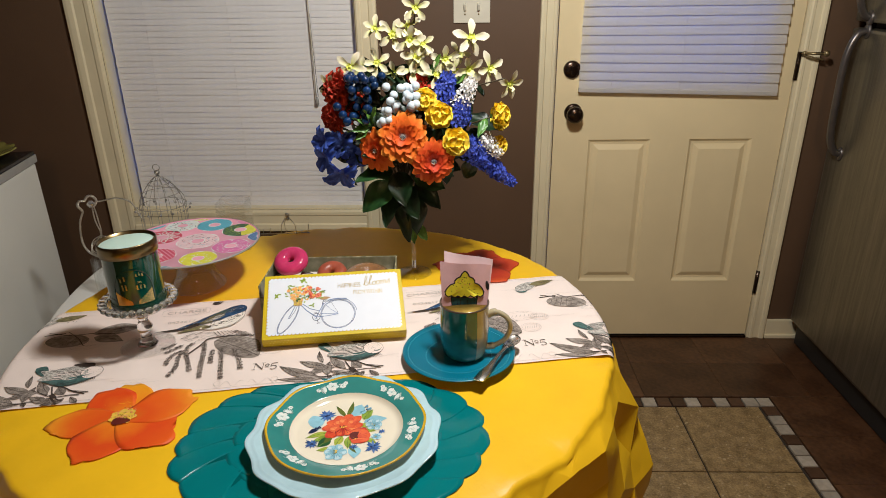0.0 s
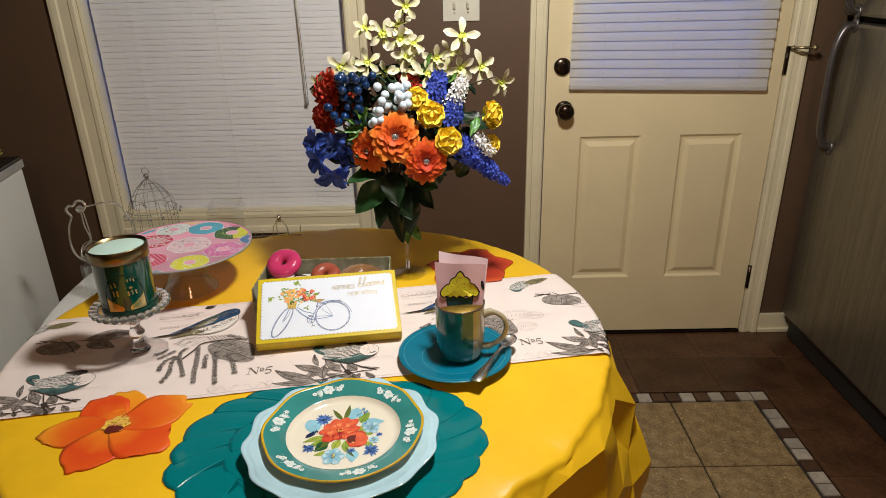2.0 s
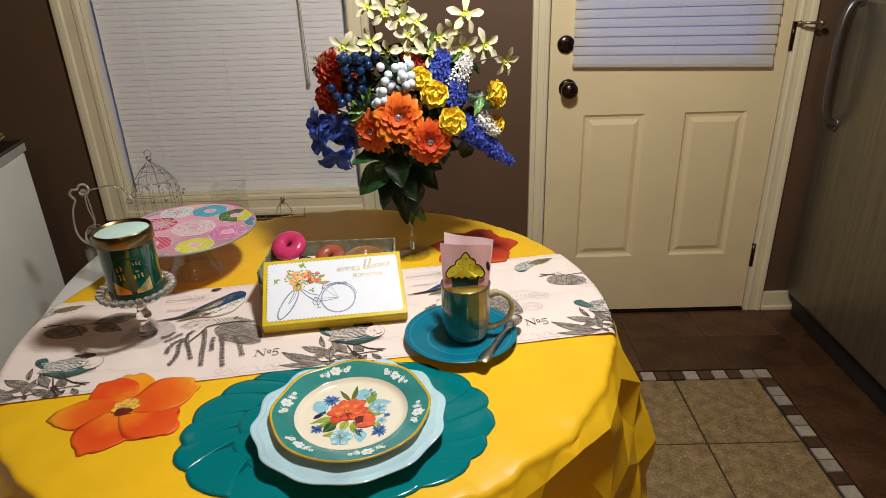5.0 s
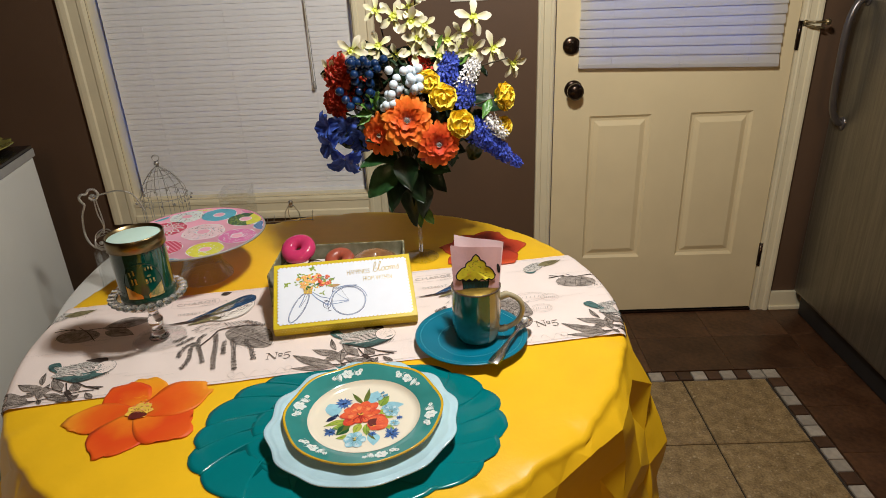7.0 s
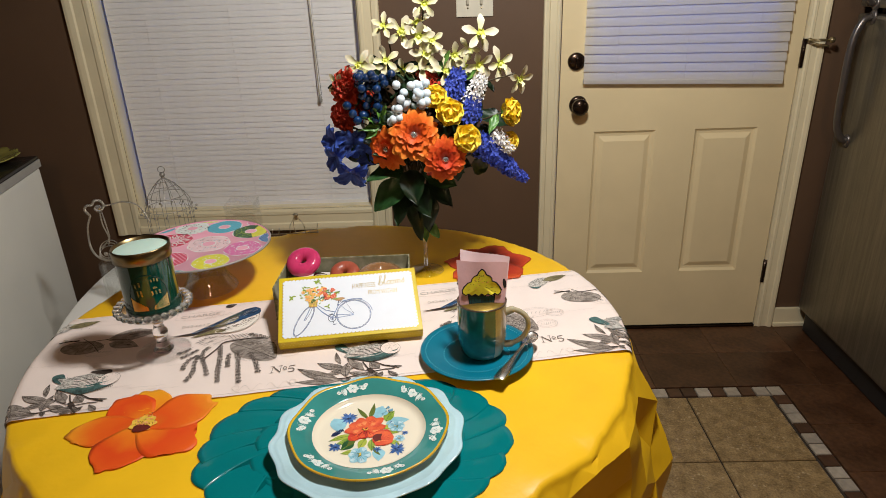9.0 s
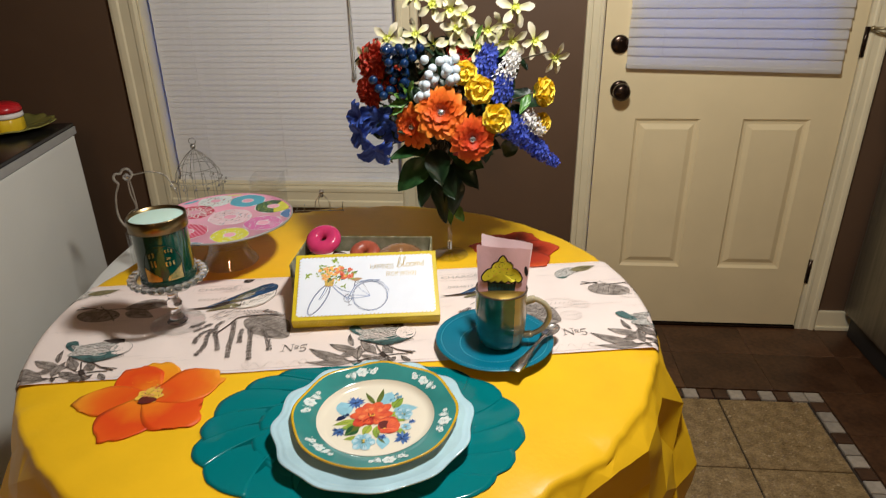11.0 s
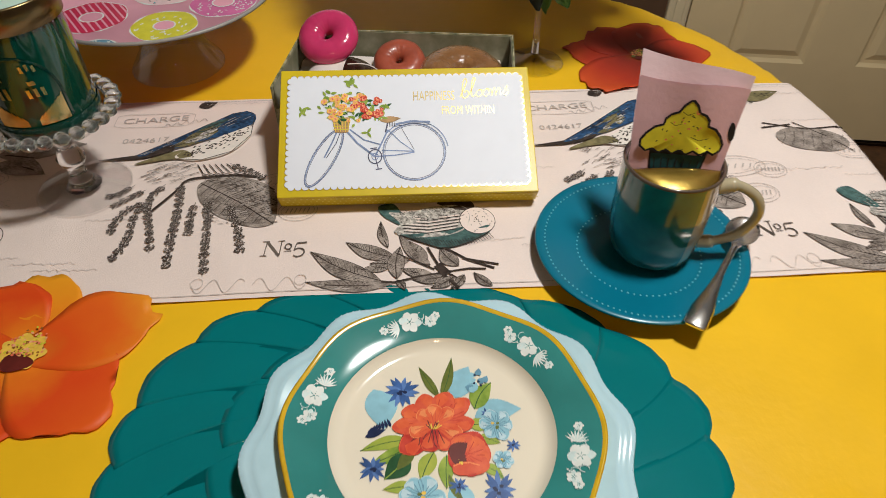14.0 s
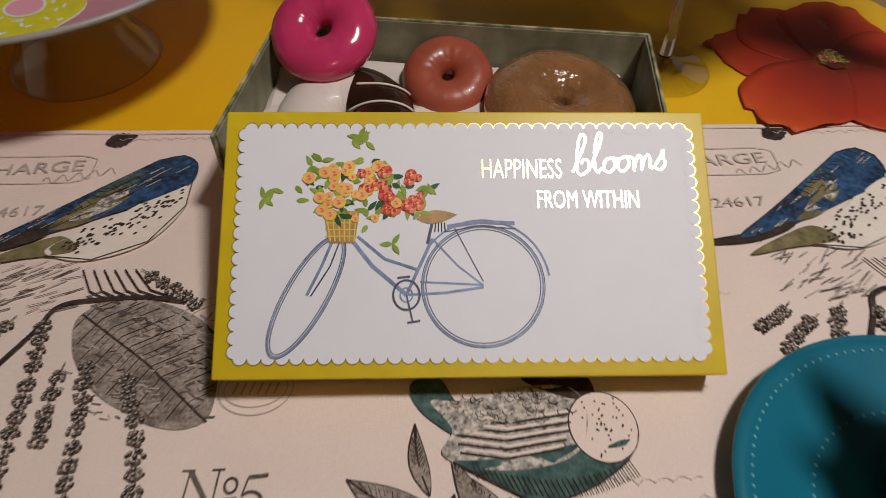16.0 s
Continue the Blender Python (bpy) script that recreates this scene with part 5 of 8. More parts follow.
def laid_flower(x, y, petals, materials, label, eye=1.0, fringe="p_yellow"):
    """A flat fabric blossom lying on the cloth and the runner's hem."""
    f = thing("fabric_flower", pose(x, y, TOP + 0.0012), label, "fabric flower", "fabric flowers on the table")
    for i, (a, length, width, tone) in enumerate(petals):
        bm = flat_petal(bmesh.new(), length, width, a, 3.7 * i + x)
        for v in bm.verts:
            across = abs((y + v.co.y - RO.y) * math.cos(RU) - (x + v.co.x - RO.x) * math.sin(RU))
            v.co.z += 0.0042 * (1 - smoothstep(HALF - 0.002, HALF + 0.014, across))
        part("petal", bm, materials[tone], f, m=pose(0, 0, 0.00025 * i))
    art = Art(lift=0.0036)
    art.oval(0, 0.002 * eye, 0.021 * eye, 0.020 * eye, M[fringe], ripple=0.13, lobes=7, seg=66)
    art.oval(0.000, -0.010 * eye, 0.0150 * eye, 0.0098 * eye, M["p_maroon"], ripple=0.10, lobes=3, seg=30)
    for k in range(130):
        a, r = rnd(0, 180), rnd(0.0, 0.034 * eye)
        art.oval(r * 0.60 * math.cos(radians(a)), -0.002 + r * math.sin(radians(a)), rnd(0.0008, 0.0020), rnd(0.0008, 0.0016), M[("p_lime", "p_peach", "p_yellow", "p_brown", "p_coral")[k % 5]], rnd(0, 180), seg=7)
    art.done("eye", f, "yellow fringed eye with maroon heart")
    return f


random.seed(17)
laid_flower(-0.2915, 1.0885, ((100, 0.102, 0.082, 1), (131, 0.106, 0.086, 0), (186, 0.126, 0.080, 2), (256, 0.114, 0.100, 0), (328, 0.120, 0.104, 0), (28, 0.122, 0.092, 2)),
            (M["bloom_a"], M["bloom_a_gold"], M["bloom_a_warm"]), "flat orange fabric hibiscus blossom lying on yellow cloth")
laid_flower(0.374, 1.664, ((168, 0.114, 0.092, 0), (122, 0.108, 0.100, 0), (72, 0.116, 0.104, 0), (8, 0.108, 0.100, 0), (297, 0.116, 0.108, 0), (230, 0.132, 0.096, 0)),
            (M["bloom_b"],), "flat red fabric hibiscus blossom lying on yellow cloth", 0.62, "p_olive")


# ---- place setting ----
MAT_Z = TOP + 0.0007
pm = thing("placemat", pose(0.0725, 1.0115, MAT_Z, 0, 0, -0.7), "glossy teal oval vinyl placemat of overlapping leaf shapes", "placemat")
AX, AY = 0.2500, 0.1755


def mat_leaf(a0, half, r0, r1, base, lean, seed):
    """One moulded leaf of the mat: a tilted scale whose forward rim lies over its neighbour, with a fine rolled lip."""
    bm = bmesh.new()
    nu, nv = 16, 18
    top = []
    for i in range(nu + 1):
        u = i / nu
        row = []
        for j in range(nv + 1):
            v = 2 * j / nv - 1
            wide = 0.50 + 0.50 * math.sin(math.pi * 0.5 * min(1.0, u * 1.35))
            r = r0 + (r1 - r0) * (u - 0.085 * u * u * v * v) * (1 + 0.010 * noise.noise(Vector((v * 3, seed, u))) * u)
            a = a0 + half * wide * v + lean * (1 - u)
            k = 1 + 0.035 * math.sin(2 * a) ** 2
            lip = 0.0012 * math.exp(-((1 - v) / 0.045) ** 2) + 0.0006 * math.exp(-((1 - u) / 0.03) ** 2)
            h = base + 0.0008 * (1 + v) / 2 + 0.0005 * (1 - v * v) * math.sin(math.pi * u) + lip * 0.8 + 0.0003 * noise.noise(Vector((u * 3, v * 2, seed)))
            if u == 1 or abs(v) == 1:
                h -= 0.0005
            row.append(bm.verts.new((AX * k * r * math.cos(a), AY * k * r * math.sin(a), h)))
        top.append(row)
    for p, q in zip(top, top[1:]):
        for j in range(nv):
            bm.faces.new((p[j], q[j], q[j + 1], p[j + 1])).smooth = True
    rim = [r[0] for r in top] + top[-1][1:] + [r[-1] for r in top[-2::-1]]
    foot = [bm.verts.new((v.co.x, v.co.y, 0.0002)) for v in rim]
    for i in range(len(rim) - 1):
        bm.faces.new((rim[i], foot[i], foot[i + 1], rim[i + 1])).smooth = True
    bmesh.ops.recalc_face_normals(bm, faces=bm.faces[:])
    return bm


bm = lathe(bmesh.new(), [(0, 0.0), (0.80, 0.0), (0.80, 0.0012), (0, 0.0014)], 72)
bmesh.ops.scale(bm, vec=(AX, AY, 1), verts=bm.verts[:])
part("sheet", bm, M["placemat"], pm, smooth=True)
random.seed(3)
turn = 0.10
widths = [rnd(0.80, 1.22) for _ in range(17)]
unit = math.tau / sum(widths)
for k, wd in enumerate(widths):
    half = wd * unit * 0.5
    turn += half
    part("leaf", mat_leaf(turn, half * 1.09, 0.45, rnd(1.000, 1.030), 0.0010, -0.42, 2.3 * k), M["placemat"], pm)
    turn += half
for k in range(9):
    part("leaf", mat_leaf(math.tau * k / 9 + rnd(-0.1, 0.1), 0.42, 0.16, rnd(0.64, 0.72), 0.0014, -0.36, 5.1 * k + 60), M["placemat"], pm)


PLX, PLY = 0.0960, 1.0015
PB = MAT_Z + 0.0062
charger = thing("charger_plate", pose(PLX, PLY, PB, 0, 0, 8), "pale aqua scalloped plate with beaded rim", "plate")
sc = scallop(12, 0.021, 0.085, 0.150, 0.0020)
part("body", lathe(bmesh.new(), [(0, 0.0), (0.085, 0.0), (0.092, 0.001), (0.120, 0.010), (0.150, 0.0170), (0.1525, 0.0185), (0.1515, 0.0200), (0.1470, 0.0186), (0.1420, 0.0180), (0.1400, 0.0188), (0.1375, 0.0174), (0.120, 0.0125), (0.094, 0.0040), (0.088, 0.0032), (0, 0.003)], 168, sc), M["plate_blue"], charger, smooth=True)
bm = bmesh.new()
for k in range(168):
    a = math.tau * k / 168
    r, dz = sc(a, 0.1515)
    ball(bm, 0.0008, (r * math.cos(a), r * math.sin(a), 0.0197 + dz), seg=6, rings=4)
part("beaded_rim", bm, M["plate_blue"], charger)

DZ0 = PB + 0.0048
dinner = thing("dinner_plate", pose(PLX + 0.0012, PLY + 0.0120, DZ0) @ Matrix.Diagonal((1, 1, 1.5, 1)), "floral plate with teal band, cream centre and gold edge", "plate")
sd = scallop(8, 0.012, 0.095, 0.126, 0.0008)
prof = [(0.0875, 0.0042), (0.0915, 0.0082), (0.105, 0.0110), (0.118, 0.0133), (0.1235, 0.0143)]


def plate_z(r):
    if r <= prof[0][0]:
        return prof[0][1]
    for (r0, z0), (r1, z1) in zip(prof, prof[1:]):
        if r <= r1:
            return z0 + (z1 - z0) * (r - r0) / (r1 - r0)
    return prof[-1][1]


def on_plate(x, y, h):
    return (x, y, plate_z(math.hypot(x, y)) + h)


part("base", lathe(bmesh.new(), [(0, 0.0), (0.082, 0.0), (0.090, 0.0015), (0.106, 0.0080), (0.1215, 0.0112), (0.1255, 0.0130)], 144, sd), M["plate_cream"], dinner, smooth=True)
part("cream_centre", lathe(bmesh.new(), [(0, 0.0030), (0.078, 0.0032), (0.0872, 0.0042), (0.0912, 0.0082)], 144, sd), M["plate_cream"], dinner, "cream glazed centre", True)
part("teal_band", lathe(bmesh.new(), [(0.0910, 0.0079), (0.0922, 0.0084), *prof[2:]], 144, sd), M["plate_teal"], dinner, "teal glazed band", True)
part("gold_edge", lathe(bmesh.new(), [(0.1230, 0.0140), (0.1255, 0.0153), (0.1275, 0.0151), (0.1275, 0.0136), (0.1250, 0.0127)], 144, sd), M["gold_glaze"], dinner, "mustard gold painted edge", True)
def print_rose(art, x, y, r, mats):
    """A painted full flower: three rounds of rounded petals, each with a dark root and pale brush strokes at its rim."""
    light, mid, deep, dark = (*mats, mats[-1])[:4]
    if r < 0.01:
        for k in range(7):
            t = math.tau * k / 7
            art.oval(x + 0.5 * r * math.cos(t), y + 0.45 * r * math.sin(t), 0.48 * r, 0.34 * r, (light, mid)[k % 2], math.degrees(t) + 90, 10, 0.08, 5, k)
        for k in range(4):
            t = math.tau * k / 4 + 0.4
            art.oval(x + 0.2 * r * math.cos(t), y + 0.18 * r * math.sin(t), 0.26 * r, 0.17 * r, (mid, deep)[k % 2], math.degrees(t) + 90, 9)
        return
    for q, n, off in ((1.12, 10, 0.0), (0.84, 8, 0.5), (0.56, 6, 0.2), (0.32, 5, 0.4)):
        for k in range(n):
            t = 360 * (k + off) / n + rnd(-9, 9)
            c, s = math.cos(radians(t)), math.sin(radians(t))
            ln, wd = q * r * rnd(0.88, 1.10) * (1 - 0.16 * abs(s)), q * r * rnd(0.60, 0.78)
            tone = (mid, light, deep, mid)[(k + int(q * 10)) % 4]
            art.leaf(x, y, ln, wd, t, deep)
            art.leaf(x + 0.10 * r * c, y + 0.10 * r * s, ln * 0.88, wd * 0.80, t, tone, None, rnd(-0.06, 0.06), 0.08)
            art.leaf(x + 0.04 * r * c, y + 0.04 * r * s, ln * 0.55, wd * 0.34, t + rnd(-8, 8), deep)
    for k in range(7):
        t, q = rnd(0, math.tau), rnd(0, 0.16) * r
        art.oval(x + q * math.cos(t), y + q * math.sin(t), 0.0011, 0.0009, dark, 0, 7)


def brush_petal(art, x, y, length, width, turn, tones):
    """A painted petal: rounded fan in the middle tone, darker root, lighter broken strokes along its rim."""
    c, s_ = math.cos(radians(turn)), math.sin(radians(turn))

    def at(u, v):
        return (x + c * u * length - s_ * v * width, y + s_ * u * length + c * v * width)
    light, mid, deep = tones
    rim = [at(1 - 0.36 * abs(q) ** 2.4 + 0.02 * math.sin(5 * q + turn), 0.5 * q * (1 - 0.10 * abs(q) ** 6)) for q in [-1 + k / 7 for k in range(15)]]
    art.poly([at(-0.05, -0.14), *[(px + 0.0007 * s_, py - 0.0007 * c) for px, py in rim], at(-0.05, 0.14)], deep)
    art.poly([at(0, -0.12), *rim, at(0, 0.12)], mid)
    lift = 1 if int(turn) % 2 else -1
    art.poly([at(0.40, 0.10 * lift), at(0.66, 0.30 * lift), at(0.86, 0.34 * lift), at(0.93, 0.10 * lift), at(0.84, -0.14 * lift), at(0.62, -0.04 * lift)], light)
    art.stroke(rim[1:-1], 0.0006, light)
    for q in (-0.22, -0.06, 0.12):
        art.stroke([at(0.05, q * 0.4), at(0.40, q), at(rnd(0.55, 0.75), q * 1.5)], 0.0007, deep)


random.seed(29)
a = Art(lambda x, y, h: (x, y, 0.0033 + h), 0.0002, 0.0000012)
for x, y, ln, w, t in ((-0.060, 0.040, 0.040, 0.027, -72), (0.010, 0.034, 0.034, 0.024, 72), (0.026, 0.016, 0.040, 0.022, 14), (0.012, -0.040, 0.030, 0.020, -82)):
    a.leaf(x, y, ln, w, t, M["p_sky"], None, 0.08)
for x, y, ln, w, t, m in ((-0.004, 0.034, 0.036, 0.008, 122, "p_olive"), (-0.002, 0.034, 0.042, 0.009, 80, "p_olive"), (0.026, 0.024, 0.030, 0.017, 62, "p_green"), (-0.026, -0.006, 0.040, 0.012, 196, "p_lime_green"), (-0.024, -0.012, 0.036, 0.012, 208, "p_green"),
                          (-0.006, -0.016, 0.026, 0.014, 250, "p_lime_green"), (0.004, -0.018, 0.028, 0.012, 272, "p_green"), (0.030, -0.026, 0.022, 0.009, 330, "p_green"), (0.020, 0.010, 0.022, 0.012, 10, "p_lime_green"),
                          (-0.020, -0.044, 0.024, 0.010, 190, "p_lime_green"), (0.006, -0.034, 0.028, 0.006, 300, "p_olive"), (0.030, 0.000, 0.018, 0.009, -20, "p_lime_green"), (-0.004, -0.050, 0.016, 0.008, 250, "p_lime_green")):
    a.leaf(x, y, ln, w, t, M[m], M["p_dkgreen"], rnd(-0.12, 0.12))
a.leaf(-0.026, -0.018, 0.028, 0.019, 232, M["p_dkgreen"], M["p_green"], 0.05)
a.leaf(-0.022, -0.014, 0.022, 0.010, 236, M["p_olive"])
for x, y, r, n in ((-0.0359, 0.0390, 0.0165, 13), (0.0441, -0.0450, 0.0150, 12), (-0.0530, -0.0310, 0.0125, 11), (0.0142, -0.0430, 0.0080, 9), (0.0569, -0.0079, 0.0070, 8), (0.0360, 0.0200, 0.0060, 7)):
    for k in range(n):
        t = 360 * k / n + rnd(-10, 10)
        a.leaf(x, y, r * rnd(0.75, 1.08), r * 0.30, t, M["p_blue"] if k % 3 else M["p_cornlight"])
    for k in range(4):
        a.oval(x + rnd(-0.2, 0.2) * r, y + rnd(-0.2, 0.2) * r, 0.12 * r, 0.10 * r, M["p_navy"], seg=7)
for k in range(7):
    a.leaf(-0.0600 + 0.0030 * k, -0.0035 + 0.0014 * k, 0.0085, 0.0026, 70 + 8 * k, M["p_navy"])
a.leaf(-0.062, -0.005, 0.018, 0.006, 25, M["p_navy"])
for x, y, r in ((-0.0137, -0.0530, 0.0190), (0.0432, 0.0095, 0.0150), (0.0480, -0.0205, 0.0085)):
    for k in range(6):
        brush_petal(a, x, y, r * rnd(0.85, 1.05), r * 0.85, 60 * k + rnd(-10, 10), (M["p_pale_sky"], M["p_sky"], M["p_steel"]))
    for k in range(5):
        a.oval(x + rnd(-0.22, 0.22) * r, y + rnd(-0.22, 0.22) * r, 0.10 * r, 0.08 * r, M["p_yellow"] if k % 2 else M["p_olive"], seg=7)
for k in range(8):
    a.oval(0.0270 + rnd(-0.008, 0.009), 0.0510 + rnd(-0.009, 0.009), 0.0036, 0.0030, M["p_steel"] if k % 2 else M["p_sky"], rnd(0, 90), seg=8, ripple=0.2)
for k in range(4):
    a.oval(0.0270 + rnd(-0.006, 0.007), 0.0510 + rnd(-0.007, 0.007), 0.0012, 0.0011, M["p_navy"], seg=6)
coral, deep_rose = (M["p_flame"], M["p_rose"], M["p_red"]), (M["p_rose"], M["p_red"], M["p_maroon"])
for t, ln, w in ((229, 0.037, 0.024), (262, 0.026, 0.020), (300, 0.027, 0.020), (190, 0.034, 0.018), (0, 0.032, 0.017), (157, 0.029, 0.019), (39, 0.035, 0.019), (116, 0.028, 0.020), (71, 0.030, 0.022)):
    brush_petal(a, -0.0066, 0.0100, ln, w, t, coral if t < 200 else (M["p_flame"], M["p_red"], M["p_maroon"]))
for t, ln, w in ((206, 0.022, 0.015), (338, 0.024, 0.015), (142, 0.018, 0.014), (48, 0.020, 0.014), (95, 0.018, 0.016)):
    brush_petal(a, -0.0066, 0.0085, ln, w, t, (M["p_flame_light"], M["p_flame"], M["p_rose"]))
for k in range(16):
    t = radians(rnd(20, 160))
    q = rnd(0.002, 0.009)
    a.stroke([(-0.008 + 0.3 * q * math.cos(t), 0.004), (-0.008 + q * math.cos(t), 0.004 + q * math.sin(t))], 0.0008, M["p_yellow"] if k % 3 else M["p_maroon"])
a.oval(0.0215, -0.0160, 0.0168, 0.0190, M["p_red"], 0, 36, 0.05, 5, 0.6)
brush_petal(a, 0.0190, -0.0150, 0.0145, 0.022, 105, (M["p_flame"], M["p_rose"], M["p_red"]))
a.oval(0.0160, -0.0165, 0.0108, 0.0100, M["p_maroon"], 25, 24, 0.08, 3)
for t, ln, w in ((55, 0.018, 0.017), (12, 0.018, 0.018), (-38, 0.019, 0.018)):
    brush_petal(a, 0.0205, -0.0185, ln, w, t, (M["p_flame"], M["p_rose"], M["p_red"]))
a.oval(0.0205, -0.0290, 0.0125, 0.0056, M["p_rose"], 8, 24, 0.06, 3)
a.stroke([(0.0095, -0.0275), (0.0150, -0.0250), (0.0220, -0.0242), (0.0300, -0.0262)], 0.0009, M["p_flame_light"])
for k in range(8):
    a.oval(0.016 + rnd(-0.004, 0.004), -0.022 + rnd(-0.003, 0.003), 0.0016, 0.0009, M["p_maroon"] if k % 3 else M["p_yellow"], rnd(0, 180), 7)
a.done("floral_decoration", dinner, "painted coral roses, blue cornflowers and green leaves")
for k in range(6):
    a = Art(on_plate, 0.0003)
    t0 = radians(-11.5 + 59.5 * k)
    turn_ = 1 if k % 2 else -1

    def rim_at(dt, dr):
        return ((0.1090 + dr) * math.cos(t0 + turn_ * dt), (0.1090 + dr) * math.sin(t0 + turn_ * dt))
    for dt, dr, r in ((0.0, 0.0, 0.0104), (0.170, -0.002, 0.0058), (0.215, 0.003, 0.0042), (-0.235, -0.001, 0.0040)):
        x, y = rim_at(dt, dr)
        for q in range(6):
            u = math.tau * q / 6 + dt * 9
            a.oval(x + 0.55 * r * math.cos(u), y + 0.50 * r * math.sin(u), r * rnd(0.42, 0.52), r * rnd(0.34, 0.42), M["p_white"] if q % 3 else M["p_sprig"], math.degrees(u), 12, 0.06, 4, q)
        for q in range(5):
            u = math.tau * q / 5
            a.stroke([(x + 0.1 * r * math.cos(u), y + 0.1 * r * math.sin(u)), (x + 0.36 * r * math.cos(u), y + 0.36 * r * math.sin(u))], 0.0005, M["plate_teal"])
    x, y = rim_at(-0.105, -0.004)
    for q in range(9):
        ang = math.degrees(t0) - turn_ * (15 + 17 * q)
        a.leaf(x, y, 0.0125 - 0.0006 * abs(q - 4), 0.0016, ang, M["p_sprig"] if q % 2 else M["p_white"])
    for q in range(10):
        x, y = rim_at(rnd(-0.26, 0.26), rnd(-0.008, 0.006))
        a.oval(x, y, 0.0009, 0.0007, M["p_white"], 0, 6)
    a.stroke([rim_at(-0.07 - 0.18 * e / 6, 0.004 - 0.006 * e / 6) for e in range(7)], 0.0006, M["p_sprig"])
    for e in range(2):
        x, y = rim_at(0.095 + 0.03 * e, 0.004 - 0.006 * e)
        a.ring(x, y, 0.0034, 0.0028, 0.0006, M["p_sprig"], math.degrees(t0), 14, (0, 280))
    tagged(a.done("white_sprig", dinner, "white painted flower sprig"), kind="stuff")

# saucer, mug, napkin, spoon
SX, SY = 0.2955, 1.2385
SZ = TOP + 0.0045
saucer = thing("saucer", pose(SX, SY, SZ) @ Matrix.Scale(0.955, 4), "turquoise glazed side plate with dotted rings", "plate")
part("body", lathe(bmesh.new(), [(0, 0), (0.060, 0), (0.066, 0.001), (0.090, 0.0085), (0.112, 0.0150), (0.1145, 0.0162), (0.1135, 0.0178), (0.106, 0.0162), (0.090, 0.0118), (0.068, 0.0048), (0.062, 0.0038), (0, 0.0035)], 96), M["saucer"], saucer, smooth=True)
for r, z, n, name in ((0.1035, 0.0156, 110, "outer_dots"), (0.067, 0.0046, 66, "inner_dots")):
    bm = bmesh.new()
    for k in range(n):
        t = math.tau * k / n
        ball(bm, 0.00115, (r * math.cos(t), r * math.sin(t), z), seg=6, rings=4)
    part(name, bm, M["saucer_dot"], saucer, "ring of pale dots")

MZ = SZ + 0.0040
mug = thing("mug", pose(SX + 0.0115, SY + 0.006, MZ) @ Matrix.Scale(0.96, 4), "glossy teal and beige glazed stoneware mug on saucer", "mug")


def mug_body(bm, a0, a1, n, mi):
    prof = [(0.030, 0.0), (0.038, 0.0015), (0.0430, 0.008), (0.0465, 0.022), (0.0485, 0.045), (0.0490, 0.080), (0.0485, 0.110), (0.0490, 0.117)]
    rows = []
    for r, z in prof:
        rows.append([bm.verts.new((r * math.cos(a0 + (a1 - a0) * k / n), r * math.sin(a0 + (a1 - a0) * k / n), z)) for k in range(n + 1)])
    for p, q in zip(rows, rows[1:]):
        for k in range(n):
            f = bm.faces.new((p[k], p[k + 1], q[k + 1], q[k]))
            f.smooth, f.material_index = True, mi
    return bm


part("teal_side", mug_body(bmesh.new(), radians(125), radians(296), 48, 0), M["mug_teal"], mug, "teal glazed side")
part("beige_side", mug_body(bmesh.new(), radians(296), radians(485), 48, 0), M["mug_beige"], mug, "beige glazed side")
part("rim", lathe(bmesh.new(), [(0.0492, 0.1165), (0.0494, 0.1185), (0.0482, 0.1200), (0.0464, 0.1190), (0.0460, 0.115)], 64), M["mug_rim"], mug, "dark brown rim")
part("inside", lathe(bmesh.new(), [(0.0462, 0.1175), (0.0460, 0.06), (0.043, 0.015), (0.036, 0.006), (0, 0.005)], 64), M["mug_beige"], mug)
bm = bmesh.new()
tube(bm, curve_pts([(0.046, 0, 0.094), (0.064, 0, 0.101), (0.085, 0, 0.090), (0.092, 0, 0.068), (0.082, 0, 0.042), (0.062, 0, 0.026), (0.045, 0, 0.021)], 8), [0.0075] * 8 + [0.0052] * 33 + [0.0072] * 8, 14)
part("handle", bm, M["mug_beige"], mug, "beige glazed handle", m=pose(0, 0, 0, 0, 0, -14))

NAP = pose(SX + 0.0125, SY + 0.013, MZ + 0.068, -12, 1.5, -6)
napkin = thing("paper_napkin", NAP, "folded pink paper napkin printed with yellow cupcake, standing in mug", "napkin")


def sheet(bm, w0, w1, h0, h1, y, bow, lean=0.0, th=0.0012, skew=0.0, slope=0.0, fan=0.0):
    n, mrows = 14, 10
    for side in (0, 1):
        g = []
        for j in range(mrows + 1):
            t = j / mrows
            w = w0 + (w1 - w0) * t
            row = []
            for k in range(n + 1):
                s = k / n - 0.5
                row.append(bm.verts.new((s * w + skew * t, y + lean * t + fan * (0.5 - s) * t + bow * (1 - 4 * s * s) * t + side * th + 0.0012 * math.sin(9 * s + 4 * t), h0 + (h1 - h0) * t + (0.002 * math.sin(5 * s) - slope * s * w) * t)))
            g.append(row)
        for p, q in zip(g, g[1:]):
            for k in range(n):
                f = bm.faces.new((p[k], p[k + 1], q[k + 1], q[k]) if side == 0 else (p[k + 1], p[k], q[k], q[k + 1]))
                f.smooth = True
    return bm


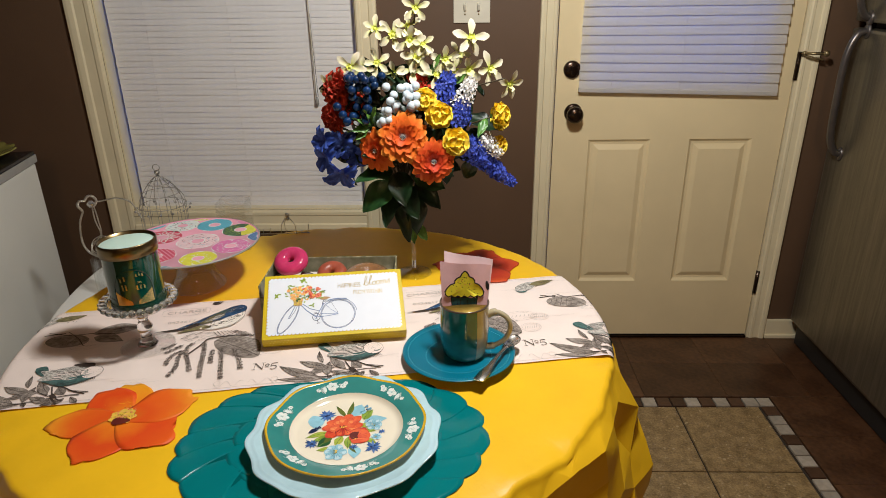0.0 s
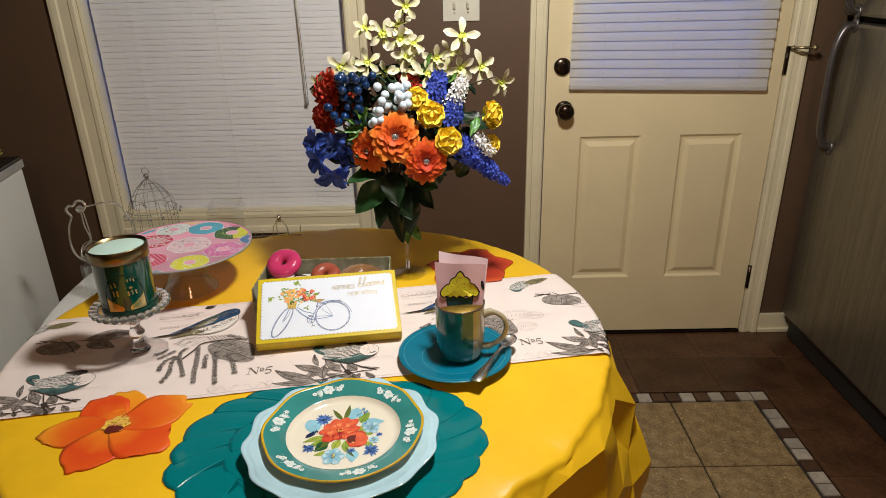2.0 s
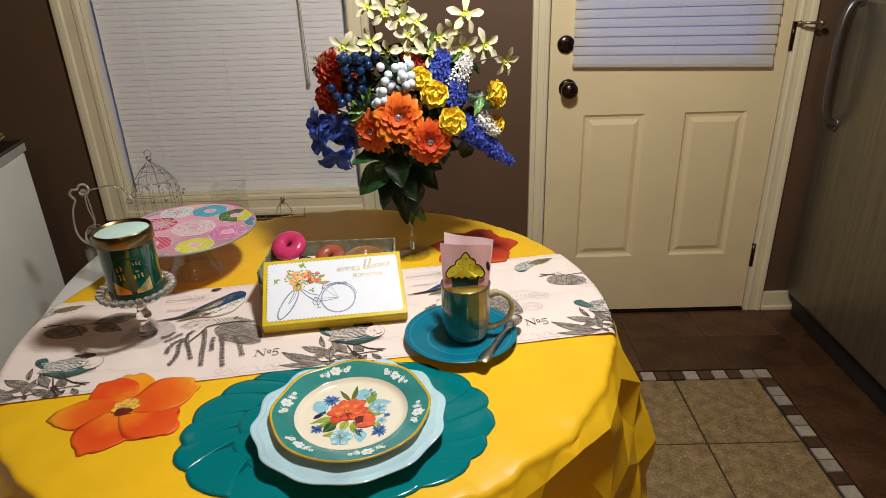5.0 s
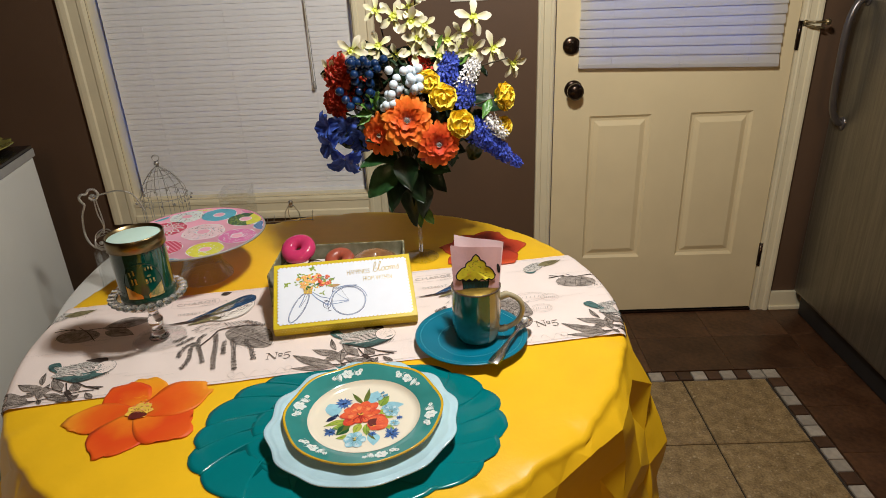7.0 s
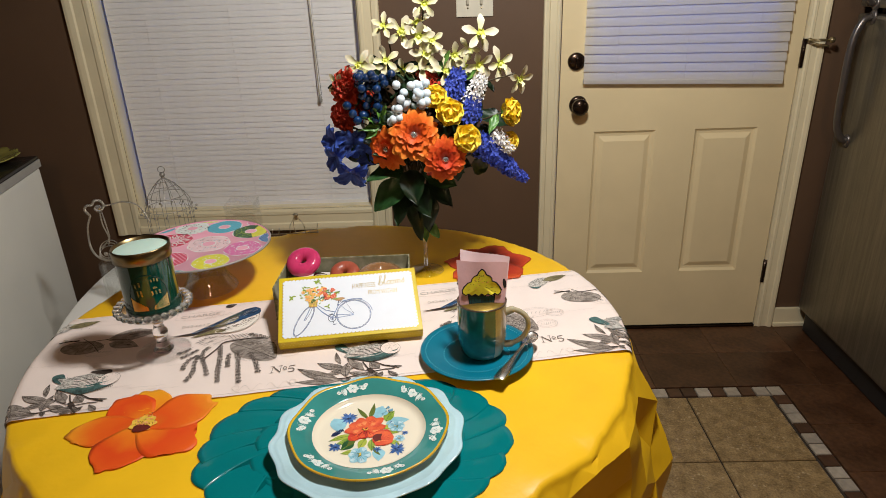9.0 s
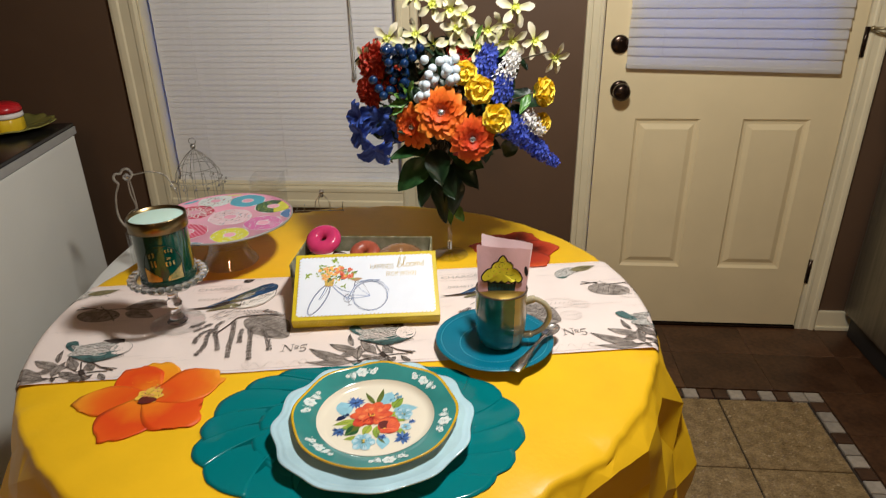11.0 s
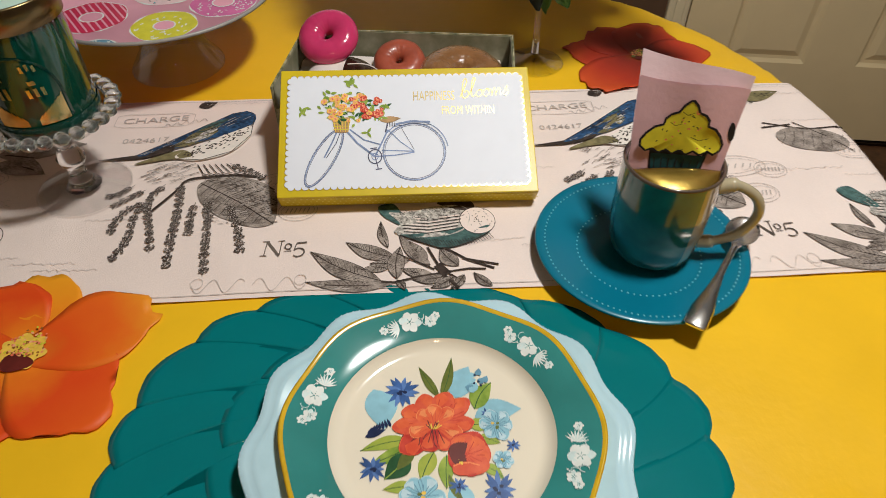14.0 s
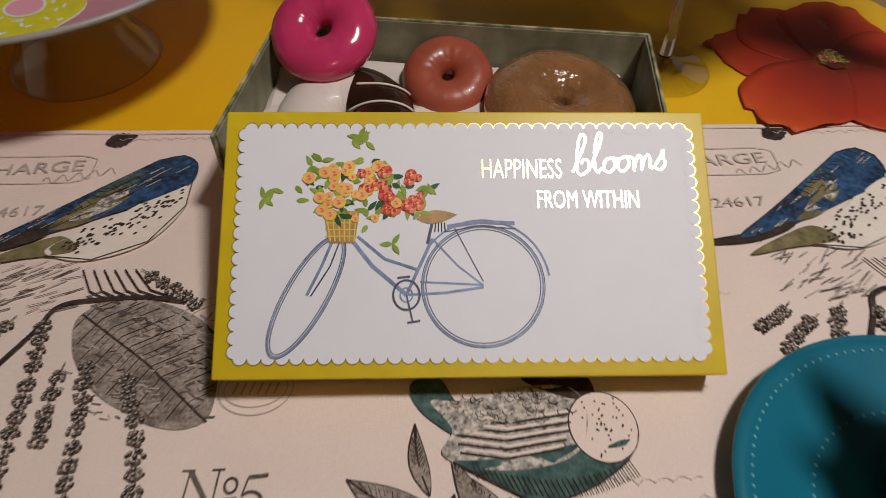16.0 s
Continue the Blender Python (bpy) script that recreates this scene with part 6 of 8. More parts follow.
FRONT = (0.072, 0.096, -0.050, 0.1175)
part("front_fold", sheet(bmesh.new(), FRONT[0], FRONT[1], FRONT[2], FRONT[3], -0.018, -0.006, skew=-0.002, slope=0.06), M["pink_paper"], napkin)
part("back_fold", sheet(bmesh.new(), 0.072, 0.094, -0.050, 0.128, -0.010, -0.003, 0.002, skew=0.003, slope=0.10, fan=0.036), M["pink_light"], napkin, "paler back fold")
part("inner_fold", sheet(bmesh.new(), 0.072, 0.095, -0.050, 0.1165, -0.0135, -0.005, 0.001, skew=-0.001, slope=0.07), M["pink_paper"], napkin)


def on_napkin(x, z, h):
    t = (z - FRONT[2]) / (FRONT[3] - FRONT[2])
    w = FRONT[0] + (FRONT[1] - FRONT[0]) * t
    x -= 0.004
    s = (x + 0.002 * t) / w
    return (x, -0.018 - 0.006 * (1 - 4 * s * s) * t + 0.0012 * math.sin(9 * s + 4 * t) - h, z + 0.0035 + 0.002 * math.sin(5 * s) * t)


a = Art(on_napkin, 0.0006, 0.00022)
HALF = ((0.001, 0.101), (0.0055, 0.0965), (0.0085, 0.090), (0.0145, 0.0875), (0.0185, 0.083), (0.0190, 0.0775), (0.0265, 0.0745), (0.0325, 0.068), (0.0365, 0.0605), (0.0355, 0.0545), (0.030, 0.0505), (0.0245, 0.0535), (0.018, 0.0495), (0.012, 0.0530), (0.006, 0.0490), (0.001, 0.0525))
FROST = [(0.002 + x, z) for x, z in HALF] + [(0.002 - x, z) for x, z in HALF[::-1]]
a.poly([(-0.024, 0.052), (0.028, 0.052), (0.024, 0.018), (-0.019, 0.018)], M["black_print"])
a.poly([(-0.022, 0.048), (0.026, 0.048), (0.022, 0.020), (-0.017, 0.020)], M["teal_print"])
for k in range(7):
    a.stroke([(-0.018 + 0.0066 * k, 0.044), (-0.014 + 0.0055 * k, 0.021)], 0.0008, M["black_print"])
a.poly(FROST, M["yellow_print"])
a.stroke(FROST + FROST[:2], 0.0022, M["black_print"])
for x0, x1, z in ((-0.004, 0.006, 0.0885), (-0.012, -0.002, 0.0780), (0.008, 0.024, 0.0650)):
    a.stroke([(x0, z + 0.002), ((x0 + x1) / 2, z - 0.0012), (x1, z + 0.0012)], 0.0005, M["black_print"])
for k in range(34):
    z = rnd(0.056, 0.094)
    q = 0.9 * (0.033 if z < 0.066 else 0.024 if z < 0.076 else 0.016 if z < 0.086 else 0.007)
    a.oval(0.002 + rnd(-q, q), z, 0.0011, 0.0006, M["black_print"] if k % 2 else M["p_coral"], rnd(0, 180), 6)
for face in a.done("printed_cupcake", napkin, "printed yellow cupcake with black outline").data.polygons:
    face.use_smooth = True
a = Art(on_napkin, 0.0006, 0.00022)
a.oval(0.0445, 0.072, 0.0032, 0.009, M["black_print"], 10)
a.done("printed_edge_motif", napkin)
bm = bmesh.new()
n, mrows = 20, 6
back = NAP.inverted() @ pose(SX + 0.0115, SY + 0.006, MZ)
grid = []
for j in range(mrows + 1):
    t = j / mrows
    row = []
    for k in range(n + 1):
        x = 0.0425 * (2 * k / n - 1)
        front = -(0.0435 ** 2 - x * x) ** 0.5 + 0.0006
        row.append(bm.verts.new(back @ Vector((x, (1 - t) * -0.010 + t * front, 0.1125 - 0.005 * t + 0.0035 * math.sin(math.pi * t) - 0.0030 * (x / 0.0425) ** 2))))
    grid.append(row)
for p_, q_ in zip(grid, grid[1:]):
    for k in range(n):
        bm.faces.new((p_[k], q_[k], q_[k + 1], p_[k + 1])).smooth = True
bmesh.ops.solidify(bm, geom=bm.faces[:], thickness=0.0010)
part("gold_fold", bm, M["napkin_gold"], napkin, "gold-yellow lower fold tucked into the mug")

spoon = thing("spoon", look((0.3215, 1.1235, TOP + 0.0262), (0.411, 1.266, TOP + 0.0285)) @ pose(0, 0, 0, -90, 0, 0), "polished steel teaspoon resting on turquoise saucer", "spoon")
bm = bmesh.new()


def flat_bar(bm, pts):
    """A flat bar along local y: (distance, half width, height, thickness) for each station."""
    rows = []
    for d, w, h, th in pts:
        rows.append([bm.verts.new((sx * w, d, h + sz * th)) for sx, sz in ((-1, -0.4), (-0.7, -1), (0.7, -1), (1, -0.4), (0.8, 0.8), (-0.8, 0.8))])
    for p, q in zip(rows, rows[1:]):
        for k in range(6):
            bm.faces.new((p[k], p[(k + 1) % 6], q[(k + 1) % 6], q[k])).smooth = True
    bm.faces.new(rows[0][::-1])
    bm.faces.new(rows[-1])


flat_bar(bm, [(0.0, 0.0080, 0.0, 0.0012), (0.003, 0.0112, 0.0, 0.0014), (0.026, 0.0105, 0.0005, 0.0014), (0.048, 0.0068, 0.0012, 0.0015), (0.075, 0.0036, 0.0030, 0.0017), (0.100, 0.0032, 0.0040, 0.0018), (0.118, 0.0034, 0.0030, 0.0018), (0.128, 0.0060, 0.0010, 0.0012)])
part("handle", bm, M["spoon"], spoon, "polished steel handle")
bm = bmesh.new()
n, mr = 20, 6
cen = bm.verts.new((0, 0.148, -0.0035))
rows = []
for j in range(1, mr + 1):
    q = j / mr
    rows.append([bm.verts.new((0.0165 * q * math.cos(math.tau * k / n), 0.148 + 0.024 * q * math.sin(math.tau * k / n), -0.0035 + 0.0060 * q * q)) for k in range(n)])
for k in range(n):
    bm.faces.new((cen, rows[0][k], rows[0][(k + 1) % n])).smooth = True
for p, q in zip(rows, rows[1:]):
    for k in range(n):
        bm.faces.new((p[k], q[k], q[(k + 1) % n], p[(k + 1) % n])).smooth = True
bmesh.ops.solidify(bm, geom=bm.faces[:], thickness=0.001)
part("bowl", bm, M["spoon"], spoon, "polished steel bowl")


# ---- gift box with doughnuts ----
LID_C = Vector((0.0450, 1.3665, 0.8265))
ex = Vector((0.2862, 0.0250, -0.0030)).normalized()
ey = Vector((-0.0096, 0.1366, 0.0730))
ey = (ey - ex * ey.dot(ex)).normalized()
ez = ex.cross(ey)
LW, LH, LT = 0.2885, 0.1585, 0.026
lid = thing("box_lid", Matrix.Translation(LID_C) @ Matrix((ex, ey, ez)).transposed().to_4x4(), "white gift box lid with bicycle print and yellow dotted sides", "box lid")
bm = bmesh.new()
box(bm, (LW, LH, 0.004), (0, 0, -0.002), 0.001)
part("cover", bm, M["lid_yellow"], lid)
for x in (-LW / 2 + 0.0015, LW / 2 - 0.0015):
    part("side_panel", box(bmesh.new(), (0.003, LH - 0.001, LT - 0.0042), (x, 0, -0.004 - (LT - 0.004) / 2)), M["lid_yellow"], lid)
for y in (-LH / 2 + 0.0015, LH / 2 - 0.0015):
    part("side_panel", box(bmesh.new(), (LW - 0.0065, 0.003, LT - 0.0042), (0, y, -0.004 - (LT - 0.004) / 2)), M["lid_yellow"], lid)
part("white_panel", box(bmesh.new(), (LW - 0.0225, LH - 0.0225, 0.0005), (0, 0, 0.0003)), M["lid_white"], lid, "white printed panel")


def U(x, y):
    return ((x - 0.5) * LW, (0.5 - y) * LH)


a = Art(lift=0.0006, step=0.0000006)
nx, ny = 34, 18
w, h = LW - 0.0225, LH - 0.0225
for k in range(nx):
    for s in (-1, 1):
        cx, cy = -w / 2 + w * (k + 0.5) / nx, s * h / 2
        a.oval(cx, cy, w / nx * 0.5, 0.0036, M["lid_white"], 0, 14)
        a.ring(cx, cy, w / nx * 0.5, 0.0036, 0.00042, M["gold_foil"], 0, 8, (0, 180) if s > 0 else (180, 360))
for k in range(ny):
    for s in (-1, 1):
        cx, cy = s * w / 2, -h / 2 + h * (k + 0.5) / ny
        a.oval(cx, cy, 0.0036, h / ny * 0.5, M["lid_white"], 0, 14)
        a.ring(cx, cy, 0.0036, h / ny * 0.5, 0.00042, M["gold_foil"], 0, 8, (-90, 90) if s > 0 else (90, 270))
a.done("scalloped_border", lid, "white scalloped border with fine foil line")

a = Art(lift=0.0007)
RX, RY = U(0.5256, 0.674)
FX, FY = U(0.177, 0.707)
for rr, ww, m in ((0.0345, 0.0011, M["bike"]), (0.0330, 0.0006, M["bike_dark"]), (0.0355, 0.0005, M["bike_dark"])):
    a.ring(RX, RY, rr, rr, ww, m)
f_ = Art(lift=0.0008)
for rr, q, ww, m in ((0.0385, 0.0118, 0.0011, M["bike"]), (0.0370, 0.0105, 0.0006, M["bike_dark"]), (0.0395, 0.0128, 0.0005, M["bike_dark"])):
    f_.ring(FX, FY, rr, q, ww, m, 62)
a.done("printed_rear_wheel", lid, "printed blue bicycle wheel")
f_.done("printed_front_wheel", lid, "printed blue bicycle wheel")
a = Art(lift=0.0009)
a.ring(RX, RY, 0.0385, 0.0385, 0.0011, M["bike"], 0, 30, (8, 150))


def line(pts, wd, m):
    a.stroke([U(*p) for p in pts], wd, m)


head, bb, seat = (0.262, 0.500), (0.373, 0.707), (0.425, 0.500)
line([(0.232, 0.475), (0.205, 0.60), (0.177, 0.707)], 0.0017, M["bike"])
line([(0.245, 0.48), (0.222, 0.60), (0.185, 0.71)], 0.0009, M["bike_dark"])
line([head, (0.305, 0.60), bb], 0.0022, M["bike"])
line([(0.275, 0.49), (0.33, 0.575), (0.395, 0.615)], 0.0016, M["bike"])
line([seat, (0.40, 0.60), bb], 0.0019, M["bike"])
line([bb, (0.45, 0.700), (0.526, 0.680)], 0.0014, M["bike"])
line([(0.40, 0.66), (0.526, 0.672)], 0.0011, M["bike"])
line([seat, (0.475, 0.60), (0.526, 0.674)], 0.0009, M["bike"])
line([(0.455, 0.455), (0.52, 0.437), (0.592, 0.443)], 0.0023, M["bike"])
line([(0.450, 0.475), (0.52, 0.452), (0.596, 0.465)], 0.0006, M["bike_dark"])
line([(0.47, 0.46), (0.526, 0.66)], 0.0005, M["bike_dark"])
line([(0.425, 0.44), (0.415, 0.52)], 0.0017, M["bike_dark"])
bx, by = U(*bb)
a.ring(bx, by, 0.0075, 0.0085, 0.0012, M["bike_dark"])
a.ring(bx, by, 0.0035, 0.0040, 0.0008, M["bike"])
line([(0.373, 0.707), (0.385, 0.80)], 0.0009, M["bike_dark"])
line([(0.375, 0.807), (0.400, 0.800)], 0.0012, M["bike_dark"])
line([(0.355, 0.645), (0.380, 0.640)], 0.0012, M["bike_dark"])
a.done("printed_bicycle_frame", lid, "printed blue bicycle frame")
a = Art(lift=0.0010)
sx_, sy_ = U(0.425, 0.425)
a.leaf(sx_ - 0.009, sy_, 0.024, 0.008, 6, M["tan_print"])
for q in range(4):
    line([(0.432 + 0.006 * q, 0.44), (0.430 + 0.007 * q, 0.475)], 0.0006, M["black_print"])
a.done("printed_saddle", lid, "printed tan saddle")

a = Art(lift=0.0011, step=0.0000010)
gx, gy = U(0.242, 0.452)
a.poly([(gx - 0.0105, gy + 0.009), (gx + 0.0105, gy + 0.009), (gx + 0.008, gy - 0.010), (gx - 0.007, gy - 0.010)], M["tan_print"])
for q in range(6):
    a.stroke([(gx - 0.009 + 0.0035 * q, gy + 0.008), (gx - 0.006 + 0.0027 * q, gy - 0.009)], 0.0007, M["p_yellow"])
for q in range(4):
    a.stroke([(gx - 0.009, gy + 0.006 - 0.004 * q), (gx + 0.009, gy + 0.006 - 0.004 * q)], 0.0007, M["p_lime"])
random.seed(4)
hx, hy = U(0.285, 0.310)
for k in range(90):
    t, r = rnd(0, math.tau), rnd(0.3, 1.08)
    a.leaf(hx + 0.040 * r * math.cos(t), hy - 0.002 + 0.019 * r * math.sin(t), rnd(0.005, 0.009), 0.0030, rnd(0, 360), M["p_green"] if k % 3 else M["p_dkgreen"])
for x, y in ((0.085, 0.345), (0.10, 0.31), (0.415, 0.30), (0.41, 0.35), (0.345, 0.52), (0.275, 0.105), (0.29, 0.125), (0.18, 0.22), (0.20, 0.20), (0.26, 0.12)):
    px_, py_ = U(x, y)
    for q in range(3):
        a.leaf(px_, py_, 0.0075, 0.003, rnd(0, 360), M["p_green"])
for k in range(58):
    t, r = rnd(0, math.tau), rnd(0, 1.0) ** 0.6
    x, y = hx + 0.038 * r * math.cos(t), hy - 0.002 + 0.017 * r * math.sin(t)
    side = (x - hx) / 0.041
    mats = (M["p_coral"], M["p_red"], M["p_peach"]) if side > rnd(-0.2, 0.5) else (M["p_yellow"], M["p_peach"], M["p_coral"])
    print_rose(a, x, y, rnd(0.0028, 0.0050), mats)
a.done("printed_flower_basket", lid, "printed basket of coral and yellow roses")
random.seed(7)
a = Art(lift=0.0007)
a.text("HAPPINESS", *U(0.610, 0.235), 0.0125, M["gold_foil"], wide=0.58)
a.done("foil_word", lid, "gold foil lettering")
a = Art(lift=0.0007)
SCRIPT = (((0.0, 0.2), (0.35, 1.2), (0.62, 2.2), (0.48, 2.6), (0.28, 2.2), (0.2, 1.0), (0.22, 0.25), (0.45, 0.0), (0.8, 0.3), (0.78, 0.8), (0.55, 0.95), (0.42, 0.7)),
          ((0.9, 0.4), (1.28, 1.6), (1.46, 2.4), (1.32, 2.6), (1.16, 2.1), (1.1, 0.8), (1.22, 0.1), (1.5, 0.3)),
          ((1.95, 0.95), (1.65, 0.75), (1.6, 0.25), (1.85, 0.0), (2.15, 0.35), (2.1, 0.8), (1.9, 0.95), (2.3, 0.8)), ((2.65, 0.95), (2.35, 0.75), (2.3, 0.25), (2.55, 0.0), (2.85, 0.35), (2.8, 0.8), (2.6, 0.95), (2.95, 0.85)),
          ((2.98, 0.9), (3.12, 0.6), (3.12, 0.0), (3.2, 0.6), (3.4, 0.95), (3.52, 0.6), (3.5, 0.0), (3.62, 0.6), (3.82, 0.95), (3.95, 0.6), (3.95, 0.1), (4.15, 0.1)), ((4.15, 0.1), (4.5, 0.8), (4.62, 1.15), (4.58, 0.7), (4.72, 0.3), (4.5, -0.1), (4.25, 0.0)))
bx, by = U(0.716, 0.258)
for run in SCRIPT:
    a.stroke([(bx + 0.0119 * (x + 0.05 * y), by + 0.0098 * y + 0.0010 * x) for x, y, _ in curve_pts([(x, y, 0) for x, y in run], 6)], 0.0015, M["gold_foil"])
a.done("foil_word", lid, "gold foil script lettering")
a = Art(lift=0.0007)
a.text("FROM WITHIN", *U(0.745, 0.355), 0.0112, M["gold_foil"], wide=0.60)
a.done("foil_word", lid, "gold foil lettering")
a = Art(lambda x, y, h: (x, -LH / 2 - h, y), 0.0004)
for i in range(44):
    for j in range(3):
        a.oval(-LW / 2 + 0.006 + 0.0065 * i + 0.0032 * (j % 2), -0.006 - 0.007 * j, 0.0013, 0.0013, M["lid_dot"], seg=8)
tagged(a.done("dotted_side", lid, "rows of pale dots"), kind="stuff")
a = Art(lambda x, y, h: (LW / 2 + h, x, y), 0.0004)
for i in range(24):
    for j in range(3):
        a.oval(-LH / 2 + 0.006 + 0.0065 * i + 0.0032 * (j % 2), -0.006 - 0.007 * j, 0.0013, 0.0013, M["lid_dot"], seg=8)
tagged(a.done("dotted_side", lid, "rows of pale dots"), kind="stuff")

BX = ((-0.124, 1.425), (0.172, 1.425), (0.174, 1.570), (-0.112, 1.580))
BH = 0.078
BZ = TOP + 0.0042
tray = thing("gift_box", pose(0, 0, BZ), "open floral patterned card box filled with doughnuts", "box")
for i in range(4):
    (x0, y0), (x1, y1) = BX[i], BX[(i + 1) % 4]
    d = Vector((x1 - x0, y1 - y0, 0))
    ln, ang = d.length, math.degrees(math.atan2(d.y, d.x))
    hh = BH if i else 0.048
    wall = part("side", box(bmesh.new(), (ln - 0.004, 0.0022, hh), (ln / 2, 0.0022, hh / 2), 0.0006), M["box_card"], tray, "floral card side", m=pose(x0, y0, 0, 0, 0, ang))
    part("liner", box(bmesh.new(), (ln - 0.010, 0.0010, hh - 0.003), (ln / 2, 0.0042, hh / 2), 0.0), M["box_inside"], tray, "grey card liner", m=pose(x0, y0, 0, 0, 0, ang))


def crumple(bm):
    bmesh.ops.subdivide_edges(bm, edges=bm.edges[:], cuts=7, use_grid_fill=True)
    for v in bm.verts:
        v.co.z += 0.010 * max(-0.6, noise.noise(v.co * 45)) * min(1.0, v.co.z / 0.03)
    return bm


bm = bmesh.new()
bm.faces.new([bm.verts.new((x, y, 0.002)) for x, y in BX])
bmesh.ops.solidify(bm, geom=bm.faces[:], thickness=0.0016)
part("base", bm, M["box_inside"], tray)
part("tissue", crumple(box(bmesh.new(), (0.272, 0.128, 0.042), (0.022, 1.503, 0.024), 0.006)), M["d_white"], tray, "white paper lining")


def doughnut(x, y, z, r, t, turn, icing, crumb, label, flat=0.85, drips=0.0):
    d = thing("doughnut", pose(x, y, z, *turn), label, "doughnut", "doughnuts in the box")
    body = [(r - t + t * math.cos(math.tau * k / 24), flat * t * math.sin(math.tau * k / 24)) for k in range(24)]
    low = [p for p in body]

    def lump(a, q):
        return q * (1 + 0.012 * noise.noise(Vector((math.cos(a) * 3 + x * 50, math.sin(a) * 3, q * 60)))), 0.0006 * noise.noise(Vector((math.cos(a) * 5, math.sin(a) * 5, q * 90)))
    part("dough", lathe(bmesh.new(), low, 56, lump, close=True), crumb, d, smooth=True)
    top = [((r - t) + (t + 0.0012) * math.cos(q), flat * (t + 0.0012) * math.sin(q)) for q in [radians(-22 + 224 * k / 20) for k in range(21)]]
    part("icing", lathe(bmesh.new(), top, 56, lump), icing, d, smooth=True)
    return d


doughnut(-0.070, 1.542, 0.848, 0.0385, 0.0158, (28, -6, 0), M["d_pink"], M["d_choc"], "bright pink iced ring doughnut on top in the box")
doughnut(0.022, 1.538, 0.816, 0.0335, 0.0140, (24, 0, 0), M["d_red"], M["d_red"], "red-brown glazed ring doughnut in the box")
doughnut(0.106, 1.510, 0.814, 0.055, 0.0250, (6, 4, 0), M["d_tan"], M["tan_print"], "large shiny caramel glazed doughnut in the box", 0.72)
cd = doughnut(-0.050, 1.490, 0.806, 0.050, 0.0230, (8, 0, 0), M["d_white"], M["d_white"], "half white, half chocolate iced doughnut in the box", 0.8)
bm = bmesh.new()
n, mm = 24, 12
for i in range(n + 1):
    t = radians(-70 + 150 * i / n)
    for j in range(mm + 1):
        q = radians(-10 + 200 * j / mm)
        rr = 0.027 + 0.0252 * math.cos(q)
        bm.verts.new((rr * math.cos(t), rr * math.sin(t), 0.8 * 0.0252 * math.sin(q)))
bm.verts.ensure_lookup_table()
for i in range(n):
    for j in range(mm):
        k = i * (mm + 1) + j
        bm.faces.new((bm.verts[k], bm.verts[k + mm + 1], bm.verts[k + mm + 2], bm.verts[k + 1])).smooth = True
part("chocolate", bm, M["d_choc"], cd, "dark chocolate icing")
bm = bmesh.new()
for y0 in (-0.014, 0.004, 0.022):
    line_ = []
    for i in range(26):
        x = 0.004 + 0.0019 * i
        off = math.hypot(x, y0) - 0.027
        if abs(off) < 0.0245 and abs(math.degrees(math.atan2(y0, x))) < 74:
            line_.append((x, y0 + 0.10 * (x - 0.03), 0.8 * (0.0260 ** 2 - off * off) ** 0.5))
    tube(bm, line_, 0.0009, 6)
part("drizzle", bm, M["d_white"], cd, "thin white drizzle")

# ---- candle on its glass stand ----
KX, KY = -0.3320, 1.3260
stand = thing("glass_candle_stand", pose(KX, KY, TOP + 0.0045), "clear pressed glass pedestal with beaded rim on the runner", "candle stand")
part("plate", lathe(bmesh.new(), [(0, 0.088), (0.020, 0.087), (0.054, 0.091), (0.062, 0.101), (0.063, 0.106), (0.060, 0.1065), (0.052, 0.0965), (0, 0.0935)], 64), M["faint"], stand, smooth=True)
part("stem", lathe(bmesh.new(), [(0, 0.004), (0.020, 0.006), (0.011, 0.018), (0.009, 0.030), (0.014, 0.040), (0.0155, 0.046), (0.012, 0.053), (0.009, 0.060), (0.011, 0.072), (0.020, 0.084), (0, 0.0868)], 24), M["glass"], stand, smooth=True)
part("foot", lathe(bmesh.new(), [(0, 0.0), (0.050, 0.0), (0.053, 0.0015), (0.050, 0.0035), (0.030, 0.0075), (0.018, 0.012), (0, 0.013)], 48), M["faint"], stand, smooth=True)
for k in range(27):
    t = math.tau * k / 27
    bm = bmesh.new()
    ball(bm, 0.0084, (0.0655 * math.cos(t), 0.0655 * math.sin(t), 0.1070), (1.10, 0.92, 0.80), 12, 8, pose(0, 0, 0, 0, 0, math.degrees(t)))
    part("glass_bead", bm, M["bead"], stand)
candle = thing("jar_candle", pose(KX + 0.001, KY + 0.002, TOP + 0.0045 + 0.0942, -1.0, -1.0, 0) @ Matrix.Diagonal((1.05, 1.05, 1.115, 1)), "dark green jar candle with aged gold rim and pale mint wax", "candle")
part("jar", lathe(bmesh.new(), [(0, 0), (0.043, 0), (0.0465, 0.004), (0.0480, 0.020), (0.0480, 0.102), (0.0485, 0.108), (0.0455, 0.108), (0.0450, 0.098), (0, 0.098)], 64), M["jar"], candle, smooth=True)
part("base_ring", lathe(bmesh.new(), [(0.0440, 0.0), (0.0492, 0.002), (0.0496, 0.014), (0.0486, 0.018)], 64), M["jar_foot"], candle, "thick dark glass base")
part("gold_rim", lathe(bmesh.new(), [(0.0486, 0.101), (0.0508, 0.1020), (0.0510, 0.1225), (0.0500, 0.1240), (0.0480, 0.1235), (0.0470, 0.108)], 64), M["lid_gold"], candle, "aged gold metal rim", True)
part("wax", lathe(bmesh.new(), [(0.0474, 0.1180), (0.040, 0.1200), (0.02, 0.1207), (0, 0.1209)], 48), M["wax"], candle, "pale mint wax", True)


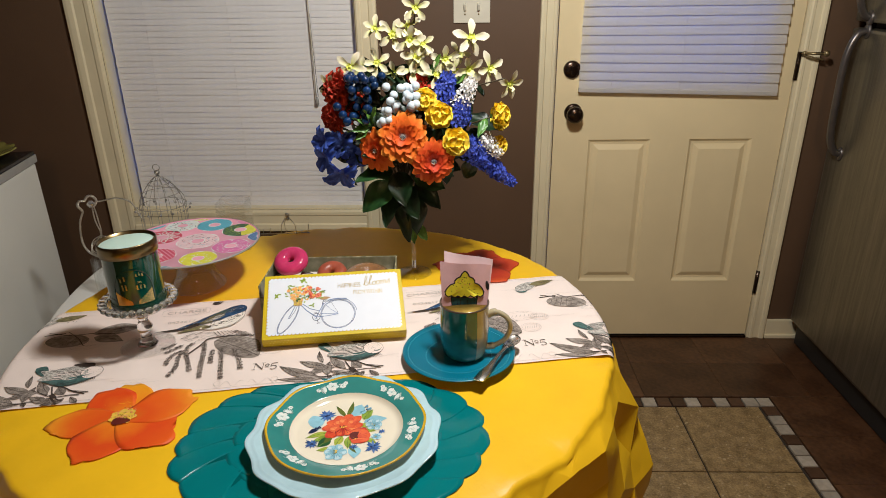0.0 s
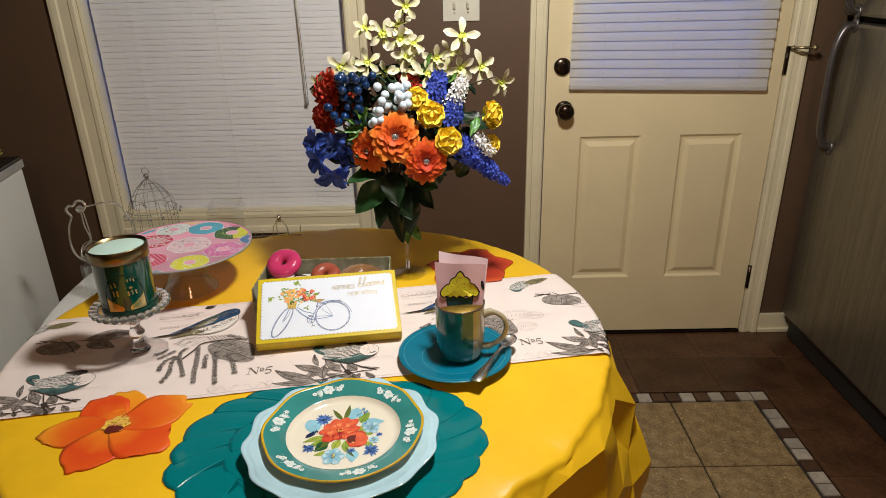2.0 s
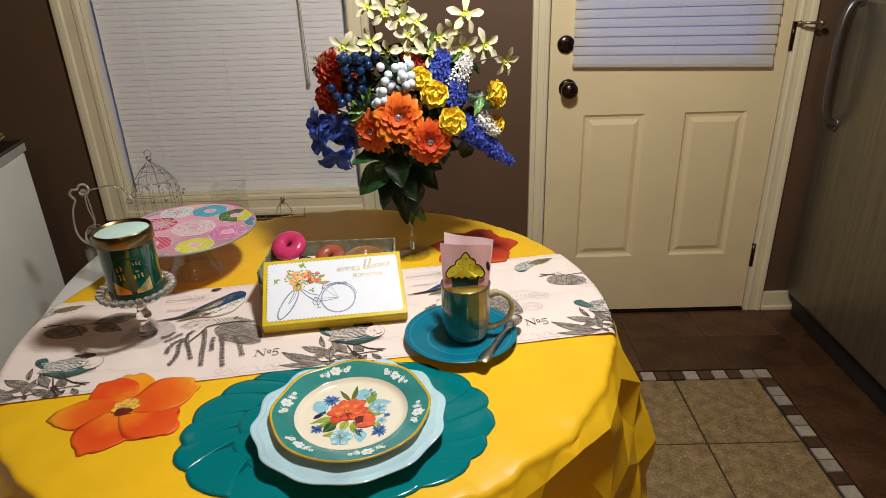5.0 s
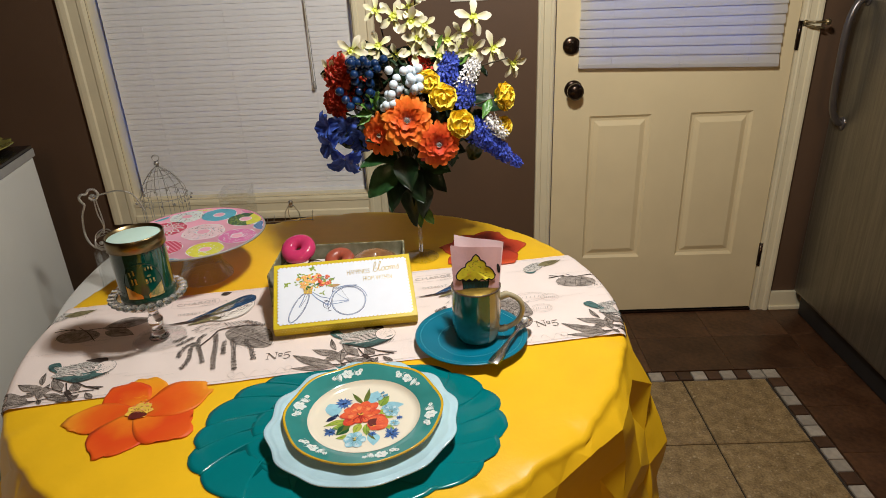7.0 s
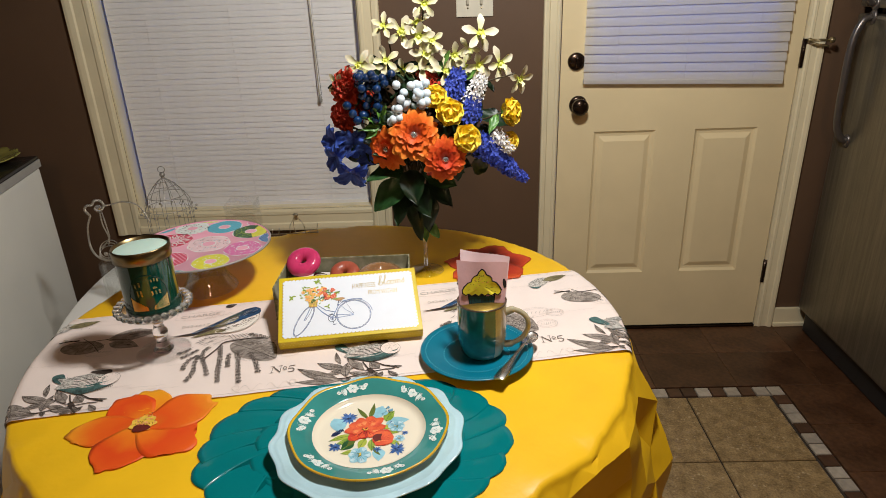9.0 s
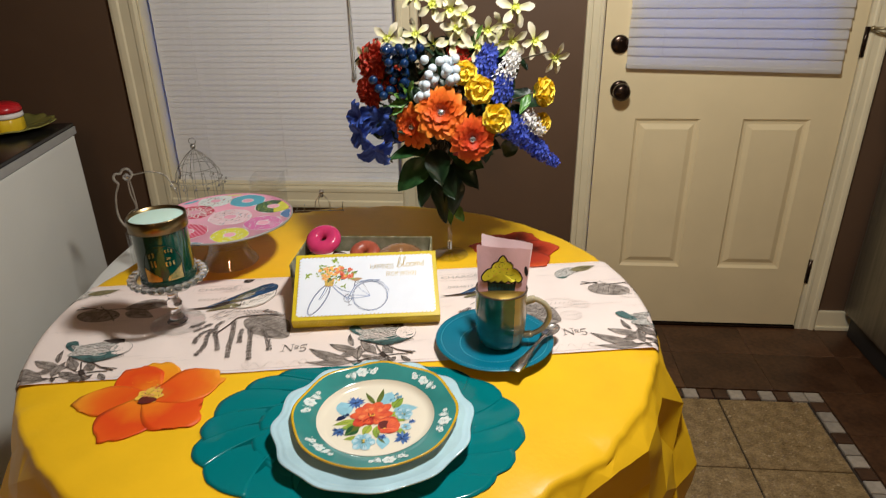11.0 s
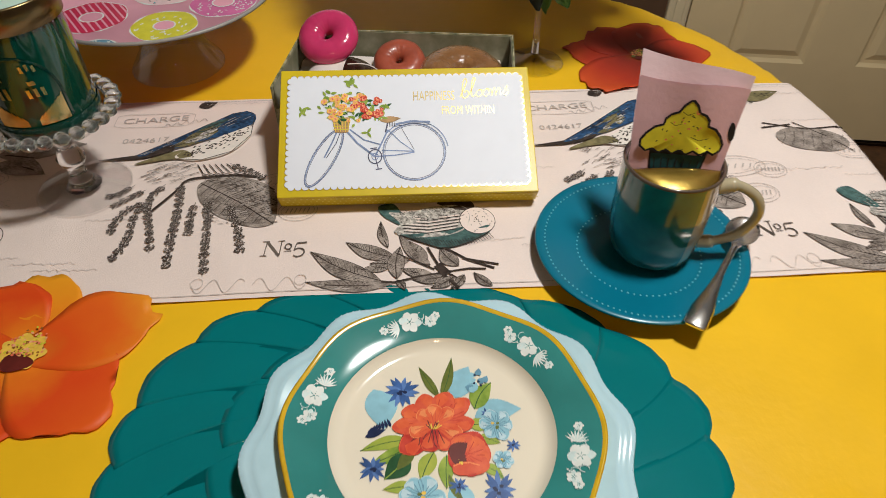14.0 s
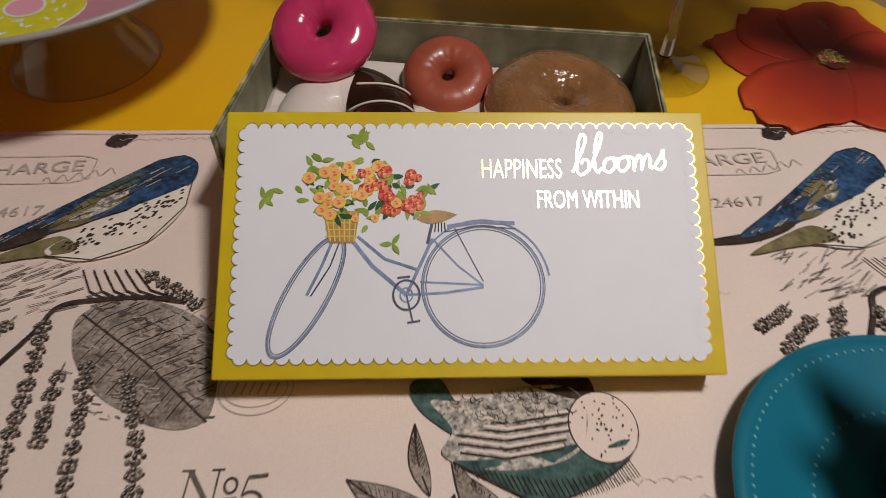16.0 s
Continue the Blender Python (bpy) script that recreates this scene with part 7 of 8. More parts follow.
def on_jar(x, y, h):
    t = x / 0.0482 - math.pi / 2 + 0.30
    return ((0.0484 + h) * math.cos(t), (0.0484 + h) * math.sin(t), y)


def strip(art, x0, x1, y0, y1, m):
    n = 8
    for i in range(n):
        u0, u1 = x0 + (x1 - x0) * i / n, x0 + (x1 - x0) * (i + 1) / n
        art.poly([(u0, y0), (u1, y0), (u1, y1), (u0, y1)], m)
        art.h -= art.step


a = Art(on_jar, 0.0003, 0.0002)
for t in range(0, 180, 12):
    q0, q1 = radians(t), radians(t + 12)
    a.poly([(0.036 * math.cos(q0), 0.045 + 0.040 * math.sin(q0)), (0.036 * math.cos(q1), 0.045 + 0.040 * math.sin(q1)), (0.0335 * math.cos(q1), 0.045 + 0.0375 * math.sin(q1)), (0.0335 * math.cos(q0), 0.045 + 0.0375 * math.sin(q0))], M["jar_foot"])
    a.h -= a.step
a.h += a.step
for s in (-1, 1):
    strip(a, s * 0.0335, s * 0.036, 0.020, 0.046, M["jar_foot"])
a.done("printed_arch", candle, "dark green arch outline")
for s, foil in ((-1, "copper_foil"), (1, "gold_foil")):
    a = Art(on_jar, 0.0003, 0.0002)
    for i in range(7):
        x0, x1 = s * (0.005 + 0.0039 * i), s * (0.005 + 0.0039 * (i + 1))
        y0, y1 = 0.025 + 0.0026 * i, 0.025 + 0.0026 * (i + 1)
        a.poly([(x0, 0.0195), (x1, 0.0195), (x1, y1 + 0.002), (x0, y0)], M[foil])
        a.h -= a.step
    a.done("foil_panel", candle, "shiny foil panel low on the jar")
a = Art(on_jar, 0.0003, 0.0002)
for x, y, ww, hh in ((-0.020, 0.062, 0.003, 0.008), (-0.013, 0.064, 0.003, 0.009), (-0.018, 0.047, 0.003, 0.011), (-0.012, 0.047, 0.003, 0.011), (0.008, 0.070, 0.0025, 0.006), (0.013, 0.071, 0.0025, 0.006), (0.018, 0.069, 0.0025, 0.006),
                     (0.010, 0.058, 0.006, 0.004), (0.012, 0.047, 0.003, 0.008), (0.018, 0.047, 0.003, 0.008), (0.006, 0.047, 0.003, 0.008)):
    a.poly([(x, y), (x + ww, y), (x + ww * 0.8, y + hh), (x - ww * 0.2, y + hh)], M["gold_foil"])
a.done("foil_lettering", candle, "short gold bars in place of lettering")

# ---- cake stand ----
QX, QY = -0.3175, 1.6215
cake = thing("cake_stand", pose(QX, QY, TOP), "pink plate printed with doughnuts on clear glass pedestal", "cake stand")
CP = 0.107
part("plate", lathe(bmesh.new(), [(0, CP), (0.12, CP), (0.154, CP + 0.003), (0.1585, CP + 0.006), (0.1585, CP + 0.009), (0.1562, CP + 0.0078), (0.1550, CP + 0.0065), (0, CP + 0.0065)], 96), M["p_pink"], cake, "pink printed plate", True)
part("rim", lathe(bmesh.new(), [(0.1575, CP + 0.0093), (0.1600, CP + 0.0085), (0.1602, CP + 0.0055), (0.1575, CP + 0.0045)], 96), M["edge"], cake, "grey worn rim")
part("pedestal", lathe(bmesh.new(), [(0, CP - 0.0005), (0.050, CP - 0.001), (0.047, CP - 0.008), (0.040, CP - 0.04), (0.048, 0.03), (0.066, 0.004), (0.067, 0.0008), (0.063, 0.0010), (0.045, 0.028), (0.037, CP - 0.04), (0.044, CP - 0.006), (0, CP - 0.0035)], 64), M["thin"], cake, "clear glass pedestal", True)


def on_cake(x, y, h):
    k = min(1.0, 0.1545 / max(0.001, math.hypot(x, y)))
    return (x * k, y * k, CP + 0.0066 + h)


random.seed(11)
RINGS = ((0, 0.016, 0.048, "p_blush", "dots"), (76, 0.112, 0.042, "p_cyan", "stripes"), (34, 0.122, 0.043, "p_dkgreen", "half"), (-20, 0.110, 0.042, "p_magenta", "dots"), (-66, 0.116, 0.040, "p_lime", "rays"),
         (-122, 0.102, 0.044, "p_crimson", "stripes"), (158, 0.084, 0.045, "p_crimson", "swirl"), (116, 0.120, 0.040, "p_white", "dots"), (8, 0.162, 0.030, "p_blue", "stripes"), (52, 0.168, 0.024, "p_magenta", "stripes"),
         (97, 0.172, 0.028, "p_lime", "rays"), (138, 0.172, 0.030, "p_cyan", "stripes"), (188, 0.168, 0.038, "p_lime", "rays"), (-95, 0.172, 0.026, "p_steel", "dots"), (-165, 0.172, 0.026, "p_dkgreen", "dots"))
for angle, far, R, c, s in RINGS:
    x, y = far * math.cos(radians(angle)), far * math.sin(radians(angle))
    a = Art(on_cake, 0.0002, 0.000006)
    turn = rnd(20, 50)
    a.oval(x, y, R + 0.0013, R + 0.0012, M["p_white"], 0, 40, 0.02, 7)
    a.oval(x, y, R, R - 0.0005, M[c], 0, 40, 0.025, 6, turn)
    if s == "stripes":
        ca, sa = math.cos(radians(turn)), math.sin(radians(turn))
        for q in range(-5, 6):
            u = R * 0.185 * q
            v = max(0.0, R * R - u * u) ** 0.5 * 0.95
            a.stroke([(x + ca * u + sa * v, y + sa * u - ca * v), (x + ca * u - sa * v, y + sa * u + ca * v)], R * 0.058, M["p_steel"] if c in ("p_cyan", "p_blue") else M["p_pink"])
    elif s == "rays":
        for q in range(26):
            t, r = rnd(0, math.tau), rnd(0.42, 0.9) * R
            a.oval(x + r * math.cos(t), y + r * math.sin(t), 0.0030, 0.0014, M["p_white"], rnd(0, 180), 6)
    elif s == "swirl":
        for q in range(11):
            t = radians(360 / 11 * q)
            a.leaf(x + 0.36 * R * math.cos(t), y + 0.36 * R * math.sin(t), R * 0.60, R * 0.30, math.degrees(t), M["p_white"])
            a.leaf(x + 0.44 * R * math.cos(t), y + 0.44 * R * math.sin(t), R * 0.44, R * 0.17, math.degrees(t), M[c])
    elif s == "half":
        arc = [radians(-75 + 12 * q) for q in range(13)]
        a.poly([(x + 0.96 * R * math.cos(t), y + 0.96 * R * math.sin(t)) for t in arc] + [(x + 0.25 * R * math.cos(t), y + 0.25 * R * math.sin(t)) for t in arc[::-1]], M["p_lime"])
    if s in ("dots", "half"):
        for q in range(70):
            t, r = (rnd(0, math.tau) if s == "dots" else rnd(1.35, 4.9)), rnd(0.36, 0.94) * R
            a.oval(x + r * math.cos(t), y + r * math.sin(t), 0.0024, 0.0010, (M["black_print"], M["ink"], M["p_crimson"], M["p_cyan"])[q % 4] if c in ("p_white", "p_blush") else M["p_white"] if s == "dots" else M["p_lime_green"], rnd(0, 180), 6)
    a.oval(x, y, R * 0.36, R * 0.34, M["p_white"], 0, 24)
    a.oval(x, y, R * 0.31, R * 0.29, M["p_pink"], 0, 24)
    a.done("printed_doughnut", cake)


# ---- side table with white cloth, wire ornaments ----
ST = 0.580
EX, EY = 0.118, 0.400
side = thing("side_table", pose(-0.710, 2.010, 0), "narrow oval side table covered by plain white cloth", "table")
bm = bmesh.new()
lathe(bm, [(0, ST - 0.032), (0.97, ST - 0.032), (0.98, ST - 0.02), (0.97, ST - 0.004), (0, ST - 0.004)], 64)
bmesh.ops.scale(bm, vec=(EX, EY, 1), verts=bm.verts[:])
part("tabletop", bm, M["tan_print"], side)
for x in (-0.06, 0.06):
    for y in (-0.30, 0.30):
        part("leg", tube(bmesh.new(), [(x, y, 0.0), (x, y, ST - 0.033)], [0.012, 0.017], 12), M["tan_print"], side)
wc = thing("white_cloth", pose(-0.710, 2.010, ST), "plain white cloth draped over the side table", "tablecloth")
bm = bmesh.new()
prof_s = [(0.0, 0.0), (0.5, 0.0), (0.9, 0.0), (0.96, -0.001), (0.99, -0.006), (1.0, -0.02), (1.002, -0.10), (1.006, -0.20), (1.01, -0.28)]
rows = []
N = 160
for q, z in prof_s:
    row = []
    for k in range(N):
        t = math.tau * k / N
        wv = 0.006 * max(0, -z - 0.03) / 0.25 * math.sin(13 * t + 1.5 * math.sin(3 * t))
        row.append(bm.verts.new(((EX * max(q, 0.001) + wv) * math.cos(t), (EY * max(q, 0.001) + wv) * math.sin(t), z)))
    rows.append(row)
for p_, q_ in zip(rows, rows[1:]):
    for k in range(N):
        bm.faces.new((p_[k], q_[k], q_[(k + 1) % N], p_[(k + 1) % N]))
part("cloth", bm, M["white_cloth"], wc, smooth=True)


def twist(bm, pts, r, pitch=0.010):
    """Two thin wires wound round each other."""
    pts = [Vector(p) for p in pts]
    for s in (0, math.pi):
        line_ = []
        run = 0.0
        for i, p in enumerate(pts):
            d = (pts[min(i + 1, len(pts) - 1)] - pts[max(i - 1, 0)]).normalized()
            up = d.orthogonal().normalized() if abs(d.y) > 0.9 else (Vector((0, 1, 0)) - d * d.y).normalized()
            sd_ = d.cross(up)
            if i:
                run += (p - pts[i - 1]).length
            line_.append(p + r * (math.cos(math.tau * run / pitch + s) * up + math.sin(math.tau * run / pitch + s) * sd_))
        tube(bm, line_, r * 0.95, 6)
    return bm


cage = thing("wire_birdcage", pose(-0.645, 2.325, ST + 0.0005) @ Matrix.Diagonal((1.04, 1.04, 0.97, 1)), "small silver wire birdcage ornament on white cloth", "ornament")
for k in range(14):
    t = math.tau * k / 14
    c, s = math.cos(t), math.sin(t)
    bm = bmesh.new()
    tube(bm, curve_pts([(0.072 * c, 0.072 * s, 0.0), (0.072 * c, 0.072 * s, 0.155), (0.060 * c, 0.060 * s, 0.200), (0.028 * c, 0.028 * s, 0.245), (0.004 * c, 0.004 * s, 0.267)], 6), 0.0009, 6)
    part("bar", bm, M["wire_mid"], cage)
    bm = bmesh.new()
    tube(bm, [(0.074 * c + 0.011 * math.cos(u) * c, 0.074 * s + 0.011 * math.cos(u) * s, 0.153 - 0.014 * math.sin(u)) for u in [math.pi * q / 8 for q in range(9)]], 0.0008, 5)
    ball(bm, 0.004, (0.086 * c, 0.086 * s, 0.148), seg=8, rings=6)
    part("scroll", bm, M["wire_mid"], cage)
for r, z in ((0.072, 0.004), (0.073, 0.160), (0.058, 0.203), (0.034, 0.239)):
    bm = bmesh.new()
    tube(bm, [(r * math.cos(math.tau * k / 40), r * math.sin(math.tau * k / 40), z) for k in range(40)], 0.0011, 6, True)
    part("hoop", bm, M["wire_mid"], cage)
bm = bmesh.new()
ball(bm, 0.009, (0, 0, 0.277), seg=12, rings=8)
tube(bm, [(0.011 * math.cos(math.tau * k / 20), 0, 0.295 + 0.011 * math.sin(math.tau * k / 20)) for k in range(20)], 0.0014, 6, True)
part("finial", bm, M["wire_mid"], cage)

gb = thing("glass_holder", pose(-0.275, 1.865, TOP + 0.0005), "tall clear square glass candle holder behind the cake stand", "candle holder")
bm = bmesh.new()
for x in (-0.038, 0.038):
    box(bm, (0.003, 0.079, 0.135), (x, 0, 0.0675), 0.001)
for y in (-0.038, 0.038):
    box(bm, (0.0725, 0.003, 0.135), (0, y, 0.0675), 0.001)
box(bm, (0.0725, 0.0725, 0.006), (0, 0, 0.004))
part("glass", bm, M["faint"], gb)

hw = thing("wire_heart_holder", pose(-0.7317, 1.975, ST) @ Matrix.Scale(1.098, 4), "twisted silver wire heart photo holder on clear acrylic block", "ornament")
part("block", box(bmesh.new(), (0.040, 0.040, 0.104), (0.014, 0, 0.0525), 0.002), M["thin"], hw, "clear acrylic block")
part("block_core", box(bmesh.new(), (0.030, 0.030, 0.094), (0.014, 0, 0.0525), 0.004), M["faint"], hw)
for name_, run, wire_r in (("left_wire", ((0.010, 0.104), (-0.010, 0.116), (-0.021, 0.134), (-0.024, 0.159), (-0.018, 0.202), (-0.004, 0.234)), 0.0017),
                           ("heart", ((-0.004, 0.234), (-0.014, 0.250), (-0.007, 0.262), (0.006, 0.263), (0.015, 0.274), (0.028, 0.275), (0.036, 0.264), (0.030, 0.251), (0.019, 0.246), (0.011, 0.254)), 0.0019),
                           ("right_wire", ((0.034, 0.259), (0.057, 0.263), (0.086, 0.268), (0.116, 0.261), (0.131, 0.244), (0.144, 0.208)), 0.0013),
                           ("inner_wire", ((0.020, 0.244), (0.020, 0.206), (0.027, 0.170), (0.017, 0.155), (0.003, 0.139)), 0.0012),
                           ("inner_wire", ((0.025, 0.244), (0.028, 0.206), (0.029, 0.172), (0.022, 0.150)), 0.0012)):
    bm = bmesh.new()
    twist(bm, curve_pts([(x, 0.004 if name_ == "inner_wire" else 0, z) for x, z in run], 12), wire_r)
    part(name_, bm, M["wire"], hw)
ball_ = bmesh.new()
ball(ball_, 0.0085, (0.023, -0.005, 0.256), seg=12, rings=8)
part("crystal", ball_, M["crystal"], hw, "round clear crystal")
bm = bmesh.new()
for q in range(3):
    tube(bm, [(0.020 + 0.025 * math.cos(math.tau * k / 28), 0.014 * math.sin(math.tau * k / 28) + 0.003 * q, 0.126 + 0.005 * q + (0.016 + 0.002 * q) * math.sin(math.tau * k / 28)) for k in range(28)], 0.0014, 6, True)
ball(bm, 0.0055, (0.013, -0.004, 0.126), seg=10, rings=8)
tube(bm, curve_pts([(0.014, 0, 0.103), (0.016, 0, 0.115), (0.020, 0, 0.126)], 5), 0.0016, 6)
part("knot", bm, M["wire"], hw)

tw = thing("wire_candle_tree", pose(-0.150, 1.945, TOP), "small clear and silver wire ornament at the table's far edge", "ornament")
bm = bmesh.new()
for s in (-1, 1):
    tube(bm, curve_pts([(0.022 * s, 0, 0.0), (0.020 * s, 0, 0.025), (0.012 * s, 0, 0.040), (0.004 * s, 0, 0.052)], 6), 0.0012, 6)
tube(bm, curve_pts([(-0.004, 0, 0.0), (-0.010, 0, 0.03), (0, 0, 0.055)], 6), 0.0011, 6)
ball(bm, 0.007, (0, 0, 0.058), seg=10, rings=8)
ball(bm, 0.005, (0, 0, 0.047), seg=10, rings=8)
part("wire_frame", bm, M["wire"], tw)
for x, hgt in ((-0.075, 0.018), (-0.055, 0.022), (0.055, 0.030), (0.035, 0.010)):
    part("prong", tube(bmesh.new(), [(x, 0, 0.001), (x + 0.004, 0, hgt)], 0.0011, 6), M["wire"], tw)
part("base_bar", tube(bmesh.new(), [(-0.08, 0, 0.0022), (0.06, 0, 0.0022)], 0.0014, 6), M["wire"], tw)

# ---- vase and artificial bouquet ----
VX, VY = 0.213, 1.645
vase = thing("glass_vase", pose(VX, VY, TOP), "slender clear footed glass vase on yellow cloth", "vase")
part("foot", lathe(bmesh.new(), [(0, 0), (0.042, 0), (0.044, 0.0015), (0.041, 0.003), (0.020, 0.007), (0.007, 0.014), (0, 0.015)], 48), M["thin"], vase, smooth=True)
part("stem", lathe(bmesh.new(), [(0, 0.0152), (0.006, 0.016), (0.0045, 0.05), (0.0045, 0.085), (0.007, 0.100), (0, 0.104)], 20), M["glass"], vase, smooth=True)
part("bowl", lathe(bmesh.new(), [(0, 0.1042), (0.008, 0.105), (0.020, 0.125), (0.030, 0.17), (0.036, 0.235), (0.0365, 0.24), (0.0345, 0.24), (0.028, 0.172), (0.018, 0.130), (0, 0.115)], 40), M["thin"], vase, smooth=True)

HUB = Vector((0.195, 1.640, 1.010))
bouquet = thing("artificial_bouquet", pose(VX, VY, TOP + 0.116), "mixed artificial flowers in orange, yellow, blue and white", "flower bouquet")
BASE = Vector((VX, VY, TOP + 0.116))


def facing(at, d, roll=0.0):
    d = Vector(d).normalized()
    return Matrix.Translation(Vector(at) - BASE) @ d.to_track_quat("Z", "Y").to_matrix().to_4x4() @ pose(0, 0, 0, 0, 0, roll)


def petal(bm, length, width, turn, tilt, start=0.0, cup=0.0, curl=0.0, z=0.0, mi=0, tip=0.9, ruffle=0.0, nu=7, nv=5, phase=0.0, end=0.66, base=0.12):
    """A petal that grows from the middle outwards: cup bends it across, curl along, ruffle waves its rim."""
    m = pose(0, 0, z, 0, 0, turn) @ pose(0, 0, 0, 0, -tilt, 0)
    g = []
    for i in range(nu + 1):
        u = i / nu
        w = width * 0.5 * math.sin(math.pi * (base + end * u ** tip)) ** 0.7
        row = []
        for j in range(nv + 1):
            v = 2 * j / nv - 1
            rz = cup * width * v * v * u + curl * length * u * u + ruffle * width * math.sin(7 * v + phase + 3 * u) * u * u
            row.append(bm.verts.new(m @ Vector((start + u * length * (1 - 0.26 * v * v * u * u), w * v, rz))))
        g.append(row)
    for p, q in zip(g, g[1:]):
        for j in range(nv):
            f = bm.faces.new((p[j], p[j + 1], q[j + 1], q[j]))
            f.smooth, f.material_index = True, mi
    return bm


def stem_to(at, bend=0.02, r=0.0018, material=None):
    at = Vector(at)
    mid = (HUB + at) / 2 + Vector((0, 0.02, bend))
    bm = bmesh.new()
    tube(bm, [Vector(p) - BASE for p in curve_pts([(VX, VY, TOP + 0.13), HUB + Vector((rnd(-0.006, 0.006), 0, -0.05)), mid, at], 7)], r, 6)
    return part("stem", bm, material or M["stem"], bouquet)


def gerbera(at, d, r, roll, tone):
    bm = bmesh.new()
    for layer, (n, q, tl, z) in enumerate(((15, 1.0, 3, 0.0), (14, 0.90, 14, 0.003), (11, 0.66, 27, 0.005), (8, 0.42, 42, 0.006))):
        for k in range(n):
            petal(bm, r * q * rnd(0.90, 1.05), r * rnd(0.38, 0.50), 360 * (k + 0.5 * layer) / n + rnd(-5, 5), tl + rnd(-5, 5), 0.004, rnd(0.15, 0.30), rnd(-0.25, -0.08), z, tip=1.15, ruffle=0.09, phase=k, end=0.56, base=0.08)
    f = part("daisy", bm, tone, bouquet, "orange fabric daisy with crystal centre", m=facing(at, d, roll))
    bm = bmesh.new()
    ball(bm, r * 0.17, (0, 0, 0.011), (1, 1, 0.75), 12, 8)
    for k in range(10):
        t = math.tau * k / 10
        ball(bm, r * 0.045, (r * 0.18 * math.cos(t), r * 0.18 * math.sin(t), 0.009), seg=6, rings=4)
    part("crystal_centre", bm, M["crystal"], f, "sparkling crystal centre")
    stem_to(Vector(at) - Vector(d).normalized() * 0.004)


gerbera((0.198, 1.560, 1.127), (-0.05, -1, 0.22), 0.056, 0, M["f_orange"])
gerbera((0.262, 1.552, 1.074), (0.15, -1, 0.05), 0.049, 20, M["f_orange_deep"])
gerbera((0.140, 1.582, 1.094), (-0.55, -1, 0.10), 0.046, 10, M["f_orange"])
gerbera((0.262, 1.585, 1.048), (0.3, -0.8, -0.5), 0.040, 35, M["f_red"])


def rose(at, d, r, roll):
    bm = bmesh.new()
    for layer, (n, q, tl) in enumerate(((5, 1.0, 38), (4, 1.02, 60), (3, 0.92, 74), (2, 0.66, 82))):
        for k in range(n):
            petal(bm, r * q, r * 1.55 * q, 360 * (k + 0.5 * layer) / n + rnd(-9, 9), tl + rnd(-5, 5), 0.001, 0.24, -0.20 if layer < 2 else 0.05, 0.0015 * layer, tip=0.62, ruffle=0.07, phase=k * 2, end=0.56, nu=8, nv=7)
    ball(bm, r * 0.50, (0, 0, r * 0.42), (1, 1, 0.8), 12, 8)
    part("rose", bm, M["f_yellow"], bouquet, "yellow fabric rose", m=facing(at, d, roll))
    bm = bmesh.new()
    for k in range(5):
        petal(bm, r * 0.75, r * 0.25, 72 * k, 12, 0, 0.1, 0.1, -0.004, end=0.86)
    part("sepal", bm, M["leaf_lt"], bouquet, m=facing(at, d, roll + 20))
    stem_to(Vector(at) - Vector(d).normalized() * 0.006)


for at, d, r in (((0.277, 1.578, 1.167), (0.1, -1, 0.35), 0.034), ((0.310, 1.570, 1.112), (0.25, -1, 0.15), 0.035), ((0.247, 1.592, 1.197), (0.0, -0.9, 0.5), 0.030),
                 ((0.400, 1.596, 1.160), (0.9, -0.7, 0.15), 0.036), ((0.404, 1.606, 1.092), (0.8, -0.8, 0.1), 0.028)):
    rose(at, d, r, rnd(0, 70))


def orchid(at, d, r, roll):
    bm = bmesh.new()
    for k in range(5):
        petal(bm, r * rnd(0.92, 1.12), r * 0.46, 72 * k + rnd(-8, 8), 18 + rnd(-10, 14), 0.001, 0.30, rnd(-0.30, -0.05), 0, tip=1.35, end=0.56, base=0.04)
    petal(bm, r * 0.55, r * 0.45, 250, 40, 0.0, 0.4, 0.2, 0.002)
    f = part("orchid", bm, M["f_cream"], bouquet, "cream fabric orchid with lime throat", m=facing(at, d, roll))
    bm = bmesh.new()
    for k in range(5):
        petal(bm, r * 0.30, r * 0.20, 72 * k + 36, 22, 0.0, 0.2, 0.1, 0.0022)
    ball(bm, r * 0.12, (0, 0, 0.004), seg=8, rings=6)
    part("throat", bm, M["f_lime"], f, "lime green throat")


ORCH = ((0.234, 1.640, 1.389, 0.80), (0.145, 1.646, 1.346, 0.75), (0.183, 1.652, 1.333, 1.00), (0.219, 1.640, 1.323, 1.00), (0.234, 1.646, 1.287, 1.00), (0.224, 1.652, 1.258, 0.95), (0.352, 1.640, 1.325, 1.05), (0.296, 1.646, 1.280, 0.90), (0.317, 1.652, 1.256, 0.90),
        (0.348, 1.640, 1.259, 1.00), (0.396, 1.646, 1.258, 1.00), (0.441, 1.652, 1.223, 0.95), (0.277, 1.640, 1.247, 0.85), (0.087, 1.646, 1.267, 0.90), (0.146, 1.652, 1.274, 0.80), (0.038, 1.640, 1.229, 0.70), (0.182, 1.646, 1.253, 0.75), (0.217, 1.652, 1.349, 0.80), (0.248, 1.640, 1.314, 0.70), (0.112, 1.650, 1.262, 0.70), (0.328, 1.655, 1.292, 0.70))
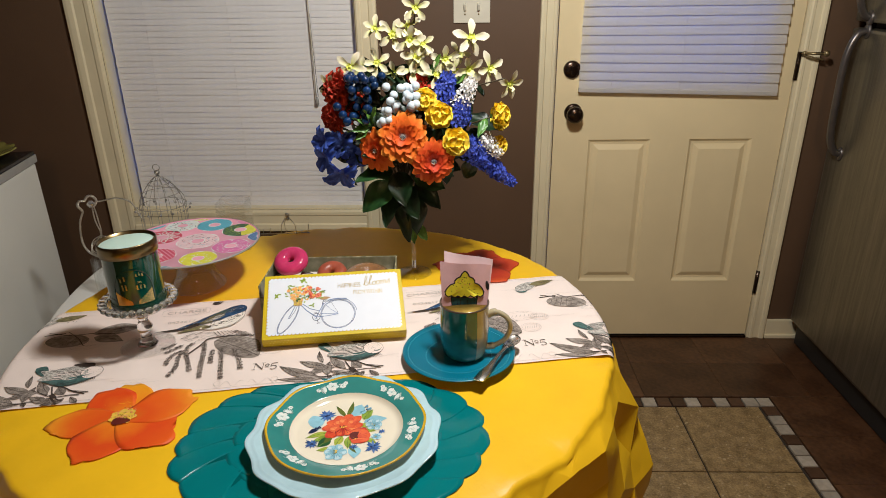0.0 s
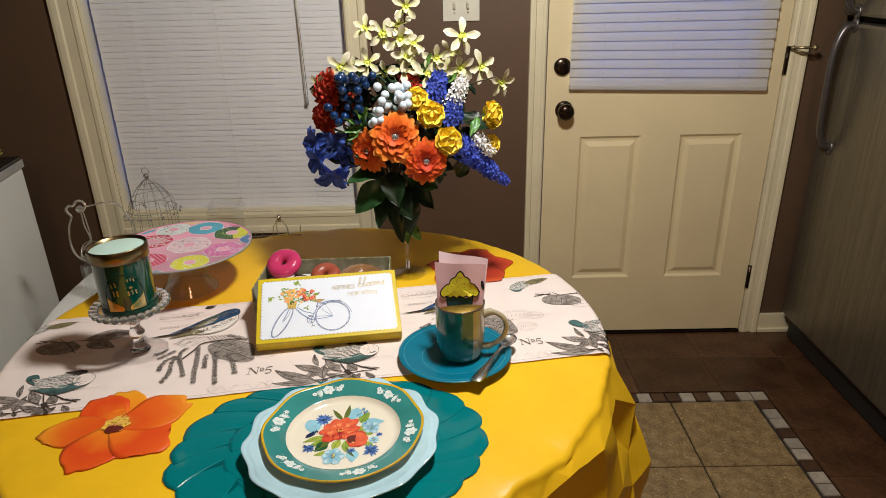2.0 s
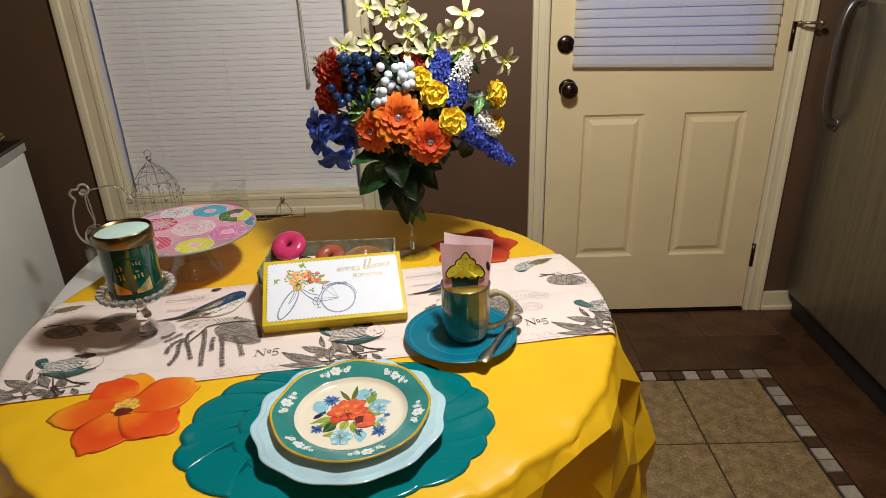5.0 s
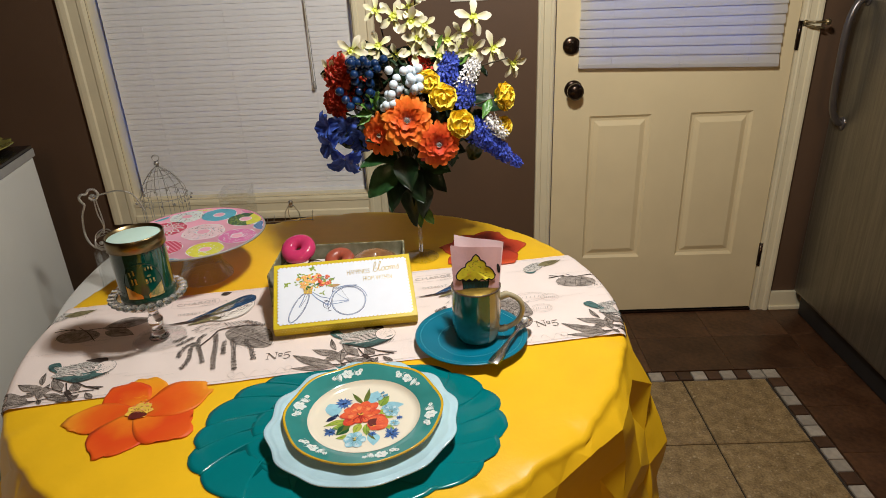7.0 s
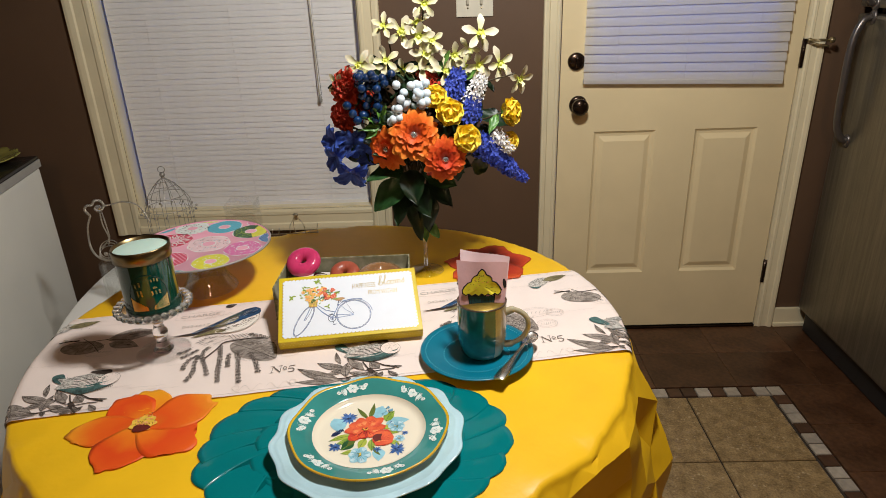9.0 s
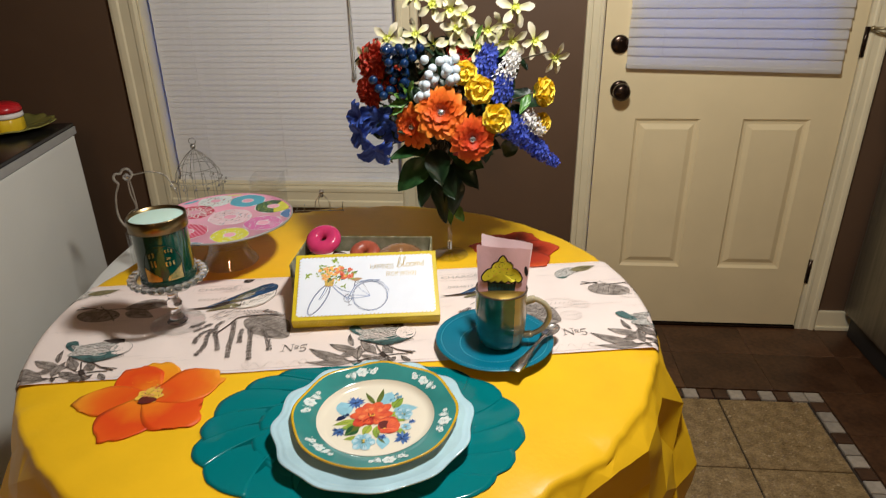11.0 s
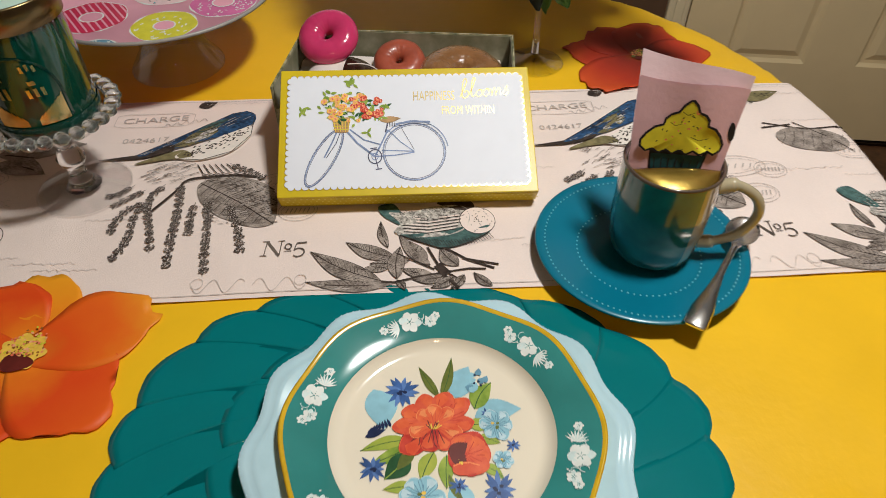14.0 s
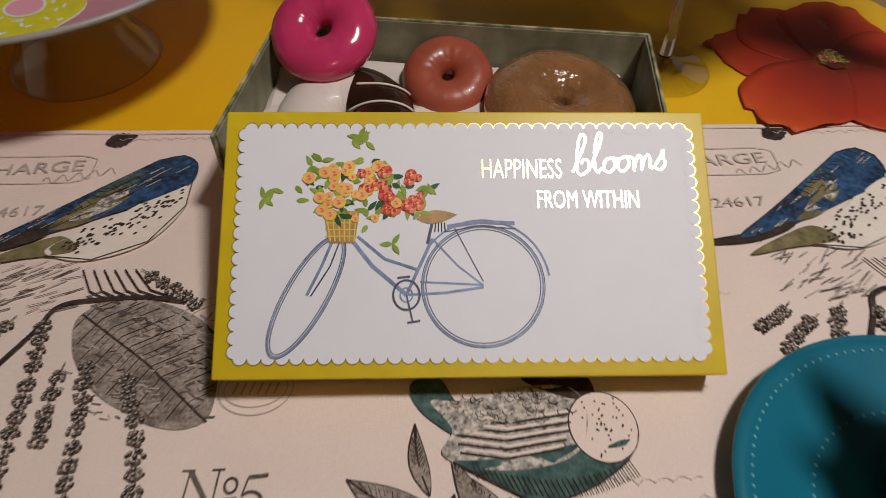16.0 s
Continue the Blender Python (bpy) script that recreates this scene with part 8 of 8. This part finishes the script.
for *at, size in ORCH:
    out = Vector(at) - Vector((0.21, 1.66, 1.16))
    d = Vector((out.x * 2.2, -0.75 + rnd(-0.2, 0.2), out.z * 1.2 + rnd(-0.4, 0.2)))
    orchid(at, d, 0.038 * size, rnd(0, 72))
for tip in ((0.234, 1.650, 1.395), (0.150, 1.660, 1.345), (0.349, 1.650, 1.322), (0.428, 1.620, 1.240), (0.034, 1.650, 1.225), (0.125, 1.660, 1.268)):
    bm = bmesh.new()
    t = Vector(tip)
    crest = HUB.lerp(t, 0.62) + Vector((0, 0.01, 0.055 if abs(t.x - 0.2) > 0.1 else 0.0))
    tube(bm, [Vector(p) - BASE for p in curve_pts([HUB, HUB.lerp(crest, 0.55), crest, t], 8)], 0.0017, 6)
    part("orchid_stem", bm, M["stem"], bouquet)


def iris(at, d, r, roll):
    bm = bmesh.new()
    for k in range(6):
        petal(bm, r * rnd(0.85, 1.1), r * 0.92, 60 * k + rnd(-16, 16), 10 + 34 * (k % 2), 0.001, 0.18, -0.36, 0, tip=0.8, ruffle=0.17, nu=9, nv=9, phase=k * 1.7, end=0.58)
    part("iris", bm, M["f_blue"], bouquet, "ruffled blue fabric iris", m=facing(at, d, roll))
    stem_to(at)


for at, d, r in (((0.020, 1.612, 1.110), (-0.8, -0.8, 0.2), 0.034), ((0.020, 1.612, 1.072), (-0.7, -0.9, -0.2), 0.033), ((0.052, 1.606, 1.034), (-0.2, -0.9, -0.6), 0.039), ((0.060, 1.618, 1.098), (-0.2, -1, 0.2), 0.034), ((0.092, 1.630, 1.070), (0.1, -0.9, -0.3), 0.030)):
    iris(at, d, r, rnd(0, 60))


def berries(spots, material, r, label, name):
    for at in spots:
        bm = bmesh.new()
        ball(bm, r, Vector(at) - BASE, seg=14, rings=10)
        part(name, bm, material, bouquet, label)


random.seed(21)
navy = [(0.106 + rnd(-0.034, 0.050), 1.595 + rnd(-0.02, 0.02), 1.236 + rnd(-0.026, 0.022)) for _ in range(20)] + [(0.082 + rnd(-0.026, 0.044), 1.590 + rnd(-0.015, 0.02), 1.183 + rnd(-0.026, 0.024)) for _ in range(13)]
berries(navy, M["b_navy"], 0.0098, "glossy navy berry", "navy_berry")
pale = [(0.196 + rnd(-0.036, 0.046), 1.575 + rnd(-0.015, 0.02), 1.213 + rnd(-0.030, 0.026)) for _ in range(22)] + [(0.160 + rnd(-0.012, 0.014), 1.572 + rnd(-0.008, 0.01), 1.166 + rnd(-0.018, 0.018)) for _ in range(6)]
berries(pale, M["b_white"], 0.0096, "matt pale blue berry", "pale_berry")
for at in ((0.10, 1.61, 1.23), (0.08, 1.60, 1.18), (0.19, 1.60, 1.21), (0.16, 1.585, 1.165)):
    stem_to(at)


def spike(a, b, r, n, material, name, label, size=0.0105):
    """A dense cone of small florets from a to b."""
    a, b = Vector(a) - BASE, Vector(b) - BASE
    d = (b - a).normalized()
    side1 = d.orthogonal().normalized()
    side2 = d.cross(side1)
    bm = bmesh.new()
    for i in range(n):
        t = (i + 0.5) / n
        rr = r * (1 - 0.55 * t) * (0.35 + 0.65 * min(1, 6 * t + 0.4))
        u = i * 2.39996
        nrm = (math.cos(u) * side1 + math.sin(u) * side2 + 0.35 * d).normalized()
        p = a + (b - a) * t + nrm * rr * rnd(0.7, 1.3)
        m = Matrix.Translation(p) @ nrm.to_track_quat("Z", "Y").to_matrix().to_4x4() @ pose(0, 0, 0, 0, 0, rnd(0, 90))
        s = size * rnd(0.8, 1.15)
        c = bm.verts.new(m @ Vector((0, 0, -0.001)))
        for k in range(4):
            q = math.tau * k / 4
            v = [bm.verts.new(m @ Vector((s * math.cos(q + e) * f, s * math.sin(q + e) * f, 0.0022 * f))) for e, f in ((-0.45, 0.75), (0, 1.1), (0.45, 0.75))]
            bm.faces.new((c, *v))
    tube(bm, [a, (a + b) / 2, b], [r * 0.3, r * 0.25, r * 0.1], 8)
    return part(name, bm, material, bouquet, label)


spike((0.335, 1.600, 1.104), (0.420, 1.578, 1.030), 0.027, 170, M["f_violet"], "blue_spike", "royal blue floret spike")
spike((0.318, 1.605, 1.145), (0.332, 1.590, 1.190), 0.026, 100, M["f_violet"], "blue_spike", "royal blue floret spike")
spike((0.285, 1.615, 1.190), (0.302, 1.602, 1.248), 0.024, 100, M["f_violet"], "blue_spike", "royal blue floret spike")
spike((0.322, 1.605, 1.175), (0.352, 1.595, 1.240), 0.022, 60, M["f_white"], "white_spike", "white floret spike", 0.0085)
spike((0.372, 1.582, 1.120), (0.412, 1.570, 1.080), 0.017, 40, M["f_white"], "white_spike", "white floret spike", 0.0075)
spike((0.428, 1.578, 1.026), (0.446, 1.572, 1.010), 0.012, 40, M["f_violet"], "blue_spike", "royal blue floret spike", 0.006)


def carnation(at, d, r, roll):
    bm = bmesh.new()
    for layer in range(4):
        for k in range(8):
            petal(bm, r * (1 - 0.16 * layer), r * 0.7, 45 * k + 22 * (layer % 2) + rnd(-9, 9), 12 + 19 * layer, 0.001, 0.15, -0.15, 0.002 * layer, tip=0.55, ruffle=0.18, nv=7, phase=k)
    part("carnation", bm, M["f_red"], bouquet, "ruffled red fabric carnation", m=facing(at, d, roll))
    stem_to(at)


carnation((0.058, 1.640, 1.222), (-0.6, -0.8, 0.3), 0.046, 0)
carnation((0.048, 1.636, 1.160), (-0.7, -0.8, 0.0), 0.042, 25)
carnation((0.082, 1.645, 1.185), (-0.3, -0.9, 0.1), 0.044, 40)
carnation((0.240, 1.655, 1.225), (0.0, -0.8, 0.5), 0.036, 10)


def green_leaf(at, d, length, width, roll, material, droop=-0.3):
    """A broad leaf with a raised midrib; d points along it from its base."""
    d = Vector(d).normalized()
    up = Vector((0, -0.6, 0.8))
    up = (up - d * up.dot(d)).normalized()
    side_ = up.cross(d)
    m = Matrix.Translation(Vector(at) - BASE) @ Matrix((d, side_, up)).transposed().to_4x4() @ pose(0, 0, 0, roll, 0, 0)
    bm = bmesh.new()
    nu, nv = 12, 8
    g = []
    for i in range(nu + 1):
        u = i / nu
        w = 0.5 * width * math.sin(math.pi * u ** 0.75) ** 0.8 if 0 < u < 1 else 0.0008
        g.append([bm.verts.new(m @ Vector((u * length, w * (2 * j / nv - 1), 0.22 * w * abs(2 * j / nv - 1) + droop * length * u * u + (0.0028 * math.sin(13 * u + 2 * abs(j - 4)) + 0.004 * math.sin(7 * u + 40 * length) * (1 if j > 4 else -0.6)) * abs(j - 4) / 4))) for j in range(nv + 1)])
    for p, q in zip(g, g[1:]):
        for j in range(nv):
            bm.faces.new((p[j], p[j + 1], q[j + 1], q[j])).smooth = True
    bmesh.ops.remove_doubles(bm, verts=bm.verts[:], dist=0.0002)
    return part("leaf", bm, material, bouquet)


random.seed(5)
for at, d, ln, w, roll in (((0.175, 1.600, 1.040), (-0.9, -0.3, 0.05), 0.085, 0.055, 10), ((0.170, 1.600, 1.010), (-0.8, -0.4, -0.55), 0.090, 0.060, -10), ((0.185, 1.600, 0.990), (-0.55, -0.5, -0.8), 0.085, 0.055, 20),
                           ((0.200, 1.610, 0.980), (-0.12, -0.5, -1), 0.110, 0.050, 35), ((0.215, 1.610, 0.985), (0.28, -0.5, -1), 0.100, 0.055, -20), ((0.225, 1.605, 1.010), (0.8, -0.4, -0.6), 0.085, 0.045, 0),
                           ((0.225, 1.600, 1.030), (0.7, -0.3, -0.2), 0.075, 0.050, 15), ((0.190, 1.590, 1.040), (0.1, -0.8, -0.7), 0.080, 0.055, 10), ((0.170, 1.605, 1.060), (-0.6, -0.5, 0.5), 0.07, 0.045, 0),
                           ((0.20, 1.60, 1.005), (0.25, -0.8, -0.7), 0.085, 0.055, 30), ((0.195, 1.62, 1.0), (-0.6, -0.1, -0.25), 0.10, 0.055, -25)):
    # Leaves that point down get the shaded copy, painting in shade from above.
    green_leaf(Vector(at) + Vector((-0.004, 0, 0)), d, ln, w * 1.04, roll, M["leaf_in_light"] if d[2] > -0.6 else M["leaf"])
for at, d, ln, w, roll in (((0.218, 1.615, 0.905), (0.45, -0.3, -0.55), 0.050, 0.028, 0), ((0.210, 1.612, 0.900), (0.1, -0.4, -0.8), 0.045, 0.022, 20), ((0.125, 1.590, 1.140), (-0.9, -0.5, 0.1), 0.052, 0.016, 0), ((0.125, 1.590, 1.145), (-0.6, -0.6, 0.6), 0.050, 0.014, 0),
                           ((0.130, 1.590, 1.150), (0.1, -0.6, 0.9), 0.050, 0.014, 0), ((0.130, 1.590, 1.145), (-0.2, -0.6, 1.0), 0.052, 0.014, 30), ((0.120, 1.590, 1.135), (-0.9, -0.5, -0.4), 0.040, 0.014, 0), ((0.385, 1.60, 1.155), (-0.4, -0.6, -0.6), 0.05, 0.02, 0),
                           ((0.26, 1.645, 1.24), (0.3, -0.3, 0.8), 0.06, 0.014, 0), ((0.30, 1.64, 1.21), (0.5, -0.3, 0.6), 0.06, 0.016, 0)):
    green_leaf(at, d, ln, w, roll, M["leaf_lt"], -0.15)
# Extra leaves, mostly hidden behind flowers, added to deepen the bouquet's cast shadow.
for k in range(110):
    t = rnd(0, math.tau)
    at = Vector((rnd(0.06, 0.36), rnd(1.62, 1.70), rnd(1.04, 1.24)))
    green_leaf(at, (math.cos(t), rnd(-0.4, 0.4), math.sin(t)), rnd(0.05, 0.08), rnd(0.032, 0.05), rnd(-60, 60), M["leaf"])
# Inner filler leaves use the shaded copy too, painting the bouquet's dark gaps.
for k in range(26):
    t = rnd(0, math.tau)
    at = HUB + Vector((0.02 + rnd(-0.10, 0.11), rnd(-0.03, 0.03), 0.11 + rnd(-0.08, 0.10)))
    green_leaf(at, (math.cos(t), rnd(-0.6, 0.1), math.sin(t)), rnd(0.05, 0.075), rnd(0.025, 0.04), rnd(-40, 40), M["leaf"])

# ---- floor pieces ----
def tile_mesh(name, w, d, h, material, bev=0.003):
    bm = bmesh.new()
    box(bm, (w, d, h), (0, 0, h / 2 - 0.008))
    top = [e for e in bm.edges if all(v.co.z > h / 2 - 0.008 for v in e.verts)]
    bmesh.ops.bevel(bm, geom=top, offset=bev, segments=1, affect="EDGES")
    me = bpy.data.meshes.new(name)
    bm.to_mesh(me)
    bm.free()
    me.materials.append(material)
    return me


P = 0.335
field = tile_mesh("tile", P - 0.005, P - 0.005, 0.008, M["tile"])
cut = tile_mesh("tile", 0.294, P - 0.005, 0.008, M["tile"])
X1, Y1 = 1.168, 2.137
for i in range(10):
    for j in range(13):
        o = new("tile", field if i else cut)
        o.parent = floor
        o.matrix_basis = pose(X1 - P * (i - 0.5) if i else X1 + 0.150, Y1 - P * (j + 0.5), 0, rnd(-0.06, 0.06), rnd(-0.06, 0.06), 180 * random.randrange(2))
mos = [tile_mesh("mosaic_tile", 0.048, 0.048, 0.008, M[k], 0.002) for k in ("mosaic_light", "mosaic_dark")]
MX, MY, MP = 1.501, Y1 + 0.030, 0.0525
for i in range(60):
    o = new("mosaic_tile", mos[0 if i in (0, 1, 3, 5, 8) or (i > 8 and i % 3) else 1])
    o.parent = floor
    o.matrix_basis = pose(MX - MP * i, MY, 0, 0, 0, 90 * random.randrange(4))
for i in range(1, 70):
    o = new("mosaic_tile", mos[1 if i % 3 == 1 else 0])
    o.parent = floor
    o.matrix_basis = pose(MX, MY - MP * i, 0, 0, 0, 90 * random.randrange(4))
dark = tile_mesh("dark_tile", 0.3052, 0.2252, 0.008, M["tile_dark"], 0.0007)
ROWS, SIDE = MY + 0.030, MX + 0.030
spots = [(2.45 - 0.306 * i, ROWS + 0.113 + 0.226 * j) for i in range(16) for j in range(2)]
spots += [(SIDE + 0.153 + 0.306 * i, ROWS - 0.113 - 0.226 * j) for i in range(3) for j in range(16)]
for x, y in spots:
    o = new("dark_tile", dark)
    o.parent = floor
    o.matrix_basis = pose(x, y, 0, 0, 0, 180 * random.randrange(2))
